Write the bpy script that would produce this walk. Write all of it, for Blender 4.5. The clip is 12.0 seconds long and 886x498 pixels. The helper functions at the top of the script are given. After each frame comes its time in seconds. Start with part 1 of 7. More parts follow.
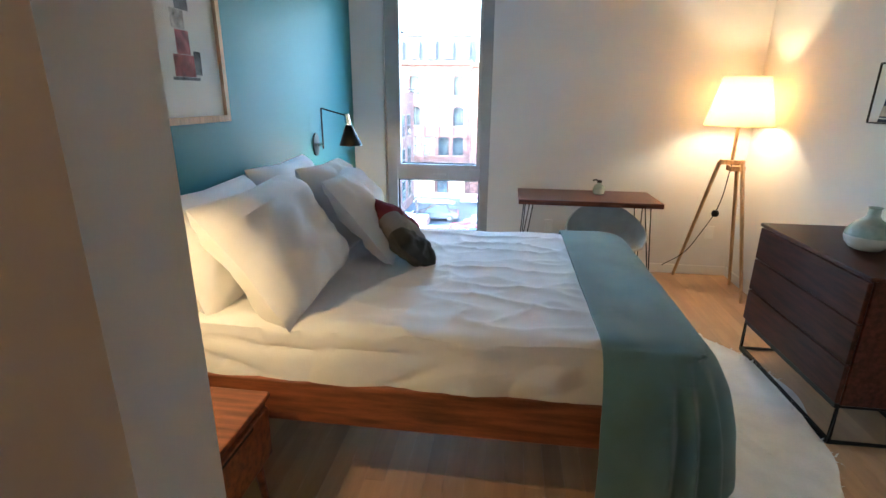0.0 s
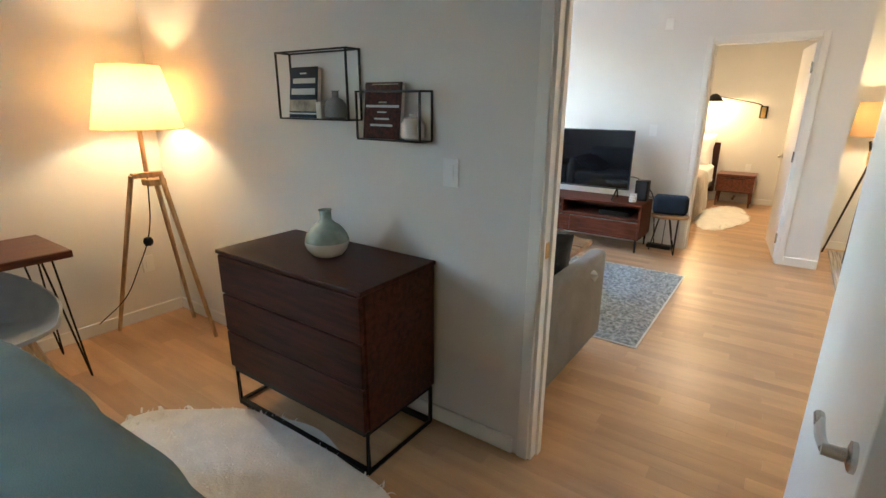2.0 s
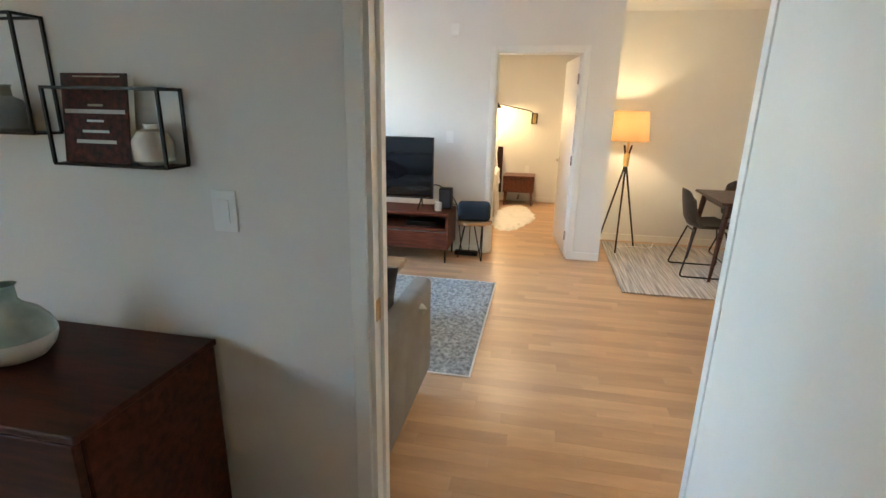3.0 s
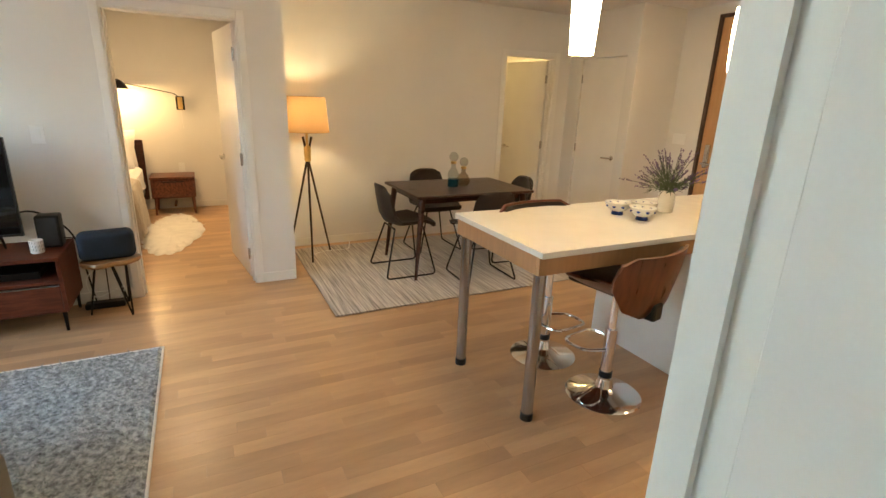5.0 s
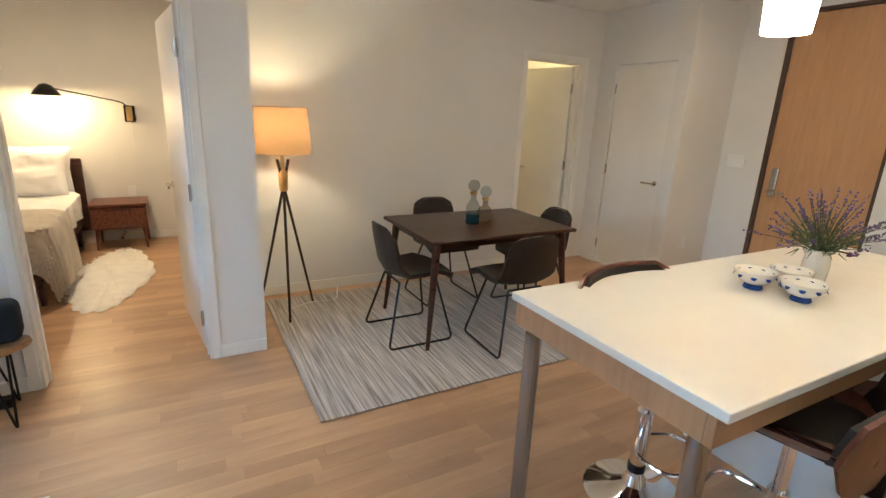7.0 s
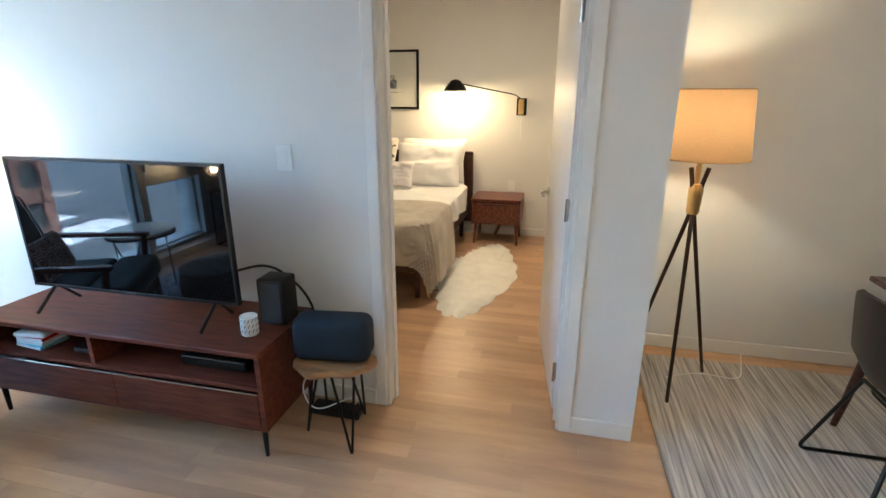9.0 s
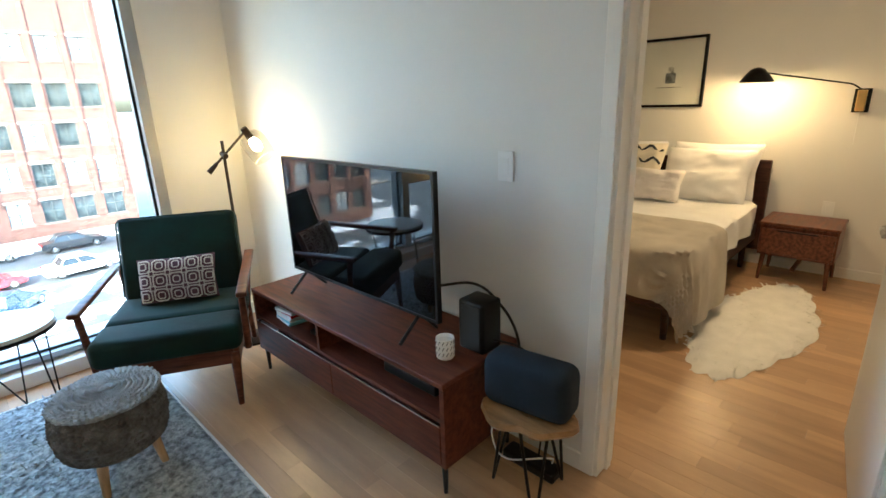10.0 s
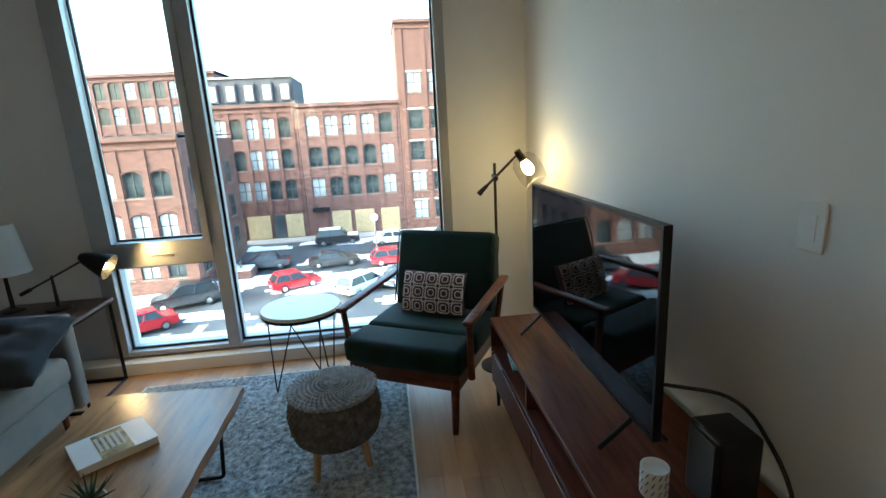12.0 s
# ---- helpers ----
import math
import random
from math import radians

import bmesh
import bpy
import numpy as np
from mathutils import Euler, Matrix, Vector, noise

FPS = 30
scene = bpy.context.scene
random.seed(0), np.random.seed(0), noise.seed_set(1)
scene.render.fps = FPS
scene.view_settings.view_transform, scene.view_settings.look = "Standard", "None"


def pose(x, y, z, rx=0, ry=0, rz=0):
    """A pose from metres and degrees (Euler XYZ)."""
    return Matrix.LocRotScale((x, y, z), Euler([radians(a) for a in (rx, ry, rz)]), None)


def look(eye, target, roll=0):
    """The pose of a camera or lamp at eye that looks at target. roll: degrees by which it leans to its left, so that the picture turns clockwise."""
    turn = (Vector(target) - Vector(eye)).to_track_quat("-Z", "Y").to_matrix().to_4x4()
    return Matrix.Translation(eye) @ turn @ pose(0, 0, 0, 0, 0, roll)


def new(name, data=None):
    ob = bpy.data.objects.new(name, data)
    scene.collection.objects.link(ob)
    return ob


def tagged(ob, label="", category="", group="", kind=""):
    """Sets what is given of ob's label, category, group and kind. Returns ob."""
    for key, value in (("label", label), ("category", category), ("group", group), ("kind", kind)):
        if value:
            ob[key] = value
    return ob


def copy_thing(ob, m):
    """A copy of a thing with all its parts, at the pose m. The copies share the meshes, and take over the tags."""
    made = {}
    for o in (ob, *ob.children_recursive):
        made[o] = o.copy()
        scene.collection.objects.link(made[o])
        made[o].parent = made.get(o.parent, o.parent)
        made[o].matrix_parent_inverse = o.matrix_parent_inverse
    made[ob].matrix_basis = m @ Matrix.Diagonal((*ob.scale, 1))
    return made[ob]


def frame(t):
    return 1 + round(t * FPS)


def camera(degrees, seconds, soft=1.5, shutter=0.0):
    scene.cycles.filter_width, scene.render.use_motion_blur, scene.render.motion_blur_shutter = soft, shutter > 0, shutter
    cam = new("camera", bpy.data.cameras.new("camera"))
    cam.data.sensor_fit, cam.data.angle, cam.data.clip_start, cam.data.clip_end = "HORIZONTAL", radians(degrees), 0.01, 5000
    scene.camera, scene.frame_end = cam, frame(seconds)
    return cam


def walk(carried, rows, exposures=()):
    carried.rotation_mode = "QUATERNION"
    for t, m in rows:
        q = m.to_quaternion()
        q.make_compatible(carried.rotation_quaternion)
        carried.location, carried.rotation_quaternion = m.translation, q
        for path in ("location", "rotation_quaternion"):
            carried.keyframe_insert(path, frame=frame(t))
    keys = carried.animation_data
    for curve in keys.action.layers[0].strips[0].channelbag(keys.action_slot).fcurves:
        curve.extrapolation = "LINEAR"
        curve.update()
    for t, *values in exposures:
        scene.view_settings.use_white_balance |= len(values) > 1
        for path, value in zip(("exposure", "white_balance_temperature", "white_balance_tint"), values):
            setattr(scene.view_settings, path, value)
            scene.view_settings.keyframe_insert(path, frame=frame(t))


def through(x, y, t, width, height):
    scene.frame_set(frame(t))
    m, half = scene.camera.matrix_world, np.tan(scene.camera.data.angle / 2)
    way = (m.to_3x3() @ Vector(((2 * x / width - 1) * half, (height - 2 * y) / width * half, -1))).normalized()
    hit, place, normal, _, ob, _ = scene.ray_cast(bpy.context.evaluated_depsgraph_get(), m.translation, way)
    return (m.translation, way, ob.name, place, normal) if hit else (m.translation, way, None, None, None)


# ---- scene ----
cam = camera(84.4, 12.0)
ROWS = [
    (0.0, -0.073, -0.094, 1.535, 7.53, -17.26, -0.54),
    (0.5, -0.024, 0.193, 1.535, -4.64, -17.24, -1.07),
    (1.0, 0.020, 0.442, 1.524, -21.42, -16.83, -1.32),
    (1.5, 0.072, 0.668, 1.517, -40.04, -17.03, -0.16),
    (2.0, 0.262, 0.822, 1.507, -54.88, -16.77, -0.28),
    (2.5, 0.514, 0.952, 1.515, -66.86, -16.33, -0.91),
    (3.0, 0.744, 1.106, 1.514, -78.67, -16.06, -1.13),
    (3.5, 0.978, 1.170, 1.510, -90.17, -15.67, -0.51),
    (3.7, 1.069, 1.185, 1.513, -93.79, -15.73, -0.74),
    (5.3, 1.877, 1.059, 1.545, -120.13, -17.14, -1.94),
    (5.5, 1.988, 1.018, 1.542, -122.08, -17.00, -1.89),
    (6.0, 2.273, 0.911, 1.548, -123.17, -16.31, -2.15),
    (6.5, 2.522, 0.867, 1.543, -121.67, -15.46, -2.51),
    (6.7, 2.636, 0.860, 1.543, -120.68, -15.44, -2.42),
    (8.3, 3.503, 0.780, 1.512, -93.79, -17.50, -2.25),
    (8.5, 3.612, 0.800, 1.502, -89.25, -17.54, -1.85),
    (9.0, 3.874, 0.855, 1.500, -76.86, -17.54, -0.11),
    (9.5, 4.107, 0.872, 1.493, -61.93, -17.00, 1.25),
    (10.0, 4.306, 0.885, 1.490, -46.27, -17.07, 1.84),
    (10.5, 4.449, 0.965, 1.482, -33.05, -16.60, 2.83),
    (11.0, 4.559, 1.055, 1.480, -21.10, -16.13, 3.87),
    (11.5, 4.688, 1.075, 1.482, -10.67, -14.90, 4.14),
    (12.0, 4.894, 1.038, 1.493, -6.89, -13.58, 3.05),
]
EXPOSURES = [(0.0, 5.75, 4900, 3), (1.5, 5.45, 5300, 3), (3.5, 5.3, 5500, 3), (5.5, 5.0, 6200, 4), (6.0, 5.0, 5250, 3),
             (6.5, 5.0, 5000, 3), (8.5, 4.95, 4450, 1), (9.5, 4.78, 5000, 0), (10.5, 4.25, 5200, -5), (12.0, 3.45, 5200, -7)]
walk(cam, [(t, pose(x, y, z, 90 + pitch, roll, yaw)) for t, x, y, z, yaw, pitch, roll in ROWS], EXPOSURES)

# ---- daylight ----
world = bpy.data.worlds.new("world")
scene.world = world
world.use_nodes = True
wn = world.node_tree.nodes
sky = wn.new("ShaderNodeTexSky")
sky.sky_type = "NISHITA"
sky.sun_disc = False
sky.sun_elevation, sky.sun_rotation = radians(28), radians(245)
sky.air_density, sky.dust_density, sky.ozone_density = 1.4, 5.0, 1.0
wn["Background"].inputs["Strength"].default_value = 0.15
world.node_tree.links.new(sky.outputs[0], wn["Background"].inputs[0])
sun = new("sun", bpy.data.lights.new("sun", "SUN"))
sun.data.energy, sun.data.angle, sun.data.color = 0.5, radians(10.0), (1.0, 0.93, 0.82)
sun.matrix_world = look((0, 0, 0), (0.906 * 0.88, 0.42 * 0.88, -0.47))


def bulb(name, at, watts, colour=(1.0, 0.57, 0.21), radius=0.04):
    ob = new(name, bpy.data.lights.new(name, "POINT"))
    ob.data.energy, ob.data.color, ob.data.shadow_soft_size = watts, colour, radius
    ob.location = at
    return ob


def panel_light(name, at, target, sx, sy, watts, colour):
    ob = new(name, bpy.data.lights.new(name, "AREA"))
    ob.data.shape, ob.data.size, ob.data.size_y, ob.data.energy, ob.data.color = "RECTANGLE", sx, sy, watts, colour
    ob.matrix_world = look(at, target)
    return ob


# the lamps of the rooms
bulb("bedroom_lamp_bulb", (1.68, 4.05, 1.53), 0.42)
bulb("bedside_bulb", (-1.22, 3.41, 1.20), 0.22)
bulb("near_bedside_bulb", (-1.22, 1.02, 1.20), 0.5)
bulb("dining_lamp_bulb", (6.45, 0.2, 1.40), 0.5, (1.0, 0.66, 0.31))
bulb("reading_lamp_bulb", (5.725, 3.86, 1.255), 0.05, radius=0.025)
bulb("task_lamp_bulb", (3.20, 4.06, 0.81), 0.9, radius=0.025)
bulb("second_bedroom_bulb", (8.90, 1.90, 1.53), 1.15)
bulb("bathroom_bulb", (7.9, -2.7, 2.3), 0.65, (1.0, 0.62, 0.22))
bulb("pendant_bulb", (3.54, -0.46, 1.70), 0.2, radius=0.06)
bulb("pendant_bulb", (3.63, -1.675, 1.70), 0.2, radius=0.06)
panel_light("under_cabinet_light", (3.9, -3.86, 1.375), (3.9, -3.86, 0), 0.5, 0.06, 0.09, (1.0, 0.72, 0.42))
# unseen fill panels, added without fixtures over kitchen, dining side and second bedroom
# the last panel stands in for the second bedroom's daylight
for dx, dy, watts in ((4.9, -2.6, 0.22), (3.0, -2.6, 0.2), (4.9, -0.9, 0.22), (7.4, 1.5, 0.95)):
    panel_light("downlight", (dx, dy, 2.56), (dx, dy, 0), 0.3, 0.3, watts, (1.0, 0.66, 0.35))
# out-of-view amber source that warms the wall stub by the hall
panel_light("hall_light", (-0.9, -0.7, 2.56), (-0.9, -0.7, 0), 0.2, 0.2, 0.05, (1.0, 0.45, 0.13))


# ---- materials ----
def rgb(r, g, b):
    return (r, g, b, 1.0)


def material(name, base, rough=0.6, metal=0.0, vary=0.12, scale=6.0, fine=90.0, bump=0.05, stretch=(1, 1, 1), second=None, spec=0.5, per_piece=0.0, coat=0.0, sheen=0.0):
    """A surface with variation at two scales, relief, and a tone of its own for each piece."""
    m = bpy.data.materials.new(name)
    m.use_nodes = True
    nt = m.node_tree
    n, l = nt.nodes, nt.links
    b = n["Principled BSDF"]
    tc = n.new("ShaderNodeTexCoord")
    mp = n.new("ShaderNodeMapping")
    mp.inputs["Scale"].default_value = stretch
    l.new(tc.outputs["Object"], mp.inputs[0])
    big, small = n.new("ShaderNodeTexNoise"), n.new("ShaderNodeTexNoise")
    big.inputs["Scale"].default_value, big.inputs["Detail"].default_value = scale, 5
    small.inputs["Scale"].default_value, small.inputs["Detail"].default_value = fine, 3
    l.new(mp.outputs[0], big.inputs[0]), l.new(mp.outputs[0], small.inputs[0])
    ramp = n.new("ShaderNodeValToRGB")
    dark = [c * (1 - vary * 1.6) for c in base]
    lite = [min(1, c * (1 + vary)) for c in base] if second is None else second
    ramp.color_ramp.elements[0].position, ramp.color_ramp.elements[0].color = 0.32, rgb(*dark)
    ramp.color_ramp.elements[1].position, ramp.color_ramp.elements[1].color = 0.68, rgb(*lite)
    l.new(big.outputs[0], ramp.inputs[0])
    mix = n.new("ShaderNodeMix")
    mix.data_type, mix.blend_type = "RGBA", "MULTIPLY"
    mix.inputs[0].default_value = min(1, vary * 2)
    fr = n.new("ShaderNodeValToRGB")
    fr.color_ramp.elements[0].position, fr.color_ramp.elements[0].color = 0.3, rgb(0.72, 0.72, 0.72)
    fr.color_ramp.elements[1].position, fr.color_ramp.elements[1].color = 0.7, rgb(1, 1, 1)
    l.new(small.outputs[0], fr.inputs[0])
    l.new(ramp.outputs[0], mix.inputs[6]), l.new(fr.outputs[0], mix.inputs[7])
    out = mix.outputs[2]
    if per_piece:
        oi, hsv, mr = n.new("ShaderNodeObjectInfo"), n.new("ShaderNodeHueSaturation"), n.new("ShaderNodeMapRange")
        geo, add, fra = n.new("ShaderNodeNewGeometry"), n.new("ShaderNodeMath"), n.new("ShaderNodeMath")
        fra.operation = "FRACT"
        l.new(oi.outputs["Random"], add.inputs[0]), l.new(geo.outputs["Random Per Island"], add.inputs[1])
        l.new(add.outputs[0], fra.inputs[0]), l.new(fra.outputs[0], mr.inputs[0])
        mr.inputs[3].default_value, mr.inputs[4].default_value = 1 - per_piece, 1 + per_piece * 0.7
        l.new(mr.outputs[0], hsv.inputs["Value"]), l.new(out, hsv.inputs["Color"])
        out = hsv.outputs[0]
    l.new(out, b.inputs["Base Color"])
    rr = n.new("ShaderNodeMapRange")
    rr.inputs[3].default_value, rr.inputs[4].default_value = max(0.02, rough - 0.08), min(1, rough + 0.08)
    l.new(big.outputs[0], rr.inputs[0]), l.new(rr.outputs[0], b.inputs["Roughness"])
    b.inputs["Metallic"].default_value, b.inputs["Specular IOR Level"].default_value = metal, spec
    b.inputs["Coat Roughness"].default_value = 0.25
    b.inputs["Coat Weight"].default_value, b.inputs["Sheen Weight"].default_value = coat, sheen
    if bump:
        bp = n.new("ShaderNodeBump")
        bp.inputs["Strength"].default_value, bp.inputs["Distance"].default_value = min(1, bump * 4), 0.004
        l.new(small.outputs[0], bp.inputs["Height"]), l.new(bp.outputs[0], b.inputs["Normal"])
    return m


def glass(name, tint=(0.95, 0.97, 0.97), rough=0.0, mirror=0.025):
    """Thin glass: clear, with a weak mirror image."""
    m = bpy.data.materials.new(name)
    m.use_nodes = True
    n, l = m.node_tree.nodes, m.node_tree.links
    n.remove(n["Principled BSDF"])
    tr, gl, mx, lw, pw = n.new("ShaderNodeBsdfTransparent"), n.new("ShaderNodeBsdfGlossy"), n.new("ShaderNodeMixShader"), n.new("ShaderNodeLayerWeight"), n.new("ShaderNodeMath")
    tr.inputs[0].default_value = rgb(*tint)
    gl.inputs["Roughness"].default_value = rough
    pw.operation, pw.inputs[1].default_value = "POWER", 4.0
    ad = n.new("ShaderNodeMath")
    ad.operation, ad.inputs[1].default_value, ad.inputs[2].default_value = "MULTIPLY_ADD", 0.6, mirror
    lw.inputs[0].default_value = 0.5
    l.new(lw.outputs["Facing"], pw.inputs[0]), l.new(pw.outputs[0], ad.inputs[0])
    l.new(ad.outputs[0], mx.inputs[0]), l.new(tr.outputs[0], mx.inputs[1]), l.new(gl.outputs[0], mx.inputs[2])
    l.new(mx.outputs[0], n["Material Output"].inputs[0])
    return m


def lampshade(name, colour, through=0.55):
    m = bpy.data.materials.new(name)
    m.use_nodes = True
    n, l = m.node_tree.nodes, m.node_tree.links
    n.remove(n["Principled BSDF"])
    df, ts, mx = n.new("ShaderNodeBsdfDiffuse"), n.new("ShaderNodeBsdfTranslucent"), n.new("ShaderNodeMixShader")
    nz, tc, cr = n.new("ShaderNodeTexNoise"), n.new("ShaderNodeTexCoord"), n.new("ShaderNodeValToRGB")
    nz.inputs["Scale"].default_value = 160
    cr.color_ramp.elements[0].color, cr.color_ramp.elements[1].color = rgb(*[c * 0.8 for c in colour]), rgb(*colour)
    l.new(tc.outputs["Object"], nz.inputs[0]), l.new(nz.outputs[0], cr.inputs[0])
    l.new(cr.outputs[0], df.inputs[0]), l.new(cr.outputs[0], ts.inputs[0])
    mx.inputs[0].default_value = through
    l.new(df.outputs[0], mx.inputs[1]), l.new(ts.outputs[0], mx.inputs[2]), l.new(mx.outputs[0], n["Material Output"].inputs[0])
    return m


def glowing(name, colour, strength):
    m = bpy.data.materials.new(name)
    m.use_nodes = True
    b = m.node_tree.nodes["Principled BSDF"]
    b.inputs["Base Color"].default_value = rgb(*colour)
    b.inputs["Emission Color"].default_value, b.inputs["Emission Strength"].default_value = rgb(*colour), strength
    return m


PAINT = material("white_wall_paint", (0.74, 0.73, 0.71), 0.65, vary=0.03, scale=1.2, fine=220, bump=0.02)
CEIL = material("ceiling_paint", (0.78, 0.77, 0.75), 0.8, vary=0.03, scale=1.5, fine=180, bump=0.02)
TEAL = material("teal_wall_paint", (0.028, 0.155, 0.175), 0.55, vary=0.06, scale=1.3, fine=220, bump=0.02)
TRIM = material("trim_paint", (0.80, 0.79, 0.76), 0.4, vary=0.03, scale=3, fine=150, bump=0.01)
DOORW = material("door_paint", (0.80, 0.79, 0.77), 0.42, vary=0.03, scale=2, fine=150, bump=0.01)
OAK = material("oak_floor", (0.53, 0.325, 0.172), 0.38, vary=0.09, scale=2.5, fine=24, bump=0.01, stretch=(6, 0.8, 6), per_piece=0.15, coat=0.15)
OAKGAP = material("floor_joint", (0.30, 0.18, 0.10), 0.7, vary=0.2)
WALNUT = material("walnut", (0.155, 0.052, 0.028), 0.33, vary=0.35, scale=5, fine=60, bump=0.02, stretch=(1, 9, 9), coat=0.04, spec=0.3)
WALNUTY = material("walnut_lengthwise", (0.125, 0.036, 0.019), 0.45, vary=0.28, scale=5, fine=60, bump=0.02, stretch=(9, 1, 9), spec=0.16)
DKWOOD = material("dark_brown_wood", (0.055, 0.020, 0.013), 0.3, vary=0.35, scale=5, fine=70, bump=0.02, stretch=(9, 1, 9), coat=0.04, spec=0.3)
ACACIA = material("reddish_brown_wood", (0.27, 0.085, 0.03), 0.35, vary=0.35, scale=4, fine=60, bump=0.02, stretch=(1, 9, 9), coat=0.1)
PALEWOOD = material("pale_wood", (0.56, 0.36, 0.18), 0.5, vary=0.18, scale=6, fine=70, bump=0.02, stretch=(8, 8, 1))
MANGO = material("mango_wood", (0.36, 0.20, 0.085), 0.3, vary=0.28, scale=4, fine=50, bump=0.02, stretch=(6, 1, 6), coat=0.2)
MAPLE = material("cabinet_veneer", (0.46, 0.26, 0.13), 0.42, vary=0.06, scale=5, fine=60, bump=0.01, stretch=(10, 10, 1))
ENTRY = material("entry_door_veneer", (0.50, 0.29, 0.135), 0.38, vary=0.05, scale=4, fine=60, bump=0.01, stretch=(10, 10, 1))
BLACK = material("black_metal", (0.012, 0.012, 0.012), 0.4, 0.6, vary=0.2, bump=0.01)
BLACKP = material("black_plastic", (0.008, 0.008, 0.009), 0.35, vary=0.2, bump=0.02, spec=0.3)
FRAMEB = material("brown_frame_paint", (0.085, 0.05, 0.038), 0.45, 0.2, vary=0.15, bump=0.01)
BRONZE = material("dark_bronze", (0.05, 0.03, 0.022), 0.4, 0.5, vary=0.2, bump=0.01)
BRASS = material("brass", (0.75, 0.52, 0.2), 0.3, 1.0, vary=0.1, bump=0.01)
CHROME = material("chrome", (0.85, 0.85, 0.86), 0.06, 1.0, vary=0.02, bump=0)
LEGSTEEL = material("polished_steel_tube", (0.40, 0.41, 0.42), 0.2, 1.0, vary=0.02, scale=3, fine=120, bump=0)
STEEL = material("brushed_steel", (0.56, 0.55, 0.53), 0.26, 1.0, vary=0.02, scale=3, fine=120, bump=0)
DRESS = material("very_dark_walnut", (0.056, 0.016, 0.010), 0.42, vary=0.35, scale=5, fine=60, bump=0.02, stretch=(9, 1, 9), spec=0.16)
ALU = material("anodised_aluminium", (0.42, 0.42, 0.42), 0.42, 0.6, vary=0.06, bump=0.01)
LINEN = material("white_linen", (0.80, 0.79, 0.78), 0.85, vary=0.05, scale=4, fine=260, bump=0.12, sheen=0.2)
THROW = material("sage_teal_throw", (0.11, 0.21, 0.215), 0.95, vary=0.14, scale=5, fine=320, bump=0.25, sheen=0.4)
KNIT = material("beige_knit_throw", (0.50, 0.44, 0.35), 0.95, vary=0.14, scale=5, fine=240, bump=0.25, sheen=0.3)
GREYFAB = material("grey_felt", (0.40, 0.42, 0.43), 0.9, vary=0.08, scale=9, fine=300, bump=0.15)
SOFA = material("grey_sofa_weave", (0.20, 0.188, 0.175), 0.95, vary=0.12, scale=8, fine=380, bump=0.25, sheen=0.2)
CHARCOAL = material("charcoal_fabric", (0.035, 0.037, 0.042), 0.9, vary=0.15, scale=8, fine=350, bump=0.2, sheen=0.2, spec=0.3)
NAVY = material("navy_speaker_cloth", (0.014, 0.022, 0.036), 0.85, vary=0.15, scale=10, fine=500, bump=0.15, spec=0.3)
VELVET = material("dark_green_velvet", (0.002, 0.024, 0.021), 0.75, vary=0.3, scale=5, fine=200, bump=0.1, sheen=0.04, spec=0.3)
LEATHER = material("dark_brown_leather", (0.032, 0.023, 0.020), 0.42, vary=0.2, scale=7, fine=160, bump=0.12, spec=0.3)
BLEATHER = material("black_leather", (0.016, 0.013, 0.012), 0.4, vary=0.2, scale=7, fine=160, bump=0.12, spec=0.3)
PLY = material("walnut_ply", (0.135, 0.038, 0.018), 0.3, vary=0.22, scale=4, fine=60, bump=0.01, stretch=(9, 9, 1), coat=0.3)
QUARTZ = material("white_quartz", (0.78, 0.76, 0.72), 0.16, vary=0.01, scale=9, fine=200, bump=0)
ISLANDG = material("pale_grey_panel", (0.62, 0.60, 0.57), 0.5, vary=0.04, scale=4, fine=120, bump=0.01)
TILE = material("backsplash", (0.78, 0.74, 0.68), 0.2, vary=0.03, scale=3, bump=0)
FURM = material("white_sheepskin", (0.84, 0.81, 0.75), 0.95, vary=0.05, scale=9, fine=90, bump=0.15, sheen=0.2)
SHAGM = material("grey_shag", (0.30, 0.335, 0.355), 0.95, vary=0.3, scale=42, fine=160, bump=0.3, second=(0.58, 0.62, 0.64))
POUFM = material("grey_cotton_rope", (0.17, 0.16, 0.15), 0.95, vary=0.2, scale=22, fine=200, bump=0.35)
POUFT = material("pale_cotton_rope", (0.38, 0.40, 0.41), 0.95, vary=0.15, scale=30, fine=200, bump=0.35)
CELADON = material("celadon_glaze", (0.40, 0.53, 0.46), 0.12, vary=0.18, scale=7, fine=40, bump=0.01, second=(0.60, 0.64, 0.55), coat=0.5)
CREAMC = material("cream_ceramic", (0.74, 0.71, 0.65), 0.25, vary=0.05, bump=0.01, coat=0.3)
GREYC = material("grey_ceramic", (0.22, 0.23, 0.23), 0.35, vary=0.15, bump=0.01)
WHITEP = material("white_plastic", (0.80, 0.80, 0.79), 0.35, vary=0.02, bump=0)
RED = material("red_enamel", (0.52, 0.012, 0.01), 0.15, vary=0.1, bump=0, coat=0.5)
ORANGE = material("orange_fabric", (0.62, 0.13, 0.03), 0.85, vary=0.1, fine=300, bump=0.15)
SCREEN = material("tv_screen", (0.004, 0.004, 0.005), -0.04, vary=0.1, bump=0, spec=0.5)
OVENGL = material("black_oven_glass", (0.008, 0.008, 0.009), 0.06, vary=0.1, bump=0)
PAPER = material("paper", (0.80, 0.78, 0.73), 0.8, vary=0.04, bump=0.02)
WINGLASS = glass("window_glass", (0.97, 0.98, 0.98))
CLEARGL = glass("clear_glass", (0.84, 0.82, 0.78), mirror=0.1)
BLUEGL = glass("blue_glass", (0.16, 0.45, 0.62))
SMOKEGL = glass("smoke_glass", (0.80, 0.82, 0.82))
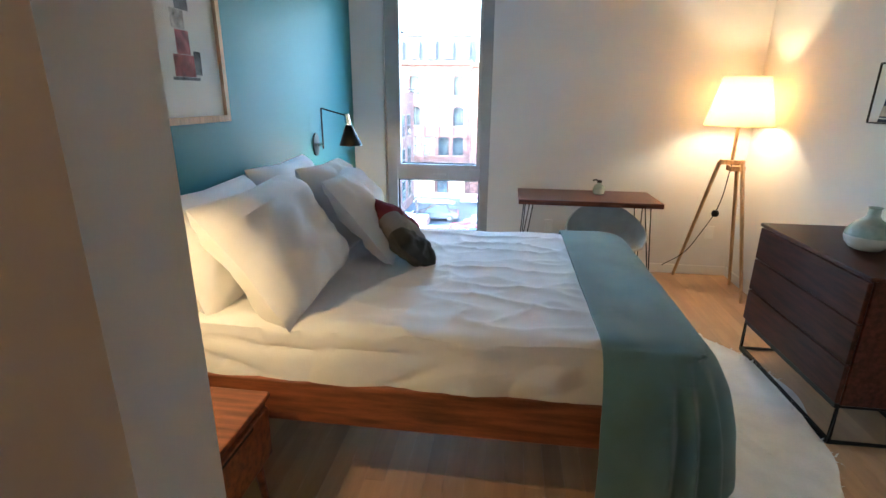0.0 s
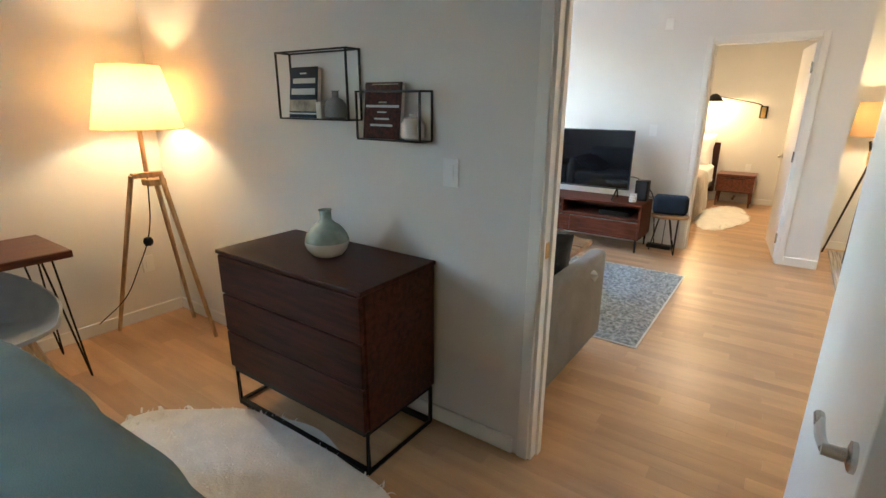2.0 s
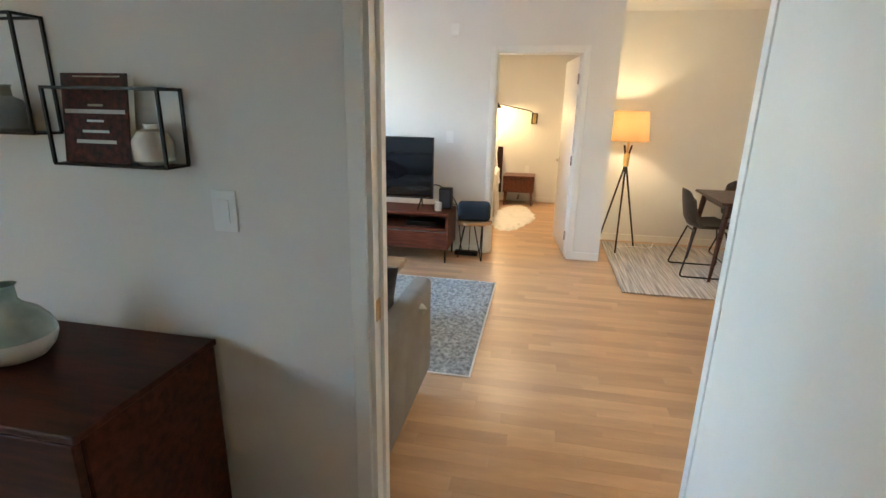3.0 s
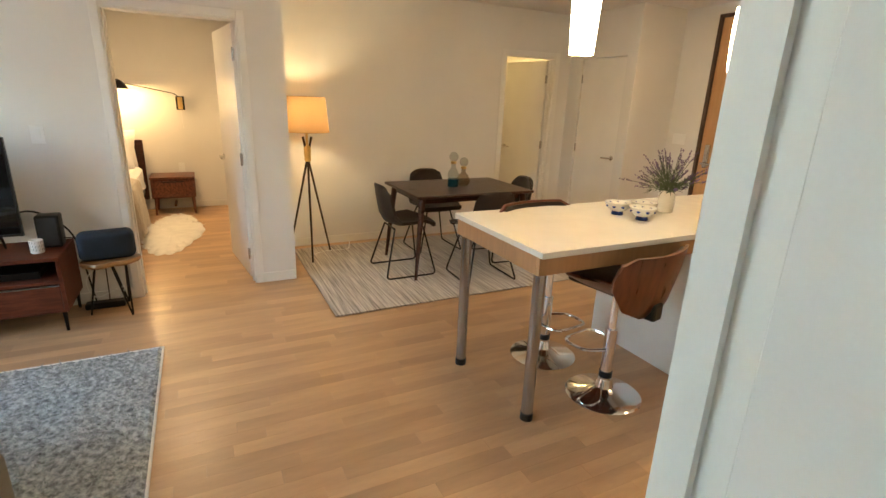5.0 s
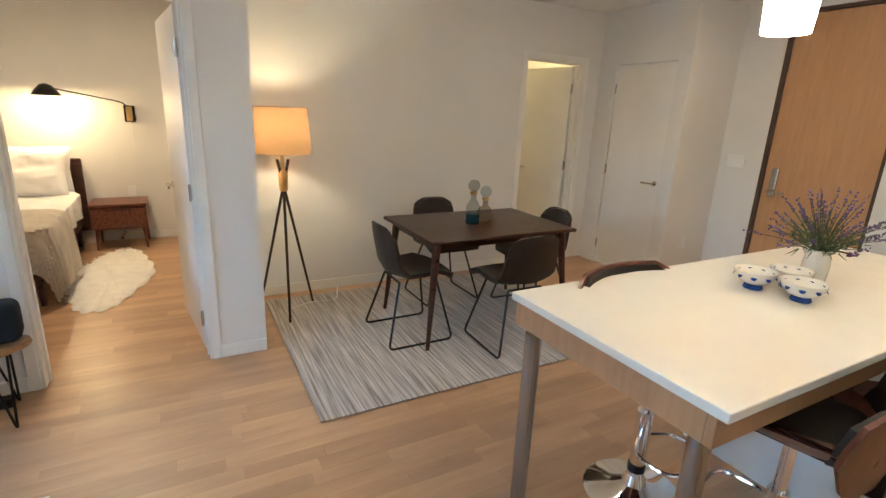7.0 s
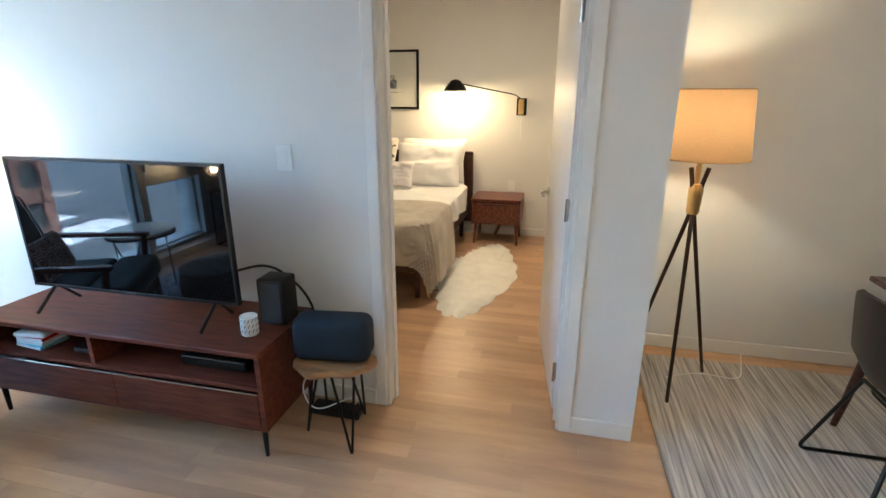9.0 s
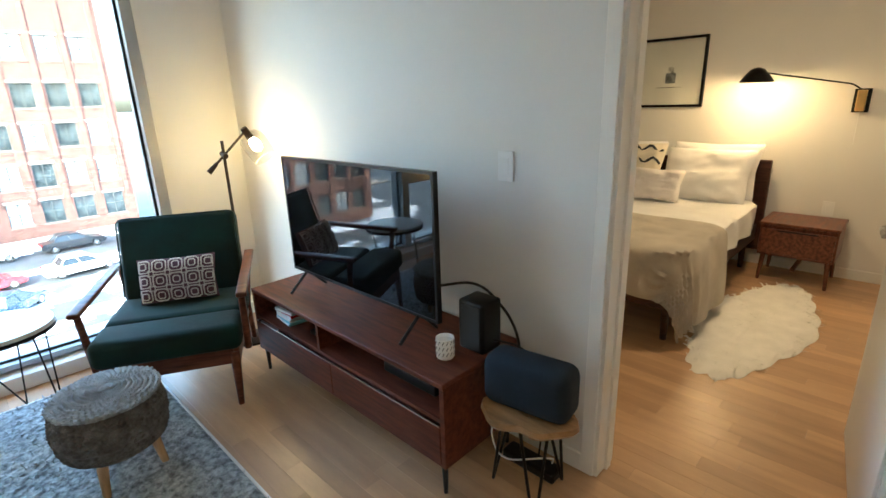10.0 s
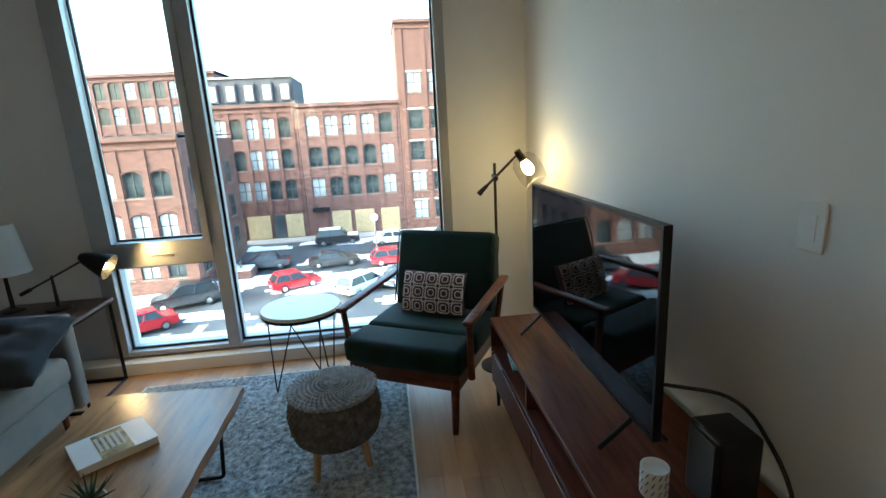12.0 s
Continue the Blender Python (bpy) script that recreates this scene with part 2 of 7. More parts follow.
AMBERGL = glass("amber_glass", (0.74, 0.68, 0.60))
SHADE_W = lampshade("white_drum_shade", (0.80, 0.58, 0.32), 0.45)
SHADE_T = lampshade("tan_linen_shade", (0.55, 0.36, 0.17), 0.15)
SHADE_C = lampshade("cool_white_shade", (0.80, 0.80, 0.78), 0.4)
PENDANT = glowing("lit_pendant_glass", (1.0, 0.80, 0.50), 0.9)
FILAMENT = glowing("filament", (1.0, 0.62, 0.22), 4.0)
HOTBULB = glowing("lit_bulb", (1.0, 0.80, 0.5), 2.0)


# ---- building tools ----
ROOT = {}


def part(name, bm, mat, parent, label="", w=False, smooth=False):
    """Link a bmesh as one mesh under a thing or a part. w: the bmesh is in the room's coordinates."""
    if w:
        bm.transform(ROOT[parent.name].inverted())
    me = bpy.data.meshes.new(name)
    bmesh.ops.recalc_face_normals(bm, faces=bm.faces)
    bm.to_mesh(me)
    bm.free()
    me.materials.append(mat)
    if smooth:
        me.polygons.foreach_set("use_smooth", [True] * len(me.polygons))
        me.set_sharp_from_angle(angle=radians(38))
    ob = new(name, me)
    ob.parent = parent
    ROOT[ob.name] = ROOT[parent.name]
    return tagged(ob, label)


def thing(name, at, rz=0.0, label="", category="", group="", kind=""):
    ob = new(name)
    ob.empty_display_size = 0.1
    ob.matrix_basis = pose(*at, 0, 0, rz)
    ROOT[ob.name] = ob.matrix_basis.copy()
    return tagged(ob, label, category, group, kind)


def solo(name, bm, mat, label="", category="", kind="", group="", smooth=False, at=(0, 0, 0), rz=0.0):
    me = bpy.data.meshes.new(name)
    bmesh.ops.recalc_face_normals(bm, faces=bm.faces)
    bm.to_mesh(me)
    bm.free()
    me.materials.append(mat)
    if smooth:
        me.polygons.foreach_set("use_smooth", [True] * len(me.polygons))
        me.set_sharp_from_angle(angle=radians(38))
    ob = new(name, me)
    ob.matrix_basis = pose(*at, 0, 0, rz)
    ROOT[ob.name] = ob.matrix_basis.copy()
    return tagged(ob, label, category, group, kind)


def box(x0, x1, y0, y1, z0, z1, r=0.0, seg=2, bm=None):
    b2 = bmesh.new()
    bmesh.ops.create_cube(b2, size=1, matrix=Matrix.LocRotScale(((x0 + x1) / 2, (y0 + y1) / 2, (z0 + z1) / 2), None, (abs(x1 - x0), abs(y1 - y0), abs(z1 - z0))))
    if r:
        bmesh.ops.bevel(b2, geom=b2.edges[:], offset=min(r, 0.49 * min(abs(x1 - x0), abs(y1 - y0), abs(z1 - z0))), segments=seg, profile=0.5, affect="EDGES")
    if bm is None:
        return b2
    return join(bm, b2)


def join(bm, other, m=None):
    if m is not None:
        other.transform(m)
    me = bpy.data.meshes.new("join")
    other.to_mesh(me)
    other.free()
    bm.from_mesh(me)
    bpy.data.meshes.remove(me)
    return bm


def tube(points, r, seg=10, closed=False, bm=None, r2=None):
    """A rod along a line of points, rounded at the corners by its own rings."""
    bm = bm or bmesh.new()
    pts = [Vector(p) for p in points]
    n = len(pts)
    rings = []
    side = None
    for i, p in enumerate(pts):
        a = pts[i - 1] if (i > 0 or closed) else None
        c = pts[(i + 1) % n] if (i < n - 1 or closed) else None
        d = ((p - a).normalized() if a is not None else Vector()) + ((c - p).normalized() if c is not None else Vector())
        d = d.normalized() if d.length > 1e-6 else Vector((0, 0, 1))
        if side is None:
            side = d.orthogonal().normalized()
        side = (side - d * side.dot(d)).normalized()
        up = d.cross(side)
        rad = r if r2 is None else r + (r2 - r) * i / (n - 1)
        rings.append([bm.verts.new(p + side * rad * math.cos(k * math.tau / seg) + up * rad * math.sin(k * math.tau / seg)) for k in range(seg)])
    for i in range(n if closed else n - 1):
        a, b = rings[i], rings[(i + 1) % n]
        for k in range(seg):
            bm.faces.new((a[k], a[(k + 1) % seg], b[(k + 1) % seg], b[k]))
    if not closed:
        bm.faces.new(rings[0][::-1]), bm.faces.new(rings[-1])
    return bm


def arc(points, r=0.04, seg=5):
    """Round the inner corners of a line of points."""
    pts = [Vector(p) for p in points]
    out = [pts[0]]
    for a, b, c in zip(pts, pts[1:], pts[2:]):
        u, v = (a - b), (c - b)
        k = min(r, u.length * 0.45, v.length * 0.45)
        p, q = b + u.normalized() * k, b + v.normalized() * k
        for i in range(seg + 1):
            s = i / seg
            out.append(p * (1 - s) ** 2 + b * 2 * s * (1 - s) + q * s ** 2)
    return out + [pts[-1]]


def lathe(profile, seg=28, at=(0, 0, 0), bm=None):
    """profile: radius and height pairs from bottom to top."""
    bm = bm or bmesh.new()
    rings = []
    for r, z in profile:
        rings.append([bm.verts.new((at[0] + max(r, 1e-4) * math.cos(k * math.tau / seg), at[1] + max(r, 1e-4) * math.sin(k * math.tau / seg), at[2] + z)) for k in range(seg)])
    for a, b in zip(rings, rings[1:]):
        for k in range(seg):
            bm.faces.new((a[k], a[(k + 1) % seg], b[(k + 1) % seg], b[k]))
    bm.faces.new(rings[0][::-1]), bm.faces.new(rings[-1])
    return bm


def pillow(w, h, t, seed=0, n=22, crease=0.012):
    """A stuffed cushion lying in x (w) and y (h), t thick, with pinched corners and creases."""
    bm = bmesh.new()
    sheets = []
    for sgn in (1, -1):
        rows = []
        for i in range(n + 1):
            row = []
            for j in range(n + 1):
                u, v = 2 * i / n - 1, 2 * j / n - 1
                f = max(0.0, (1 - u ** 4) * (1 - v ** 4)) ** 0.55
                x = u * w / 2 * (1 - 0.07 * (1 - abs(v)) * abs(u) ** 3 - 0.0)
                y = v * h / 2 * (1 - 0.07 * (1 - abs(u)) * abs(v) ** 3)
                c = noise.noise(Vector((u * 2.2 + seed * 7.1, v * 2.2, sgn * 3.0))) * crease * 2.2 + noise.noise(Vector((u * 6 + seed * 3.3, v * 3, sgn))) * crease + crease * 0.9 * (1 - abs(noise.noise(Vector((u * 1.4 + v + seed * 2.3, v * 3.2 - u, sgn * 2.0))))) ** 4
                row.append(bm.verts.new((x, y, sgn * t / 2 * f + c * f)))
            rows.append(row)
        sheets.append(rows)
        for i in range(n):
            for j in range(n):
                q = (rows[i][j], rows[i + 1][j], rows[i + 1][j + 1], rows[i][j + 1])
                bm.faces.new(q if sgn > 0 else q[::-1])
    bmesh.ops.remove_doubles(bm, verts=bm.verts, dist=0.0008)
    return bm


def drape(rect, rad, top, span, nx, ny, flare=0.06, ripple=0.02, wrinkle=0.008, seed=0.0, thick=0.012, hem=0.0, freq=16.0, crease=0.0):
    """Cloth laid over a block: rect is the block in plan, span the cloth's own extent in plan (flattened)."""
    x0, x1, y0, y1 = rect
    bm = bmesh.new()
    grid = []
    for i in range(nx + 1):
        row = []
        for j in range(ny + 1):
            u = span[0] + (span[1] - span[0]) * i / nx
            v = span[2] + (span[3] - span[2]) * j / ny
            cx, cy = min(max(u, x0 + rad), x1 - rad), min(max(v, y0 + rad), y1 - rad)
            dx, dy = u - cx, v - cy
            d = (abs(dx) ** 3.2 + abs(dy) ** 3.2) ** (1 / 3.2) if dx and dy else math.hypot(dx, dy)
            flat = math.hypot(dx, dy)
            wv = wrinkle * (noise.noise(Vector((u * 3.1 + seed, v * 3.1, seed))) + 0.7 * noise.noise(Vector((u * 9 + seed, v * 5, 2.0 + seed))))
            if crease:
                wv += crease * ((1 - abs(noise.noise(Vector((u * 2.0 + 0.8 * v + seed, v * 6.5, 5.0))))) ** 7 + 0.7 * (1 - abs(noise.noise(Vector((u * 4.5 + seed, v * 3.0 - u, 9.0))))) ** 8)
            if d <= rad:
                k = (d / rad) ** 4 if rad else 0
                row.append(bm.verts.new((u, v, top + wv - 0.03 * k)))
            else:
                ex, ey = dx / flat, dy / flat
                over = d - rad
                s = min(1.0, over / 0.15)
                ph = (u * abs(ey) + v * abs(ex)) * freq + math.atan2(dy, dx) * 5
                out = flare * (over / (over + 0.25)) + ripple * s * math.sin(ph + seed) * (0.4 + over)
                r2 = rad + out
                row.append(bm.verts.new((cx + ex * r2 + wv, cy + ey * r2 + wv, top - 0.03 - over * 0.97 + 0.4 * wv)))
        grid.append(row)
    for i in range(nx):
        for j in range(ny):
            bm.faces.new((grid[i][j], grid[i + 1][j], grid[i + 1][j + 1], grid[i][j + 1]))
    low = min(v.co.z for v in bm.verts)
    if hem:
        for v in bm.verts:
            v.co.z = max(v.co.z, hem + 0.01 * math.sin(v.co.x * 40 + v.co.y * 40))
    bmesh.ops.recalc_face_normals(bm, faces=bm.faces)
    bmesh.ops.solidify(bm, geom=bm.faces[:], thickness=-thick)
    return bm


def frame_bm(x0, x1, z0, z1, y0, y1, w):
    """A rectangular frame in the x-z plane."""
    bm = bmesh.new()
    box(x0, x0 + w, y0, y1, z0, z1, bm=bm), box(x1 - w, x1, y0, y1, z0, z1, bm=bm)
    box(x0 + w, x1 - w, y0, y1, z0, z0 + w, bm=bm), box(x0 + w, x1 - w, y0, y1, z1 - w, z1, bm=bm)
    return bm


def rod(p, q, r, r2=None, seg=10, bm=None):
    return tube([p, q], r, seg, bm=bm, r2=r2)

# ---- the rooms ----
H = 2.57


def wall(name, x0, x1, y0, y1, mat, label, holes=(), z0=0.0, z1=H):
    """A straight wall; holes are (from, to, bottom, top) along its longer side."""
    bm = bmesh.new()
    along_x = (x1 - x0) > (y1 - y0)
    lo, hi = (x0, x1) if along_x else (y0, y1)

    def piece(a, b, c, d):
        if b - a > 1e-4 and d - c > 1e-4:
            box(*((a, b, y0, y1) if along_x else (x0, x1, a, b)), c, d, bm=bm)
    at = lo
    for a, b, c, d in sorted(holes):
        piece(at, a, z0, z1), piece(a, b, z0, c), piece(a, b, d, z1)
        at = b
    piece(at, hi, z0, z1)
    return solo(name, bm, mat, label, "wall", "structure")


wall("wall_north", -1.62, 9.45, 4.42, 4.72, PAINT, "white painted outer wall with tall windows", [(-1.2, -0.24, 0.02, 2.5), (2.97, 5.33, 0.1, 2.5)])
wall("wall_teal", -1.65, -1.5, 0.443, 4.42, TEAL, "deep teal painted accent wall behind the bed")
wall("wall_bedroom_south", -1.65, -0.463, 0.296, 0.443, PAINT, "white painted wall stub beside the bedroom entrance")
wall("wall_hall_west", -1.65, -1.5, -1.4, 0.296, PAINT, "plain white wall of the small hall")
wall("wall_hall_south", -1.65, 1.95, -1.55, -1.4, PAINT, "plain white wall closing the small hall")
wall("wall_partition", 1.95, 2.055, -4.05, 4.42, PAINT, "white painted wall between bedroom and living room", [(0.61, 1.55, 0.0, 2.06)])
wall("wall_television", 5.88, 6.02, 0.443, 4.42, PAINT, "white painted wall behind the television", [(0.763, 1.612, 0.0, 2.065)])
wall("wall_second_bedroom_south", 6.02, 9.3, 0.443, 0.57, PAINT, "white painted wall between dining nook and second bedroom")
wall("wall_second_bedroom_east", 9.2, 9.35, 0.57, 4.42, PAINT, "white painted wall at the head of the second bed")
wall("wall_dining", 6.85, 6.97, -3.15, 0.443, PAINT, "white painted wall behind the dining table", [(-2.93, -2.19, 0.0, 2.08)])
wall("wall_closet", 5.78, 6.85, -3.27, -3.15, PAINT, "white painted wall with a closet door", [(5.92, 6.62, 0.0, 2.07)])
wall("wall_entry_side", 5.78, 5.9, -3.8, -3.27, PAINT, "white painted return wall beside the entrance door")
wall("wall_entry", 4.2, 5.9, -3.95, -3.8, PAINT, "pale grey-white wall round the entrance door", [(4.5, 5.38, 0.0, 2.47)])
wall("wall_kitchen", 2.055, 4.2, -4.2, -4.05, PAINT, "white painted wall behind the kitchen counter")
wall("wall_bathroom_north", 6.97, 8.7, -1.7, -1.6, PAINT, "plain wall of the small lit room")
wall("wall_bathroom_south", 6.97, 8.7, -3.45, -3.35, PAINT, "plain wall of the small lit room")
wall("wall_bathroom_east", 8.6, 8.7, -3.35, -1.7, PAINT, "plain wall of the small lit room")
wall("wall_closet_back", 5.78, 6.97, -3.9, -3.8, PAINT, "plain wall at the back of the closet")
solo("ceiling", box(-1.65, 9.45, -4.2, 4.72, H, H + 0.15), CEIL, "flat white painted ceiling", "ceiling", "structure")


def baseboard(x0, x1, y0, y1):
    solo("baseboard", box(x0, x1, y0, y1, 0.0, 0.085, 0.004, 1), TRIM, "low white painted baseboard", "baseboard", "structure")


baseboard(-0.24, 1.936, 4.406, 4.419)
baseboard(1.936, 1.949, 1.62, 4.404)
baseboard(-1.499, -1.486, 0.445, 4.404)
baseboard(2.056, 2.069, 1.62, 4.404)
baseboard(5.866, 5.879, 1.66, 4.404)
baseboard(5.866, 5.879, 0.445, 0.715)
baseboard(6.836, 6.849, -2.14, 0.44)
baseboard(9.186, 9.199, 0.6, 4.4)
baseboard(2.075, 2.96, 4.406, 4.419)
baseboard(5.34, 5.864, 4.406, 4.419)
baseboard(5.4, 5.77, -3.799, -3.786)


# doors and their frames
def casing_y(name, x0, x1, y0, y1, top, w=0.05, depth=0.012):
    """White trim round an opening in a wall that runs along y: both faces, and the lining."""
    t = thing(name, ((x0 + x1) / 2, (y0 + y1) / 2, 0), 0, "white painted door frame with narrow casing", "door frame", kind="structure")
    for xa, xb in ((x0 - depth, x0 - 0.001), (x1 + 0.001, x1 + depth)):
        part("casing", box(xa, xb, y0 - w, y0 + 0.004, 0, top + w, 0.003, 1), TRIM, t, w=True)
        part("casing", box(xa, xb, y1 - 0.004, y1 + w, 0, top + w, 0.003, 1), TRIM, t, w=True)
        part("casing", box(xa, xb, y0 + 0.005, y1 - 0.005, top - 0.004, top + w, 0.003, 1), TRIM, t, w=True)
    for ya, yb in ((y0 + 0.001, y0 + 0.018), (y1 - 0.018, y1 - 0.001)):
        part("jamb", box(x0, x1, ya, yb, 0, top - 0.02), TRIM, t, w=True)
    part("head", box(x0, x1, y0 + 0.001, y1 - 0.001, top - 0.019, top - 0.001), TRIM, t, w=True)
    m = (x0 + x1) / 2
    for ya, yb in ((y0 + 0.0185, y0 + 0.03), (y1 - 0.03, y1 - 0.0185)):
        part("stop", box(m - 0.005, m + 0.03, ya, yb, 0, top - 0.02), TRIM, t, w=True)
    return t


f1 = casing_y("door_frame_1", 1.95, 2.055, 0.61, 1.55, 2.06, 0.045)
part("strike_plate", box(1.962, 1.995, 1.529, 1.5315, 0.925, 0.99, 0.0008, 1), BRASS, f1, "brass strike plate", w=True)
f2 = casing_y("door_frame_2", 5.88, 6.02, 0.763, 1.612, 2.065, 0.05)
f3 = casing_y("door_frame_3", 6.85, 6.97, -2.93, -2.19, 2.08, 0.05)


def lever(parent, x, z, y, side, flip=1):
    bm = lathe([(0.026, 0), (0.026, 0.008), (0.012, 0.012), (0.011, 0.045), (0.0, 0.046)], 20)
    bm.transform(pose(x, y, z, -90 * side, 0, 0))
    tube(arc([(x, y + side * 0.04, z), (x - flip * 0.03, y + side * 0.045, z), (x - flip * 0.12, y + side * 0.043, z - 0.004)], 0.02), 0.009, 8, bm=bm)
    part("lever_handle", bm, STEEL, parent, "satin steel lever handle", smooth=True)


def door(name, hinge, angle, width, top, mat, label, hinge_side=1):
    """A flush leaf that turns about its hinge; at angle 0 it lies along +x from the hinge."""
    t = thing(name, hinge, angle, label, "door", kind="structure")
    part("leaf", box(0.003, width, -0.02, 0.02, 0.008, top, 0.002, 1), mat, t)
    for s in (1, -1):
        lever(t, width - 0.06, 0.96, s * 0.02, s)
    for z in (0.22, top / 2, top - 0.22):
        bm = box(-0.004, 0.002, -0.018, 0.018, z - 0.045, z + 0.045)
        rod((-0.006, hinge_side * 0.024, z - 0.05), (-0.006, hinge_side * 0.024, z + 0.05), 0.007, bm=bm)
        part("hinge", bm, STEEL, t, "steel butt hinge")
    return t


door("door_1", (1.952, 0.634, 0), 180, 0.83, 2.035, DOORW, "white flush bedroom door standing open with a steel lever")
door("door_2", (6.03, 0.78, 0), 7, 0.82, 2.04, DOORW, "white flush door standing open into the second bedroom")
door("door_3", (6.975, -2.905, 0), 12, 0.70, 2.05, DOORW, "white flush door standing open to a lit room")
d4 = door("door_4", (6.615, -3.19, 0), 180, 0.69, 2.06, DOORW, "closed white flush closet door with a steel lever", -1)

# entrance door with a dark frame
t = thing("door_5", (4.94, -3.8, 0), 0, "tall honey-coloured veneer entrance door in a dark frame", "door", kind="structure")
part("frame", box(4.5, 4.525, -3.9, -3.798, 0, 2.47, 0.003, 1), FRAMEB, t, "brown painted metal frame", w=True)
part("frame", box(5.345, 5.38, -3.9, -3.79, 0, 2.47, 0.003, 1), FRAMEB, t, "brown painted metal frame", w=True)
part("frame", box(4.525, 5.345, -3.9, -3.79, 2.44, 2.47, 0.003, 1), FRAMEB, t, "brown painted metal frame", w=True)
part("leaf", box(4.528, 5.342, -3.86, -3.815, 0.01, 2.437, 0.003, 1), ENTRY, t, w=True)
bm = box(5.225, 5.285, -3.825, -3.795, 0.93, 1.18, 0.012, 3)
rod((5.255, -3.8, 0.98), (5.255, -3.755, 0.98), 0.012, bm=bm), rod((5.27, -3.757, 0.98), (5.13, -3.757, 0.978), 0.011, bm=bm)
part("lock_set", bm, STEEL, t, "steel electronic lock with a lever", w=True)
part("peephole", box(4.93, 4.95, -3.825, -3.82, 1.5, 1.52, 0.004, 2), BLACK, t, w=True)


# windows
def window_part(name, b, t):
    part(name, b, ALU, t, w=True)


t = thing("window_1", (-0.72, 4.55, 0.02), 0, "tall narrow window in a grey aluminium frame", "window", kind="structure")
for a, b in ((-1.2, -1.10), (-0.325, -0.24)):
    window_part("window_frame", box(a, b, 4.45, 4.56, 0.02, 2.5, 0.004, 1), t)
for a, b in ((0.02, 0.09), (0.79, 0.90), (2.42, 2.5)):
    window_part("window_frame", box(-1.10, -0.325, 4.452, 4.558, a, b, 0.004, 1), t)
window_part("sash", frame_bm(-1.10, -0.325, 0.90, 2.42, 4.44, 4.50, 0.035), t)
part("handle", box(-0.79, -0.64, 4.425, 4.445, 0.835, 0.85, 0.005, 2), ALU, t, "grey window latch", w=True)
for a, b in ((0.09, 0.79), (0.935, 2.385)):
    part("gasket", frame_bm(-1.10, -0.325, a, b, 4.488, 4.4995, 0.014), BLACKP, t, "black rubber gasket", w=True)
    part("pane", box(-1.10, -0.325, 4.50, 4.506, a, b), WINGLASS, t, w=True).visible_shadow = False
part("reveal", box(-1.21, -1.199, 4.42, 4.45, 0.02, 2.5), TRIM, t, w=True)

t = thing("window_2", (4.13, 4.5, 0.1), 0, "floor-to-ceiling window in a grey aluminium frame", "window", kind="structure")
for a, b in ((2.97, 3.06), (3.715, 3.80), (5.265, 5.33)):
    window_part("window_frame", box(a, b, 4.36, 4.52, 0.1, 2.5, 0.004, 1), t)
for a, b, c, d in ((3.06, 3.715, 0.1, 0.135), (3.80, 5.265, 0.1, 0.135), (3.06, 3.715, 0.725, 0.85), (3.06, 3.715, 2.44, 2.5), (3.80, 5.265, 2.44, 2.5)):
    window_part("window_frame", box(a, b, 4.362, 4.518, c, d, 0.004, 1), t)
window_part("sash", frame_bm(3.06, 3.715, 0.85, 2.44, 4.34, 4.41, 0.045), t)
part("handle", box(3.33, 3.47, 4.342, 4.36, 0.785, 0.80, 0.005, 2), ALU, t, "grey window latch", w=True)
for a, b, c, d in ((3.06, 3.715, 0.135, 0.725), (3.105, 3.67, 0.895, 2.395), (3.80, 5.265, 0.135, 2.44)):
    part("gasket", frame_bm(a, b, c, d, 4.415, 4.4295, 0.014), BLACKP, t, "black rubber gasket", w=True)
    part("pane", box(a, b, 4.43, 4.436, c, d), WINGLASS, t, w=True).visible_shadow = False
solo("window_sill", box(2.075, 5.866, 4.28, 4.419, 0.0, 0.085, 0.004, 1), TRIM, "low white boxed sill along the tall window", "sill", "structure")


# small fittings on the walls
def plate(name, at, rz, wide=0.075, tall=0.118, switch=True, label="white rocker light switch on the wall", category="light switch"):
    t = thing(name, at, rz, label, category)
    part("cover_plate", box(-wide / 2, wide / 2, 0.001, 0.007, -tall / 2, tall / 2, 0.002, 2), WHITEP, t)
    for k in range(max(1, round(wide / 0.075))):
        cx = -wide / 2 + 0.0375 + 0.05 * k + (0.0 if wide < 0.1 else 0.0)
        part("rocker" if switch else "socket", box(cx - 0.016, cx + 0.016, 0.0068, 0.0095, -0.033, 0.033, 0.0015, 2), WHITEP, t)


plate("light_switch", (1.95, 1.965, 1.225), 90)
plate("light_switch", (5.88, 2.055, 1.228), 90)
plate("light_switch", (5.62, -3.8, 1.21), 0, wide=0.165)
plate("wall_outlet", (0.33, 4.42, 0.4), 180, switch=False, label="white wall outlet under the desk", category="outlet")
plate("wall_outlet", (1.75, 4.42, 0.4), 180, switch=False, label="white wall outlet by the floor lamp", category="outlet")
plate("wall_outlet", (9.2, 1.33, 0.55), 90, switch=False, label="white wall outlet over the nightstand", category="outlet")
plate("wall_outlet", (3.74, -4.05, 1.12), 0, switch=False, label="white outlet on the kitchen backsplash", category="outlet")
plate("wall_outlet", (5.78, -3.45, 0.4), 90, switch=False, label="white wall outlet low on the wall", category="outlet")
solo("smoke_alarm", box(-0.02, -0.001, -0.04, 0.04, -0.055, 0.055, 0.012, 3), WHITEP, "small white alarm box on the wall", "alarm", at=(5.88, 2.02, 2.26))

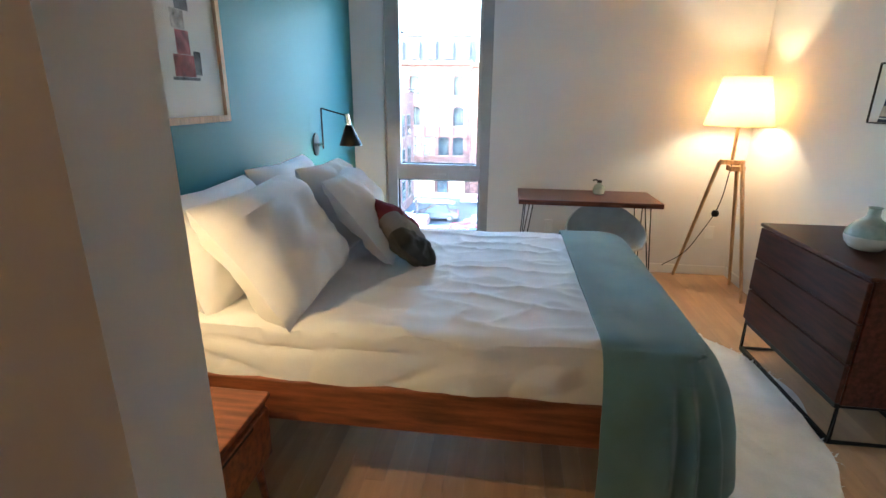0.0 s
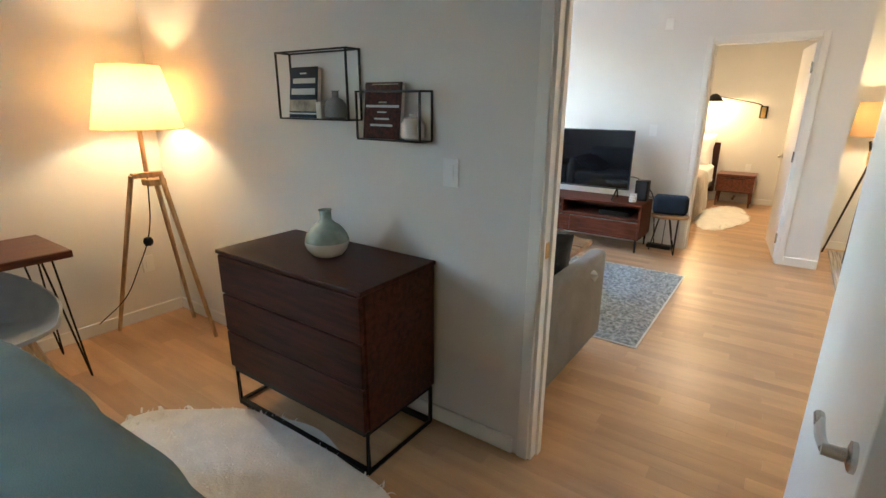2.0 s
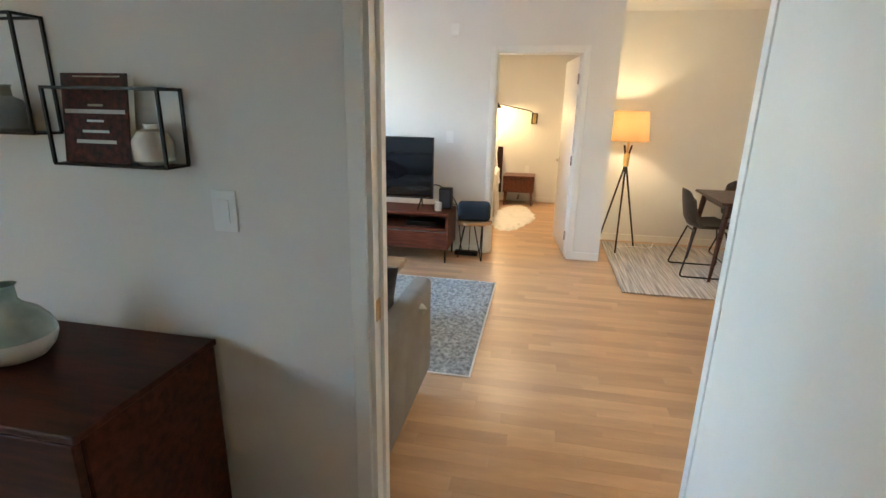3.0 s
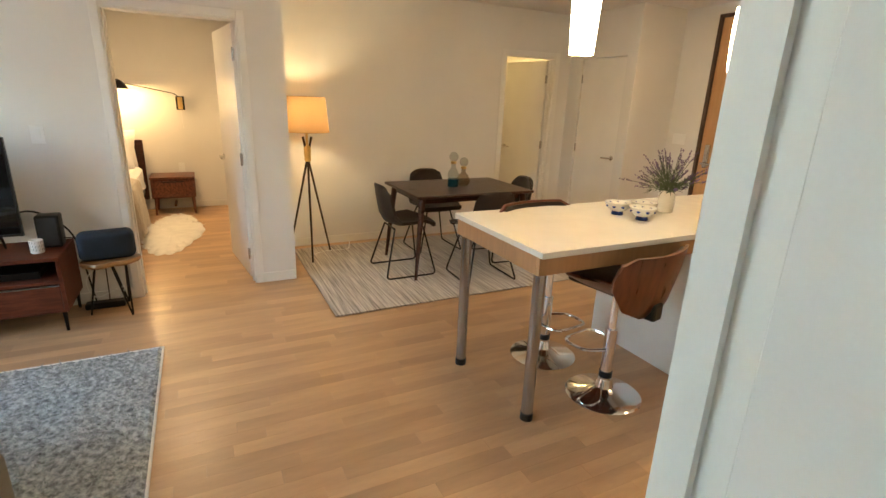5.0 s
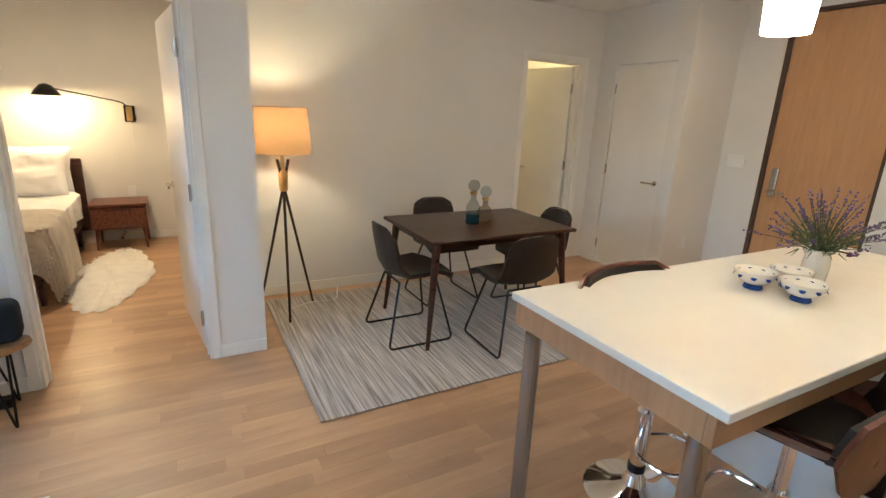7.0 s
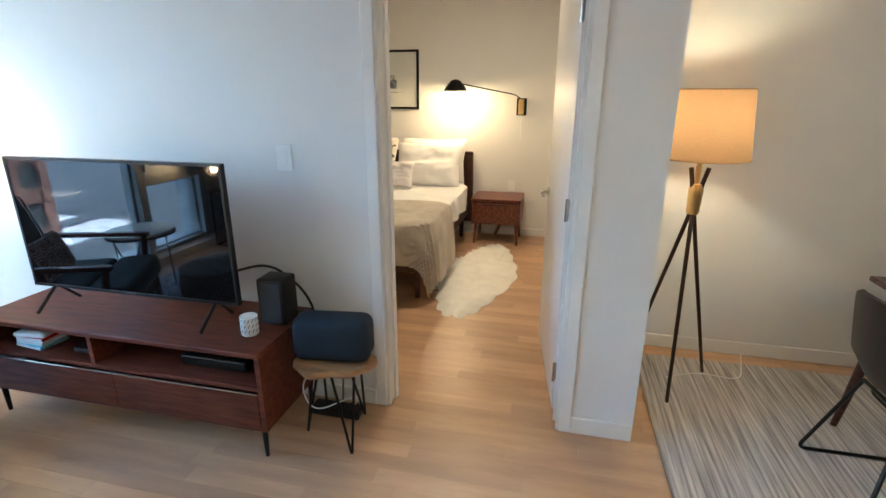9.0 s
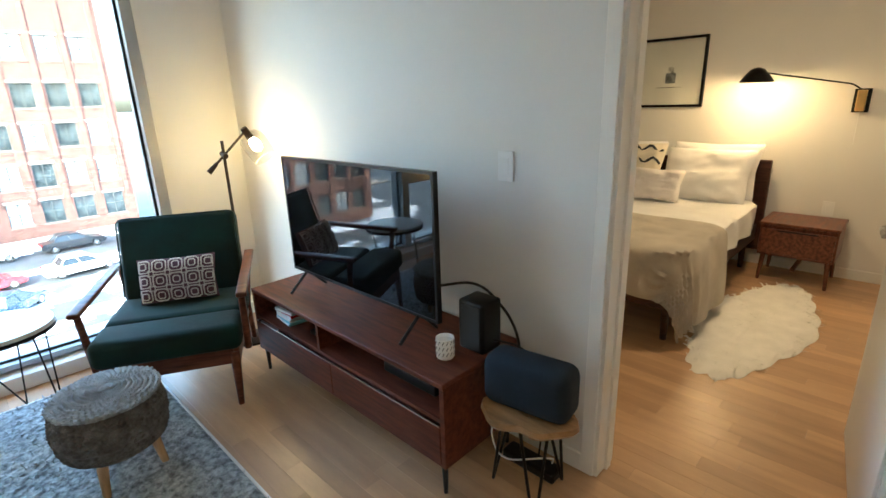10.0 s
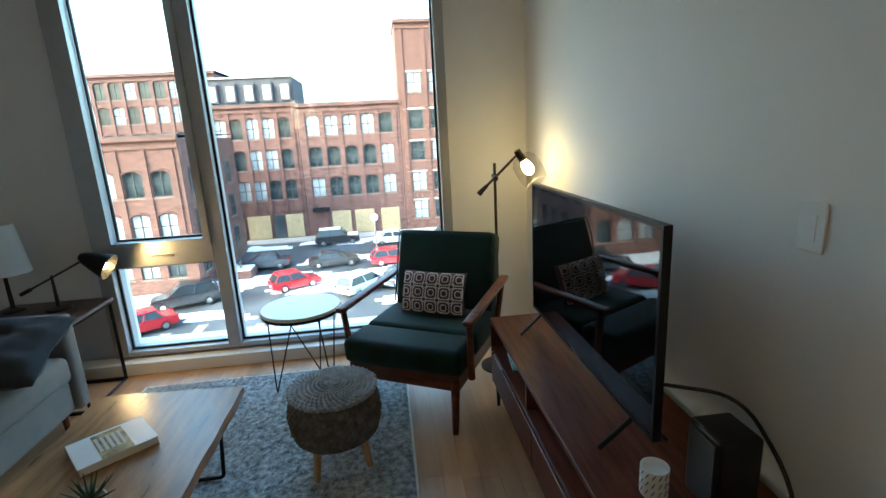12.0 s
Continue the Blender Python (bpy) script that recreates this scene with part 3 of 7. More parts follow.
# ---- first bedroom ----
# platform bed
t = thing("bed", (-0.45, 2.2, 0), 0, "reddish wooden platform bed with a low headboard", "bed")
bm = box(-1.46, -1.41, 1.40, 2.98, 0.2, 1.03, 0.02, 3)
part("headboard", bm, ACACIA, t, w=True)
part("side_rail", box(-1.41, 0.60, 1.43, 1.465, 0.33, 0.505, 0.006, 2), ACACIA, t, w=True)
part("side_rail", box(-1.41, 0.60, 2.915, 2.95, 0.33, 0.505, 0.006, 2), ACACIA, t, w=True)
part("foot_rail", box(0.565, 0.60, 1.466, 2.914, 0.33, 0.505, 0.006, 2), ACACIA, t, w=True)
part("slat_deck", box(-1.405, 0.56, 1.47, 2.91, 0.42, 0.45), ACACIA, t, w=True)
for x, y in ((-1.36, 1.50), (-1.36, 2.84), (0.44, 1.50), (0.44, 2.84)):
    part("leg", box(x, x + 0.07, y, y + 0.07, 0.0, 0.42, 0.006, 2), ACACIA, t, w=True)
t = solo("mattress", box(-1.40, 0.555, 1.475, 2.905, 0.451, 0.70, 0.05, 4), LINEN, "thick white mattress on the bed frame", "mattress", smooth=True)
solo("duvet", drape((-1.40, 0.575, 1.44, 2.93), 0.10, 0.73, (-1.30, 0.57, 1.23, 3.14), 150, 150, flare=0.012, ripple=0.006, wrinkle=0.008, seed=1.0, thick=-0.01, crease=0.012), LINEN, "rumpled white duvet spread over the bed", "duvet", smooth=True)
solo("blanket", drape((-1.40, 0.64, 1.395, 2.97), 0.17, 0.76, (0.27, 1.16, 0.80, 3.45), 70, 150, flare=0.21, ripple=0.03, wrinkle=0.008, seed=4.0, thick=-0.012, freq=11), THROW, "sage teal woven throw across the foot of the bed", "throw", smooth=True)


def put_pillow(name, w, h, thick, at, lean, rz, mat, label, seed, roll=0, crease=0.014):
    """lean: degrees from lying flat; rz: the way that it faces."""
    ob = solo(name, pillow(w, h, thick, seed, crease=crease), mat, label, "pillow", smooth=True)
    ob.matrix_basis = pose(*at, 0, 0, rz) @ pose(0, 0, 0, lean, 0, 0) @ pose(0, 0, 0, 0, 0, roll)
    return ob


put_pillow("pillow", 0.72, 0.50, 0.20, (-1.27, 1.83, 0.93), 66, 90, LINEN, "plump white bed pillow against the headboard", 1)
put_pillow("pillow", 0.72, 0.50, 0.20, (-1.27, 2.56, 0.95), 66, 90, LINEN, "plump white bed pillow against the headboard", 2)
put_pillow("pillow", 0.78, 0.56, 0.30, (-1.02, 1.82, 0.93), 54, 93, LINEN, "large creased white pillow leaning on another", 3, crease=0.018)
put_pillow("pillow", 0.50, 0.50, 0.18, (-0.98, 2.50, 0.97), 58, 84, LINEN, "square white pillow leaning on the others", 4)
put_pillow("pillow", 0.56, 0.52, 0.17, (-0.80, 2.36, 0.95), 52, 98, LINEN, "square white pillow leaning forward", 5)
CUSH = material("burgundy_grey_patchwork", (0.16, 0.018, 0.035), 0.9, vary=0.15, fine=300, bump=0.2)
GREYK = material("grey_knit", (0.22, 0.21, 0.215), 0.9, vary=0.12, fine=300, bump=0.2)


def patchwork():
    t = thing("cushion", (-0.58, 2.21, 0.845), 0, "small patchwork cushion in burgundy, black and grey", "cushion")
    t.matrix_basis = pose(-0.56, 2.20, 0.87, 0, 0, 100) @ pose(0, 0, 0, 52, 0, 0) @ pose(0, 0, 0, 0, 0, 40)
    full = pillow(0.34, 0.34, 0.13, 8, n=24)
    for name, mat, test in (("burgundy_patch", CUSH, lambda p: p.x > 0.06), ("grey_patch", GREYK, lambda p: -0.05 < p.x <= 0.06), ("black_patch", CHARCOAL, lambda p: p.x <= -0.05)):
        bm = full.copy()
        bmesh.ops.delete(bm, geom=[f for f in bm.faces if not test(f.calc_center_median())], context="FACES")
        part(name, bm, mat, t, smooth=True)
    full.free()


patchwork()


# nightstands
def nightstand(at, rz, sx, sy, top, mat, label):
    """Front faces local +x."""
    t = thing("nightstand", at, rz, label, "nightstand")
    part("body", box(-sx / 2, sx / 2 - 0.02, -sy / 2, sy / 2, top - 0.27, top - 0.022, 0.008, 2), mat, t)
    part("tabletop", box(-sx / 2 - 0.005, sx / 2, -sy / 2 - 0.006, sy / 2 + 0.006, top - 0.022, top, 0.005, 2), mat, t)
    d = part("drawer", box(sx / 2 - 0.02, sx / 2 - 0.002, -sy / 2 + 0.015, sy / 2 - 0.015, top - 0.25, top - 0.05, 0.006, 2), mat, t)
    part("finger_pull", box(sx / 2 - 0.003, sx / 2 + 0.002, -0.13, 0.13, top - 0.065, top - 0.055, 0.002, 1), BLACK, d, "dark scooped finger pull")
    for x in (-sx / 2 + 0.04, sx / 2 - 0.06):
        for y in (-sy / 2 + 0.04, sy / 2 - 0.04):
            part("leg", rod((x * 1.08, y * 1.06, 0), (x, y, top - 0.268), 0.012, 0.02), mat, t)
    part("stretcher", box(-sx / 2 + 0.04, sx / 2 - 0.06, -0.015, 0.015, 0.10, 0.125, 0.004, 1), mat, t)
    return t


nightstand((-1.175, 1.10, 0), 0, 0.56, 0.52, 0.50, ACACIA, "reddish wooden nightstand beside the bed")


# framed picture on the teal wall
def picture(name, centre, w, h, mat, label, art, mat_w=0.03, facing=1):
    """On a wall that runs along y; facing +1 looks to +x."""
    t = thing(name, centre, 0 if facing > 0 else 180, label, "picture")
    bm = frame_bm(-w / 2, w / 2, -h / 2, h / 2, -0.03, 0.0, mat_w)
    bm.transform(pose(0, 0, 0, 0, 0, 90))
    part("frame", bm, mat, t)
    part("mount", box(0.006, 0.012, -w / 2 + mat_w, w / 2 - mat_w, -h / 2 + mat_w, h / 2 - mat_w), PAPER, t)
    for i, (y0, y1, z0, z1, m) in enumerate(art):
        part("print", box(0.012, 0.0135, y0, y1, z0, z1), m, t)
    part("glazing", box(0.020, 0.022, -w / 2 + mat_w, w / 2 - mat_w, -h / 2 + mat_w, h / 2 - mat_w), WINGLASS, t)
    return t


A1 = material("ink_grey", (0.25, 0.27, 0.28), 0.8, vary=0.5, scale=20, fine=60)
A2 = material("ink_red", (0.50, 0.16, 0.16), 0.8, vary=0.45, scale=22, fine=60)
A3 = material("ink_pale", (0.55, 0.53, 0.50), 0.8, vary=0.4, scale=22, fine=60)
picture("framed_print", (-1.499, 2.02, 1.78), 0.56, 0.74, PALEWOOD, "abstract print of stacked shapes in a pale wooden frame",
        [(-0.08, 0.06, -0.17, -0.08, A2), (-0.10, 0.09, -0.185, -0.172, A1), (0.062, 0.11, -0.16, -0.06, A1), (-0.05, 0.04, -0.078, 0.02, A2), (-0.07, 0.02, 0.022, 0.10, A3), (-0.03, 0.06, 0.102, 0.20, A1), (-0.06, 0.03, 0.202, 0.28, A3)])


# swing-arm wall lamp
def wall_lamp(at, label):
    t = thing("wall_lamp", at, 0, label, "wall lamp")
    bm = lathe([(0.055, 0), (0.055, 0.012), (0.02, 0.02)], 24)
    bm.transform(pose(0, 0, 0, 0, 90, 0) @ Matrix.Scale(1.5, 4, (1, 0, 0)))
    part("wall_plate", bm, BLACK, t, smooth=True)
    part("knuckle", rod((0.015, 0, 0), (0.06, 0, 0), 0.013), STEEL, t)
    part("upright", rod((0.06, 0, -0.03), (0.06, 0, 0.26), 0.006), BLACK, t)
    part("arm", rod((0.06, 0, 0.26), (0.25, 0.0, 0.21), 0.005), BLACK, t)
    part("socket", rod((0.25, 0, 0.22), (0.262, 0, 0.13), 0.02), STEEL, t)
    bm = bmesh.new()
    a = [bm.verts.new((0.262 + 0.022 * math.cos(k * math.tau / 24), 0.022 * math.sin(k * math.tau / 24), 0.145)) for k in range(24)]
    b = [bm.verts.new((0.275 + 0.085 * math.cos(k * math.tau / 24), 0.085 * math.sin(k * math.tau / 24), 0.0)) for k in range(24)]
    for k in range(24):
        bm.faces.new((a[k], a[(k + 1) % 24], b[(k + 1) % 24], b[k]))
    bmesh.ops.solidify(bm, geom=bm.faces[:], thickness=0.003)
    part("shade", bm, BLACK, t, "black conical metal shade", smooth=True)
    return t


wall_lamp((-1.499, 3.46, 1.19), "black swing-arm wall lamp with a cone shade")
wall_lamp((-1.499, 1.00, 1.19), "black swing-arm wall lamp over the nightstand")


# desk with hairpin legs
def hairpin(x, y, h, sx, sy, mat, t, spread=0.05, r=0.005, name="leg"):
    part(name, tube(arc([(x - 0.05 * sx, y, h), (x + spread * sx, y + spread * sy * 0.6, 0.006), (x + 0.01 * sx, y + 0.06 * sy * -1, h)], 0.03, 6), r, 8), mat, t, smooth=True)


t = thing("desk", (0.6, 4.05, 0), 0, "walnut slab desk on black hairpin legs", "desk")
part("desktop", box(0.03, 1.14, 3.78, 4.30, 0.725, 0.765, 0.006, 2), WALNUT, t, w=True)
for x, sx in ((0.10, -1), (1.07, 1)):
    for y, sy in ((3.86, -1), (4.22, 1)):
        hairpin(x - 0.585 - 0.015, y - 4.05, 0.726, sx, sy, BLACK, t)
# desk chair: a grey shell on pale legs
t = thing("desk_chair", (0.71, 3.72, 0), 180, "pale grey shell armchair drawn up to the desk", "chair")


def shell(w, d, seat_z, back_z, arm=0.2, n=28):
    """A bucket seat whose rim rises to the back."""
    bm = bmesh.new()
    rings = []
    for k in range(9):
        f = k / 8
        ring = []
        for i in range(n):
            a = i * math.tau / n
            back = max(0.0, -math.sin(a))
            rim = seat_z + arm * 0.9 * (0.5 - 0.5 * math.sin(a)) ** 0.8 + (back_z - seat_z - arm * 0.9) * back ** 1.6
            if math.sin(a) > 0.55:
                rim = seat_z + 0.02
            rr = f ** 0.6
            z = seat_z + (rim - seat_z) * max(0.0, (f - 0.55) / 0.45) ** 1.2
            ring.append(bm.verts.new((w / 2 * rr * math.cos(a) * (1 + 0.04 * f), d / 2 * rr * math.sin(a) * (1 + 0.08 * f * back), z - 0.02 * (1 - f))))
        rings.append(ring)
    for a, b in zip(rings, rings[1:]):
        for i in range(n):
            bm.faces.new((a[i], a[(i + 1) % n], b[(i + 1) % n], b[i]))
    bmesh.ops.remove_doubles(bm, verts=bm.verts, dist=0.001)
    bmesh.ops.solidify(bm, geom=bm.faces[:], thickness=0.018)
    return bm


part("seat_shell", shell(0.60, 0.54, 0.44, 0.72), GREYFAB, t, "pale grey felt shell", smooth=True)
for sx in (-1, 1):
    for sy in (-1, 1):
        part("leg", rod((sx * 0.24, sy * 0.22, 0), (sx * 0.13, sy * 0.12, 0.44), 0.011, 0.018), PALEWOOD, t)
t = thing("small_pot", (0.70, 4.12, 0.765), 0, "small celadon pot with a dark spout on the desk", "vase")
part("pot", lathe([(0.035, 0), (0.048, 0.01), (0.05, 0.045), (0.038, 0.075), (0.02, 0.085), (0.018, 0.10)], 24), CELADON, t, smooth=True)
bm = rod((0, 0, 0.10), (0, 0, 0.118), 0.02)
tube([(0, 0, 0.112), (-0.035, 0, 0.122), (-0.055, 0, 0.115)], 0.006, bm=bm)
part("spout", bm, BLACKP, t, "dark pump spout")
t = thing("waste_bin", (0.55, 4.18, 0), 0, "round black waste basket under the desk", "bin")
part("basket", lathe([(0.11, 0), (0.14, 0.26), (0.132, 0.26), (0.104, 0.012)], 28), BLACKP, t, smooth=True)


# tripod floor lamp of pale wood
def drum_shade(t, z0, z1, r0, r1, mat, label):
    bm = bmesh.new()
    a = [bm.verts.new((r0 * math.cos(k * math.tau / 40), r0 * math.sin(k * math.tau / 40), z0)) for k in range(40)]
    b = [bm.verts.new((r1 * math.cos(k * math.tau / 40), r1 * math.sin(k * math.tau / 40), z1)) for k in range(40)]
    for k in range(40):
        bm.faces.new((a[k], a[(k + 1) % 40], b[(k + 1) % 40], b[k]))
    s = part("shade", bm, mat, t, label, smooth=True)
    for r, z in ((r0, z0), (r1, z1)):
        part("rim", tube([(r * math.cos(k * math.tau / 40), r * math.sin(k * math.tau / 40), z) for k in range(40)], 0.003, 6, closed=True), mat, s)
    part("spider", rod((-r1, 0, z1 - 0.02), (r1, 0, z1 - 0.02), 0.002, seg=6, bm=rod((0, -r1, z1 - 0.02), (0, r1, z1 - 0.02), 0.002, seg=6)), BRASS, s)
    return s


t = thing("floor_lamp", (1.68, 4.05, 0), 0, "pale wooden tripod floor lamp with a lit white drum shade", "floor lamp")
part("stem", rod((0, 0, 1.06), (0, 0, 1.36), 0.014), PALEWOOD, t)
part("hub", box(-0.09, 0.09, -0.018, 0.018, 1.05, 1.085, 0.004, 1), PALEWOOD, t)
part("hub", box(-0.018, 0.09, -0.05, 0.05, 1.0, 1.04, 0.004, 1), PALEWOOD, t)
for (ax, ay), (bx, by) in (((-0.09, 0), (-0.20, 0.32)), ((0.06, -0.045), (0.13, -0.30)), ((0.06, 0.045), (0.21, 0.12))):
    part("leg", rod((bx, by, 0), (ax, ay, 1.07), 0.013, 0.016, 8), PALEWOOD, t)
drum_shade(t, 1.345, 1.70, 0.245, 0.16, SHADE_W, "warm lit white fabric drum shade")
part("light_bulb", lathe([(0.012, 1.40), (0.03, 1.47), (0.032, 1.50), (0.0, 1.53)], 16), HOTBULB, t, smooth=True).visible_shadow = False
part("cord", tube(arc([(0, 0, 1.05), (-0.02, 0.02, 0.7), (-0.16, 0.2, 0.25), (-0.3, 0.34, 0.08)], 0.2, 6), 0.0035, 6), BLACK, t)
part("cord_switch", lathe([(0.02, 0.62), (0.028, 0.635), (0.028, 0.655), (0.02, 0.67)], 16, (-0.045, 0.03, 0)), BLACKP, t, "black foot switch on the cord")

# chest of drawers on a metal frame
t = thing("chest_of_drawers", (1.69, 2.5, 0), 0, "dark walnut chest of three drawers on a black metal frame", "dresser")
part("body", box(1.475, 1.92, 2.03, 2.97, 0.215, 0.815, 0.004, 1), DRESS, t, w=True)
part("top", box(1.45, 1.925, 2.025, 2.975, 0.815, 0.835, 0.004, 2), DRESS, t, w=True)
for a, b in ((0.222, 0.412), (0.42, 0.61), (0.618, 0.808)):
    part("drawer", box(1.453, 1.4745, 2.036, 2.964, a, b, 0.003, 1), DRESS, t, w=True)
for y in (2.045, 2.955):
    part("frame_hoop", tube([(1.475, y, 0.012), (1.905, y, 0.012), (1.905, y, 0.203), (1.475, y, 0.203)], 0.0125, 4, closed=True), BLACK, t, w=True)
for x in (1.475, 1.905):
    for z in (0.012, 0.203):
        part("frame_bar", box(x - 0.012, x + 0.012, 2.05, 2.95, z - 0.0118, z + 0.0115), BLACK, t, w=True)
t = thing("vase", (1.70, 2.47, 0.835), 0, "round celadon glazed vase on the chest of drawers", "vase")
part("vase_body", lathe([(0.098, 0.0725), (0.097, 0.082), (0.088, 0.105), (0.066, 0.135), (0.034, 0.157), (0.026, 0.17), (0.025, 0.205), (0.031, 0.212), (0.024, 0.212), (0.02, 0.18)], 40), CELADON, t, smooth=True)
part("lower_glaze", lathe([(0.045, 0), (0.07, 0.01), (0.09, 0.035), (0.098, 0.06), (0.0985, 0.072)], 40), CREAMC, t, "cream lower half", smooth=True)


# wire wall shelves with a book and a small vase on each
def wire_shelf(y0, y1, z0, z1, label):
    t = thing("wall_shelf", (1.87, (y0 + y1) / 2, z0), 0, label, "shelf", "wire shelves on the bedroom wall")
    r, xa, xb = 0.0038, 1.855, 1.945
    part("shelf_board", box(xa, xb, y0, y1, z0, z0 + 0.006, 0.002, 1), BLACK, t, w=True)
    for x in (xa + r, xb - r):
        for y in (y0 + r, y1 - r):
            part("post", box(x - r, x + r, y - r, y + r, z0 + 0.006, z1 - 2 * r), BLACK, t, w=True)
        part("top_bar", box(x - r, x + r, y0, y1, z1 - 2 * r, z1), BLACK, t, w=True)
    for y in (y0 + r, y1 - r):
        part("top_bar", box(xa + 2 * r, xb - 2 * r, y - r, y + r, z1 - 2 * r, z1), BLACK, t, w=True)


wire_shelf(2.455, 2.937, 1.422, 1.731, "black wire box shelf on the bedroom wall")
wire_shelf(2.055, 2.41, 1.345, 1.551, "smaller black wire box shelf on the bedroom wall")
B_BLUE = material("dark_blue_cover", (0.012, 0.028, 0.06), 0.75, vary=0.3, bump=0.01)
B_BLACK = material("black_red_cover", (0.012, 0.006, 0.006), 0.75, vary=0.5, scale=55, bump=0.01, second=(0.11, 0.02, 0.014))
INKW = material("pale_lettering", (0.62, 0.63, 0.62), 0.6, vary=0.1, bump=0)
SAND = material("sandy_cover_band", (0.42, 0.36, 0.27), 0.5, vary=0.3, scale=20, bump=0)


def standing_book(x, y0, y1, z0, z1, cover, bars, label, tilt=7):
    """Leaning back against the wall, its cover towards the room."""
    t = thing("book", (x, (y0 + y1) / 2, z0), 0, label, "book")
    w, h = (y1 - y0) / 2, z1 - z0
    t.matrix_basis = pose(x, (y0 + y1) / 2, z0, 0, tilt, 0)
    ROOT[t.name] = t.matrix_basis.copy()
    part("cover", box(0, 0.004, -w, w, 0, h, 0.001, 1), cover, t)
    part("pages", box(0.0045, 0.026, -w + 0.004, w - 0.004, 0.004, h - 0.004), PAPER, t)
    for a, b, c, d, m in bars:
        part("cover_print", box(-0.0012, -0.0002, a * w, b * w, c * h, d * h), m, t)
    return t


standing_book(1.885, 2.70, 2.90, 1.429, 1.665, B_BLUE, [(-0.85, 0.85, 0.46, 0.58, INKW), (-0.85, 0.75, 0.68, 0.78, INKW), (-0.2, 0.25, 0.86, 0.89, INKW), (-0.98, 0.98, 0.13, 0.36, SAND), (-0.98, 0.98, 0.07, 0.10, INKW)], "dark blue hardback standing on the wire shelf")
standing_book(1.885, 2.19, 2.40, 1.352, 1.588, B_BLACK, [(-0.9, 0.9, 0.555, 0.60, INKW), (-0.25, 0.2, 0.635, 0.66, SAND), (-0.25, 0.25, 0.46, 0.485, INKW), (-0.4, 0.4, 0.34, 0.37, INKW), (-0.6, 0.6, 0.22, 0.26, INKW), (-0.8, 0.6, 0.955, 0.97, SAND)], "black and red hardback standing on the wire shelf")
t = thing("bottle_vase", (1.905, 2.585, 1.4285), 0, "small matt grey bottle vase on the shelf", "vase")
part("vase_body", lathe([(0.042, 0), (0.052, 0.01), (0.052, 0.06), (0.035, 0.085), (0.016, 0.095), (0.015, 0.12), (0.02, 0.125)], 24), GREYC, t, smooth=True)
t = thing("small_box", (1.885, 2.665, 1.4285), 0, "tiny pale box beside the grey vase", "box")
part("carton", box(-0.015, 0.015, -0.018, 0.018, 0, 0.075, 0.002, 1), PAPER, t)
t = thing("jar", (1.91, 2.135, 1.3515), 0, "small cream ceramic jar on the shelf", "vase")
part("jar_body", lathe([(0.035, 0), (0.05, 0.012), (0.052, 0.06), (0.036, 0.088), (0.018, 0.094), (0.018, 0.106), (0.02, 0.108)], 24), CREAMC, t, smooth=True)


# sheepskin rugs: a sheet of pelt with many locks of wool
def sheepskin(name, outline, at, rz, label, seed, locks=900, hgt=0.018):
    """outline: the pelt's radius by angle."""
    t = thing(name, at, rz, label, "rug")
    rng = random.Random(seed)
    bm = bmesh.new()
    rings = []
    n = 96
    for f, z in ((0.0, 0.022), (0.35, 0.024), (0.7, 0.024), (0.93, 0.018), (1.0, 0.002)):
        rings.append([bm.verts.new((*[c * max(f, 0.001) for c in outline(k * math.tau / n)], z + 0.006 * noise.noise(Vector((k * 0.4, f * 6, seed))) * (f < 1))) for k in range(n)])
    for a, b in zip(rings, rings[1:]):
        for k in range(n):
            bm.faces.new((a[k], a[(k + 1) % n], b[(k + 1) % n], b[k]))
    part("pelt", bm, FURM, t, smooth=True)
    verts, faces = [], []
    for _ in range(locks):
        a, f = rng.random() * math.tau, math.sqrt(rng.random()) * 1.01
        x, y = outline(a)
        x, y = x * f, y * f
        d = a + rng.uniform(-1, 1)
        ln, wd = rng.uniform(0.02, 0.05), rng.uniform(0.003, 0.006)
        c, s = math.cos(d), math.sin(d)
        z0 = 0.012 if f < 0.95 else 0.002
        b = len(verts)
        verts += [(x - s * wd, y + c * wd, z0), (x + s * wd, y - c * wd, z0), (x + c * ln * 0.5 - s * wd, y + s * ln * 0.5 + c * wd, z0 + hgt * 0.5), (x + c * ln * 0.5 + s * wd, y + s * ln * 0.5 - c * wd, z0 + hgt * 0.8), (x + c * ln, y + s * ln, z0 + hgt * rng.uniform(0.1, 0.8))]
        faces += [(b, b + 1, b + 3, b + 2), (b + 2, b + 3, b + 4)]
    me = bpy.data.meshes.new("wool")
    me.from_pydata(verts, [], faces)
    me.materials.append(FURM)
    ob = new("wool", me)
    ob.parent = t
    tagged(ob, "", "", "", "stuff")


sheepskin("sheepskin_rug", lambda a: (0.52 * math.cos(a) * (1 + 0.10 * math.sin(3 * a) + 0.03 * math.sin(11 * a)), 0.95 * math.sin(a) * (1 + 0.05 * math.cos(5 * a))), (1.0, 2.3, 0), 0, "shaggy white sheepskin rug beside the bed", 3)

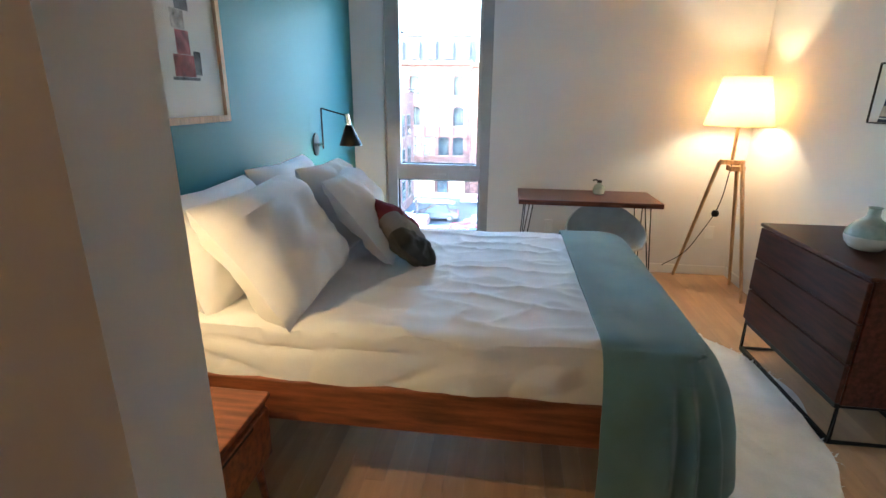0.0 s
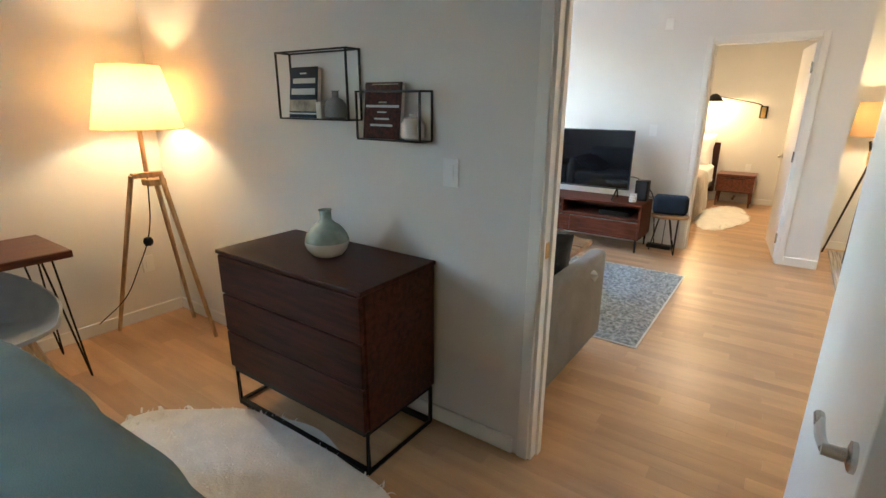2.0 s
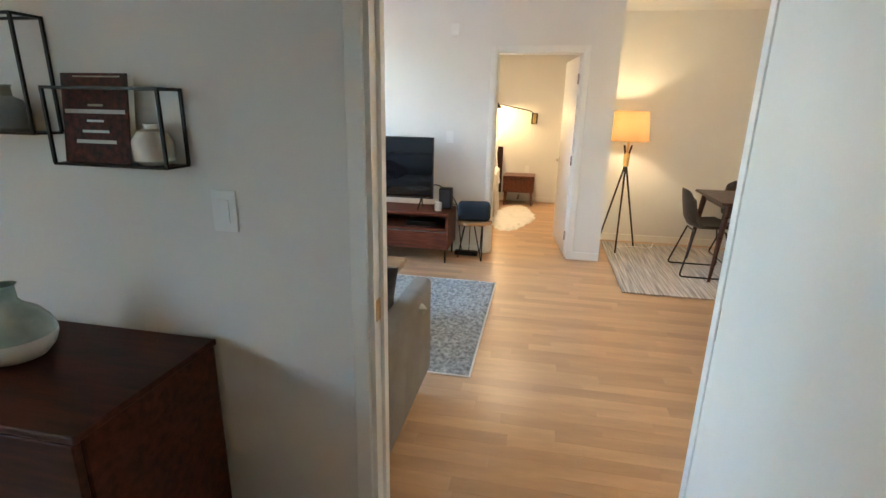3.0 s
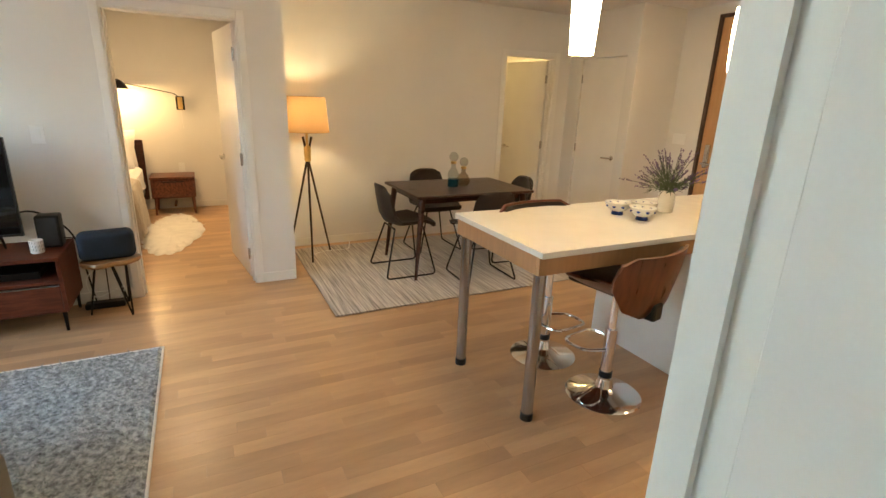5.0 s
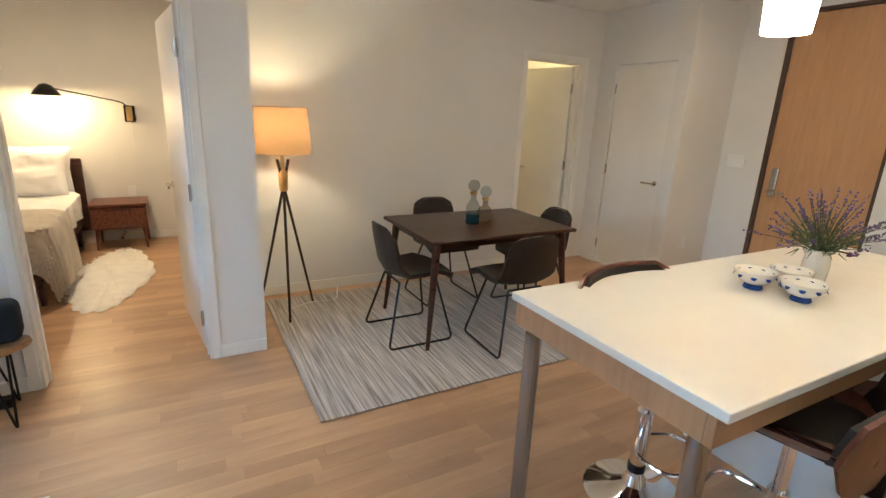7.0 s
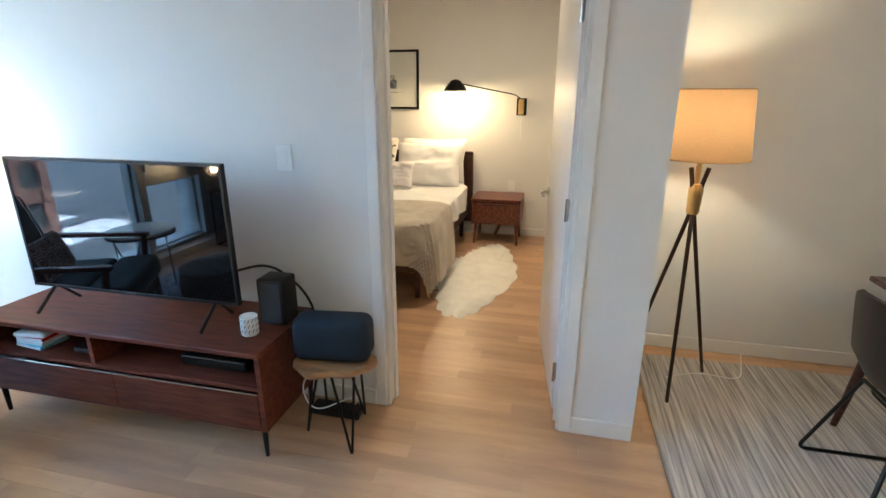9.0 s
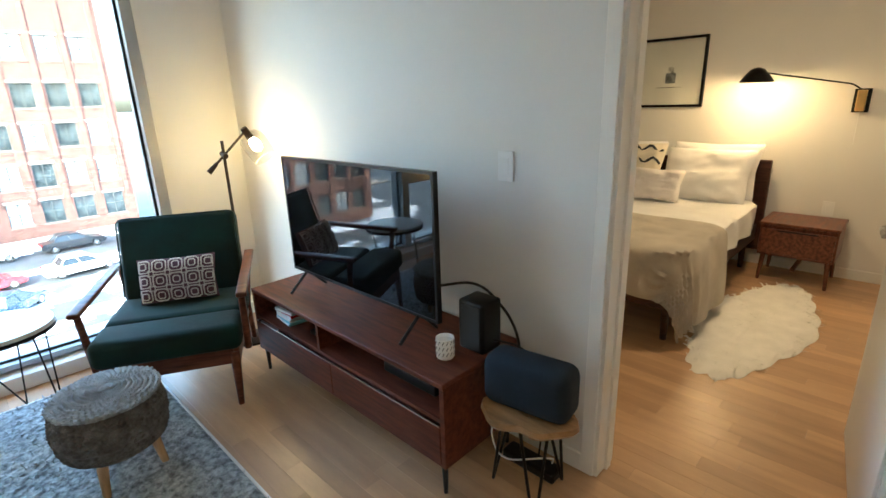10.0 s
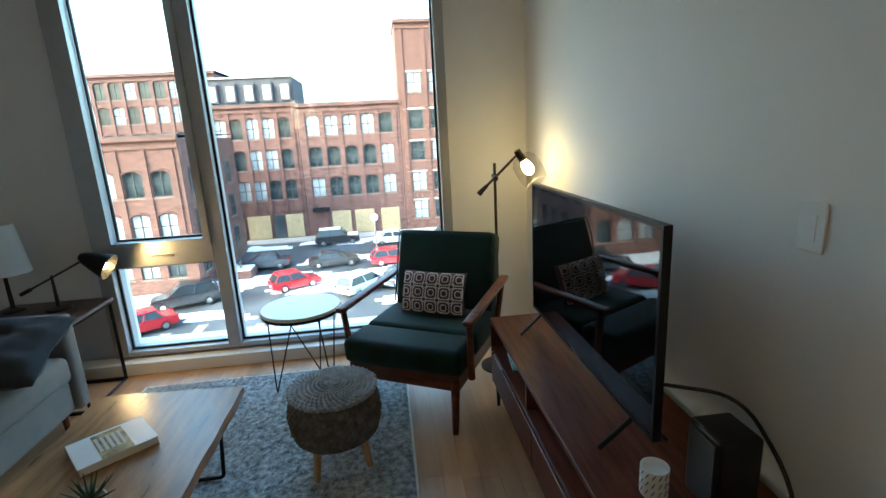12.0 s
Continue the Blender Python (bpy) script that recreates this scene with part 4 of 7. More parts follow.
# ---- living room ----
t = thing("living_room_rug", (4.1, 2.75, 0), 0, "blue-grey looped shag rug with a pale hem", "rug")
bm = bmesh.new()
nx, ny = 82, 132
g = [[bm.verts.new((3.28 + 1.64 * i / nx, 1.43 + 2.64 * j / ny, 0.014 + 0.007 * noise.noise(Vector((i * 0.9, j * 0.9, 0))) + 0.004 * noise.noise(Vector((i * 2.7, j * 2.7, 5))))) for j in range(ny + 1)] for i in range(nx + 1)]
for i in range(nx):
    for j in range(ny):
        bm.faces.new((g[i][j], g[i + 1][j], g[i + 1][j + 1], g[i][j + 1]))
for v in bm.verts:
    if v.is_boundary:
        v.co.z = 0.001
part("rug_surface", bm, SHAGM, t, w=True)
for a in ((3.27, 4.93, 1.42, 1.433), (3.27, 4.93, 4.067, 4.08), (3.27, 3.282, 1.433, 4.067), (4.918, 4.93, 1.433, 4.067)):
    part("hem", box(*a, 0.0, 0.009, 0.003, 1), PAPER, t, "pale stitched hem", w=True)
rng = random.Random(11)
verts, faces = [], []
for _ in range(9000):
    x, y = rng.uniform(3.29, 4.91), rng.uniform(1.44, 4.06)
    d, ln = rng.random() * math.tau, rng.uniform(0.012, 0.03)
    c, s = math.cos(d), math.sin(d)
    b = len(verts)
    verts += [(x - s * 0.004, y + c * 0.004, 0.012), (x + s * 0.004, y - c * 0.004, 0.012), (x + c * ln, y + s * ln, 0.024 + rng.random() * 0.008)]
    faces.append((b, b + 1, b + 2))
me = bpy.data.meshes.new("pile")
me.from_pydata([tuple(ROOT[t.name].inverted() @ Vector(v)) for v in verts], [], faces)
me.materials.append(SHAGM)
ob = new("pile", me)
ob.parent = t
tagged(ob, "", "", "", "stuff")

# sofa along the partition wall
t = thing("sofa", (2.68, 2.7, 0), 0, "grey woven two-seat sofa with slim arms", "sofa")
part("base", box(2.22, 3.12, 1.72, 3.66, 0.12, 0.30, 0.02, 3), SOFA, t, w=True, smooth=True)
for y in (1.63, 3.66):
    part("arm", box(2.18, 3.15, y, y + 0.10, 0.11, 0.655, 0.03, 4), SOFA, t, w=True, smooth=True)
part("back", box(2.16, 2.36, 1.735, 3.655, 0.25, 0.74, 0.04, 4), SOFA, t, w=True, smooth=True)
for a, b in ((1.74, 2.69), (2.70, 3.65)):
    part("seat_cushion", box(2.37, 3.16, a, b, 0.30, 0.45, 0.045, 4), SOFA, t, w=True, smooth=True)
    part("back_cushion", box(2.36, 2.56, a + 0.01, b - 0.01, 0.44, 0.80, 0.07, 4), SOFA, t, w=True, smooth=True)
for x in (2.28, 3.05):
    for y in (1.72, 3.66):
        part("leg", rod((x, y, 0), (x, y, 0.125), 0.014, 0.02), WALNUT, t, w=True)
put_pillow("cushion", 0.46, 0.42, 0.15, (2.70, 1.93, 0.66), 62, 110, CHARCOAL, "dark charcoal cushion on the sofa", 12)
put_pillow("cushion", 0.42, 0.42, 0.14, (2.80, 2.30, 0.65), 62, 95, ORANGE, "burnt orange cushion on the sofa", 13)
put_pillow("cushion", 0.62, 0.44, 0.16, (2.95, 3.42, 0.575), 24, 0, CHARCOAL, "dark slate cushion lying on the sofa seat", 14)
put_pillow("cushion", 0.5, 0.34, 0.10, (2.98, 1.86, 0.52), 22, 100, GREYFAB, "pale grey cushion on the sofa", 15)

# C-shaped end table, task lamp and a lamp with a white shade
t = thing("end_table", (2.8, 4.05, 0), 0, "black metal end table between sofa and window", "side table")
part("tabletop", box(2.5, 3.10, 3.80, 4.25, 0.55, 0.575, 0.004, 1), DKWOOD, t, w=True)
for x in (2.52, 3.08):
    part("frame_hoop", tube([(x, 3.82, 0.012), (x, 4.23, 0.012), (x, 4.23, 0.538), (x, 3.82, 0.538)], 0.011, 4, closed=True), BLACK, t, w=True)
for y in (3.82, 4.23):
    part("crossbar", box(2.53, 3.07, y - 0.009, y + 0.009, 0.003, 0.021), BLACK, t, w=True)
t = thing("task_lamp", (2.88, 4.08, 0.575), 0, "black adjustable task lamp with its bulb lit", "lamp")
part("base", lathe([(0.07, 0), (0.07, 0.012), (0.02, 0.02)], 24), BRONZE, t, smooth=True)
part("stand", rod((0, 0, 0.015), (0.0, 0, 0.21), 0.012, 0.007), BRONZE, t)
part("arm", rod((-0.15, 0, 0.125), (0.20, -0.01, 0.29), 0.006), BRONZE, t)
part("counterweight", rod((-0.19, 0, 0.106), (-0.13, 0, 0.134), 0.012), BRONZE, t)
bm = lathe([(0.02, -0.095), (0.036, -0.07), (0.054, -0.015), (0.08, 0.075), (0.077, 0.075), (0.05, -0.01)], 28)
bm.transform(pose(0.27, -0.01, 0.27, 0, 118, 0))
part("shade", bm, BLACK, t, "black bell-shaped metal shade", smooth=True)
bm = lathe([(0.01, 0), (0.024, 0.02), (0.02, 0.05), (0.0, 0.06)], 16)
bm.transform(pose(0.275, -0.01, 0.265, 0, 118, 0))
part("light_bulb", bm, HOTBULB, t, smooth=True).visible_shadow = False
t = thing("table_lamp", (2.60, 4.12, 0.575), 0, "table lamp with a plain white tapered shade", "lamp")
part("base", lathe([(0.06, 0), (0.06, 0.01), (0.012, 0.02), (0.01, 0.26)], 24), BRONZE, t, smooth=True)
drum_shade(t, 0.235, 0.52, 0.135, 0.10, SHADE_C, "unlit white fabric shade")

# coffee table with a book and a plant
t = thing("coffee_table", (3.86, 2.68, 0), 0, "thick mango wood coffee table on black metal legs", "coffee table")
bm = bmesh.new()
ring = []
for k in range(40):
    f = k / 39
    ring.append((4.175 + 0.012 * noise.noise(Vector((f * 5, 0, 1))), 2.05 + 1.11 * f))
ring += [(3.55 + 0.012 * noise.noise(Vector((k * 0.13, 4, 1))), 3.20 - 1.15 * k / 39) for k in range(40)]
lo, hi = [bm.verts.new((x, y, 0.372)) for x, y in ring], [bm.verts.new((x, y, 0.415)) for x, y in ring]
bm.faces.new(hi), bm.faces.new(lo[::-1])
for k in range(80):
    bm.faces.new((lo[k], lo[(k + 1) % 80], hi[(k + 1) % 80], hi[k]))
bmesh.ops.bevel(bm, geom=[e for e in bm.edges if abs(e.verts[0].co.z - e.verts[1].co.z) < 1e-4], offset=0.006, segments=2, affect="EDGES")
part("tabletop", bm, MANGO, t, w=True)
for y in (2.2, 3.06):
    part("leg", tube(arc([(3.63, y, 0.372), (3.66, y, 0.026), (4.06, y, 0.026), (4.09, y, 0.372)], 0.02, 3), 0.009, 8), BLACK, t, w=True, smooth=True)
t = thing("coffee_table_book", (3.82, 2.765, 0.4155), 0, "large white hardback with an olive cover picture", "book")
t.matrix_basis = pose(3.82, 2.765, 0.4155, 0, 0, 40)
OLIVE = material("olive_cover_picture", (0.30, 0.22, 0.04), 0.4, vary=0.5, scale=24, bump=0.0, second=(0.5, 0.42, 0.18))
CYANB = material("pale_cyan_spine", (0.25, 0.55, 0.62), 0.5, vary=0.05, bump=0)
part("pages", box(-0.125, 0.118, -0.098, 0.098, 0.004, 0.030), PAPER, t)
part("cover", box(-0.13, 0.122, -0.103, 0.103, 0.030, 0.034, 0.001, 1), WHITEP, t)
part("cover", box(-0.13, 0.122, -0.103, 0.103, 0.0, 0.004, 0.001, 1), MANGO, t)
part("spine", box(-0.13, 0.122, 0.1035, 0.107, 0.0, 0.034, 0.001, 1), CYANB, t)
part("cover_picture", box(-0.055, 0.045, -0.1, 0.09, 0.0341, 0.0352), OLIVE, t)
for k in range(5):
    part("cover_print", box(-0.05 + 0.018 * k, -0.04 + 0.018 * k, -0.05, 0.06, 0.0354, 0.0362), INKW, t)
t = thing("succulent", (3.93, 2.42, 0.4155), 0, "spiky green succulent in a small pot", "plant")
part("pot", lathe([(0.035, 0), (0.045, 0.055), (0.04, 0.055), (0.036, 0.045)], 24), CREAMC, t, smooth=True)
LEAF = material("succulent_leaf", (0.05, 0.10, 0.05), 0.5, vary=0.3, fine=60)
for k in range(16):
    a, e = k * 2.4, 0.35 + 0.06 * k
    d = Vector((math.cos(a) * math.cos(e), math.sin(a) * math.cos(e), math.sin(e)))
    part("leaf", tube([Vector((0, 0, 0.045)), Vector((0, 0, 0.045)) + d * 0.035, Vector((0, 0, 0.05)) + d * 0.085], 0.008, 6, r2=0.001), LEAF, t)

# rope pouf
t = thing("pouf", (4.578, 3.095, 0), 0, "round grey braided rope pouf on short wooden legs", "pouf")


def knitted(profile, seg, rows, depth):
    """A turned body whose skin is pulled into offset rows of rope stitches."""
    bm = lathe(profile, seg)
    for v in bm.verts:
        q = math.hypot(v.co.x, v.co.y)
        if q < 0.03:
            continue
        a = math.atan2(v.co.y, v.co.x)
        row = (v.co.z + (0.21 - q)) * rows
        k = math.sin(a * 44 + 2.6 * math.floor(row)) * abs(math.sin(row * math.pi)) * depth
        k += 0.004 * noise.noise(Vector((v.co.x * 30, v.co.y * 30, v.co.z * 30)))
        v.co.x, v.co.y = v.co.x * (1 + k / q), v.co.y * (1 + k / q)
        v.co.z += 1.2 * k * (v.co.z > 0.392)
    return bm


prof = [(0.10, 0.168)]
for k in range(66):
    f = k / 65
    prof.append((0.182 + 0.02 * math.sin(f * math.pi) + 0.005 * abs(math.sin(f * math.pi * 11)), 0.178 + 0.212 * f))
part("body", knitted(prof + [(0.16, 0.395)], 176, 44, 0.006), POUFM, t, smooth=True)
top = [(0.198, 0.385)]
for k in range(100):
    f = k / 99
    top.append((0.199 * (1 - f), 0.395 + 0.02 * math.sin(f * math.pi / 2) + 0.006 * abs(math.sin(f * math.pi * 10))))
part("top", knitted(top, 176, 50, 0.005), POUFT, t, "coiled pale rope top", smooth=True)
for a in (-128, -25, 92):
    c, q = math.cos(radians(a)), math.sin(radians(a))
    part("leg", rod((0.155 * c, 0.155 * q, 0), (0.125 * c, 0.125 * q, 0.195), 0.014, 0.022, 14), PALEWOOD, t, smooth=True)

# wire side table with a pale round top
t = thing("side_table", (4.33, 3.88, 0), 0, "round pale top side table on thin crossed wire legs", "side table")
part("tabletop", lathe([(0.225, 0.506), (0.232, 0.51), (0.232, 0.522), (0.228, 0.528)], 48), QUARTZ, t, smooth=True)
part("rim", lathe([(0.20, 0.49), (0.234, 0.492), (0.234, 0.511), (0.22, 0.5055)], 48), BLACK, t, "black metal rim", smooth=True)
for k in range(3):
    a = math.radians(80 + 120 * k)
    p, q = Vector((0.20 * math.cos(a), 0.20 * math.sin(a), 0.004)), Vector((0.20 * math.cos(a + 1.1), 0.20 * math.sin(a + 1.1), 0.492))
    q2 = Vector((0.20 * math.cos(a - 0.25), 0.20 * math.sin(a - 0.25), 0.492))
    part("leg", rod(p, q, 0.004), BLACK, t), part("leg", rod(p, q2, 0.004), BLACK, t)

# green velvet armchair
t = thing("armchair", (5.06, 3.65, 0), -29, "mid-century armchair in dark green velvet with walnut arms", "armchair")
for a, b in ((-0.37, -0.125), (-0.12, 0.28)):
    part("seat_cushion", box(-0.335, 0.335, a, b, 0.315, 0.455, 0.04, 4), VELVET, t, smooth=True)
bm = box(-0.315, 0.315, -0.07, 0.07, 0.0, 0.50, 0.035, 4)
bm.transform(pose(0, 0.27, 0.40, -16, 0, 0))
part("back_cushion", bm, VELVET, t, smooth=True)
bm = tube(arc([(-0.312, -0.068, 0.05), (-0.312, -0.068, 0.495), (0.312, -0.068, 0.495), (0.312, -0.068, 0.05)], 0.04, 5), 0.005, 6)
bm.transform(pose(0, 0.27, 0.40, -16, 0, 0))
part("piping", bm, VELVET, t, smooth=True)
part("seat_rail", box(-0.29, 0.29, -0.345, -0.31, 0.235, 0.32, 0.006, 2), WALNUT, t)
part("seat_rail", box(-0.29, 0.29, 0.26, 0.295, 0.235, 0.31, 0.006, 2), WALNUT, t)
for s in (-1, 1):
    part("side_rail", box(s * 0.30 - 0.014, s * 0.30 + 0.014, -0.34, 0.31, 0.235, 0.315, 0.006, 2), WALNUT, t)
    part("front_leg", tube([(s * 0.285, -0.345, 0), (s * 0.29, -0.325, 0.30)], 0.015, 10, r2=0.026), WALNUT, t, smooth=True)
    part("arm_post", tube([(s * 0.35, -0.25, 0.27), (s * 0.36, -0.285, 0.595)], 0.019, 10, r2=0.017), WALNUT, t, smooth=True)
    part("back_leg", tube([(s * 0.31, 0.42, 0), (s * 0.315, 0.30, 0.30), (s * 0.35, 0.37, 0.63)], 0.017, 10), WALNUT, t, smooth=True)
    bm = box(s * 0.362 - 0.027, s * 0.362 + 0.027, -0.32, 0.37, 0.0, 0.028, 0.011, 3)
    bm.transform(pose(0, 0, 0.59, 3, 0, 0))
    part("armrest", bm, WALNUT, t, smooth=True)
# patterned lumbar cushion
t = thing("cushion", (0, 0, 0), 0, "small cushion with a purple and white interlocking square pattern", "cushion")
t.matrix_basis = pose(5.06, 3.65, 0, 0, 0, -29) @ pose(0, 0.125, 0.575, 72, 0, 0)
CREAMF = material("cream_cotton", (0.72, 0.68, 0.66), 0.9, vary=0.05, fine=300, bump=0.15)
PLUM = material("plum_print", (0.11, 0.055, 0.085), 0.9, vary=0.12, fine=300, bump=0.1)
ROOT[t.name] = t.matrix_basis.copy()
part("cover", pillow(0.40, 0.25, 0.10, 20, n=26, crease=0.002), PLUM, t, smooth=True)


def cush_z(u, v):
    return 0.05 * max(0.0, (1 - (u / 0.2) ** 4) * (1 - (v / 0.125) ** 4)) ** 0.55 + 0.003


def motif(cx, cy, r, w):
    pts = [(cx + r * a, cy + r * b) for a, b in ((-1, -0.6), (-0.6, -1), (0.6, -1), (1, -0.6), (1, 0.6), (0.6, 1), (-0.6, 1), (-1, 0.6))]
    pts = [(max(-0.185, min(0.185, x)), max(-0.112, min(0.112, y))) for x, y in pts]
    return tube([(x, y, cush_z(x, y)) for x, y in pts], w, 4, closed=True)


for i in range(-2, 3):
    for j in range(-1, 2):
        part("printed_ring", motif(i * 0.082, j * 0.082, 0.034, 0.0045), CREAMF, t)
        part("printed_ring", motif(i * 0.082, j * 0.082, 0.017, 0.004), CREAMF, t)
        if i < 2 and j < 1:
            part("printed_ring", motif(i * 0.082 + 0.041, j * 0.082 + 0.041, 0.012, 0.0035), CREAMF, t)

# reading lamp with a glass shade behind the armchair
t = thing("reading_lamp", (5.53, 3.88, 0), 0, "black reading floor lamp with a lit clear glass shade", "floor lamp")
part("base", lathe([(0.12, 0), (0.12, 0.012), (0.015, 0.02)], 32), BRONZE, t, smooth=True)
part("pole", rod((0, 0, 0.015), (0, 0, 1.295), 0.009), BRONZE, t)
part("arm", rod((-0.075, 0.02, 1.135), (0.14, -0.03, 1.345), 0.0075), BRONZE, t)
part("counterweight", rod((-0.095, 0.025, 1.115), (-0.045, 0.012, 1.165), 0.017, 0.011), BRONZE, t)
part("knuckle", rod((0, -0.025, 1.205), (0, 0.025, 1.22), 0.016), BRONZE, t)
M = pose(0.14, -0.03, 1.34, 0, 148, 0)
bm = rod((0, 0, -0.025), (0, 0, 0.045), 0.02, 0.024, 16)
bm.transform(M)
part("socket", bm, BRONZE, t)
prof = [(0.024, 0.012), (0.055, 0.022), (0.074, 0.05), (0.08, 0.09), (0.08, 0.15), (0.074, 0.185), (0.066, 0.198)]
bm = bmesh.new()
rings = [[bm.verts.new((q * math.cos(k * math.tau / 32), q * math.sin(k * math.tau / 32), z)) for k in range(32)] for q, z in prof]
for a, b in zip(rings, rings[1:]):
    for k in range(32):
        bm.faces.new((a[k], a[(k + 1) % 32], b[(k + 1) % 32], b[k]))
bm.transform(M)
g1 = part("shade", bm, CLEARGL, t, "clear glass shade", smooth=True)
g1.visible_shadow = False
# opaque cream ring: the bright glint of the glass edge put into colour
bm = tube([(0.066 * math.cos(k * math.tau / 32), 0.066 * math.sin(k * math.tau / 32), 0.199) for k in range(32)], 0.002, 6, closed=True)
bm.transform(M)
part("rim", bm, CREAMC, g1, smooth=True)
bm = lathe([(0.014, 0.045), (0.03, 0.075), (0.034, 0.105), (0.026, 0.13), (0.008, 0.142), (0, 0.143)], 20)
bm.transform(M)
part("light_bulb", bm, FILAMENT, t, smooth=True).visible_shadow = False

# media console
t = thing("media_console", (5.61, 2.71, 0), 0, "low reddish walnut media console with open shelves and drawers", "tv stand")
X0, X1, Y0, Y1 = 5.385, 5.855, 1.965, 3.455
part("top", box(X0, X1, Y0, Y1, 0.487, 0.51, 0.003, 1), WALNUTY, t, w=True)
part("side_panel", box(X0 + 0.004, X1, Y0, Y0 + 0.022, 0.14, 0.487), WALNUTY, t, w=True)
part("side_panel", box(X0 + 0.004, X1, Y1 - 0.022, Y1, 0.14, 0.487), WALNUTY, t, w=True)
part("back_panel", box(X1 - 0.012, X1, Y0 + 0.0225, Y1 - 0.0225, 0.14, 0.486), DKWOOD, t, w=True)
part("shelf", box(X0 + 0.006, X1 - 0.013, Y0 + 0.0225, Y1 - 0.0225, 0.335, 0.352), WALNUTY, t, w=True)
part("bottom_panel", box(X0 + 0.006, X1 - 0.013, Y0 + 0.0225, Y1 - 0.0225, 0.14, 0.158), WALNUTY, t, w=True)
part("divider", box(X0 + 0.01, X1 - 0.013, 2.80, 2.82, 0.3525, 0.4865), WALNUTY, t, w=True)
for a, b in ((Y0 + 0.025, 2.708), (2.712, Y1 - 0.025)):
    d = part("drawer", box(X0 + 0.002, X0 + 0.02, a, b, 0.150, 0.318, 0.002, 1), WALNUTY, t, w=True)
    part("finger_rail", box(X0, X0 + 0.014, a, b, 0.3185, 0.326), STEEL, d, "thin pale metal pull along the drawer", w=True)
for x in (X0 + 0.03, X1 - 0.04):
    for y in (Y0 + 0.03, Y1 - 0.03):
        part("leg", rod((x, y, 0), (x, y, 0.141), 0.009, 0.014), BLACK, t, w=True)

# television
t = thing("television", (5.59, 2.72, 0.51), 0, "large flat black television on splayed feet", "television")
part("screen", box(5.572, 5.576, 2.172, 3.262, 0.635, 1.224), SCREEN, t, "dark glossy screen", w=True)
bm = frame_bm(2.16, 3.274, 0.62, 1.235, -0.03, 0.02, 0.012)
for v in bm.verts:
    v.co = Vector((5.585 + v.co.y * 0.5, v.co.x, v.co.z))
part("bezel", bm, BLACKP, t, w=True)
part("back_housing", box(5.5765, 5.625, 2.28, 3.15, 0.66, 1.18, 0.02, 2), BLACKP, t, w=True)
part("brand_strip", box(5.5695, 5.5712, 2.69, 2.75, 0.624, 0.631), STEEL, t, w=True)
for y in (2.28, 3.16):
    part("foot", tube([(5.585, y, 0.63), (5.48, y + 0.02, 0.517)], 0.008, 8), BLACKP, t, w=True)
    part("foot", tube([(5.585, y, 0.63), (5.70, y + 0.02, 0.517)], 0.008, 8), BLACKP, t, w=True)
# things on and in the console
t = thing("soundbox", (5.70, 2.05, 0.51), 0, "upright black speaker box on the console", "speaker")
part("cabinet", box(-0.06, 0.06, -0.065, 0.065, 0, 0.215, 0.012, 3), BLACKP, t, smooth=True)
part("grille", box(-0.0635, -0.0602, -0.05, 0.05, 0.015, 0.20, 0.001, 1), CHARCOAL, t, "black cloth grille")
t = thing("candle", (5.545, 2.10, 0.51), 0, "white glass candle with a grey leaf pattern", "candle")
part("tumbler", lathe([(0.033, 0), (0.037, 0.006), (0.037, 0.085), (0.034, 0.085), (0.033, 0.07)], 28), WHITEP, t, smooth=True)
for k in range(14):
    a = k * math.tau / 14
    for z in (0.018, 0.042, 0.066):
        p = Vector((0.0375 * math.cos(a), 0.0375 * math.sin(a), z))
        q = Vector((0.0375 * math.cos(a + 0.2), 0.0375 * math.sin(a + 0.2), z + 0.014))
        part("leaf_print", rod(p, q, 0.0018, seg=4), GREYC, t)
for k, (m, w, d) in enumerate(((CYANB, 0.17, 0.13), (WHITEP, 0.16, 0.12), (RED, 0.15, 0.12), (PAPER, 0.16, 0.125))):
    t = thing("book", (5.50, 3.22, 0.3525 + 0.019 * k), 4 * k - 6, "hardback lying in a pile on the console shelf", "book", "books on the console shelf")
    part("cover", box(-d / 2, d / 2, -w / 2, w / 2, 0.0002, 0.018, 0.002, 1), m, t)
    part("pages", box(-d / 2 - 0.001, -d / 2 + 0.01, -w / 2 + 0.004, w / 2 - 0.004, 0.003, 0.015), PAPER, t)
solo("set_top_box", box(5.46, 5.58, 2.88, 2.99, 0.3525, 0.375, 0.004, 2), BLACKP, "small black set-top box on the shelf", "electronics")
solo("cable_box", box(5.48, 5.70, 2.10, 2.42, 0.3525, 0.40, 0.005, 2), BLACKP, "flat black cable box on the shelf", "electronics")
# live-edge stool and the cloth speaker on it
t = thing("stump_stool", (5.61, 1.735, 0), 0, "live-edge wooden stool on black hairpin legs", "stool")
bm = lathe([(0.10, 0.375), (0.155, 0.385), (0.165, 0.40), (0.16, 0.418)], 40)
for v in bm.verts:
    a = math.atan2(v.co.y, v.co.x)
    k = 1 + 0.13 * math.sin(3 * a + 0.6) + 0.06 * math.sin(7 * a)
    v.co.x, v.co.y = v.co.x * k, v.co.y * k
part("seat", bm, MANGO, t, smooth=True)
for k in range(3):
    a = math.radians(100 + 120 * k)
    c, s = math.cos(a), math.sin(a)
    part("leg", tube(arc([(0.09 * c - 0.05 * s, 0.09 * s + 0.05 * c, 0.38), (0.16 * c, 0.16 * s, 0.006), (0.09 * c + 0.05 * s, 0.09 * s - 0.05 * c, 0.38)], 0.03, 6), 0.006, 8), BLACK, t, smooth=True)
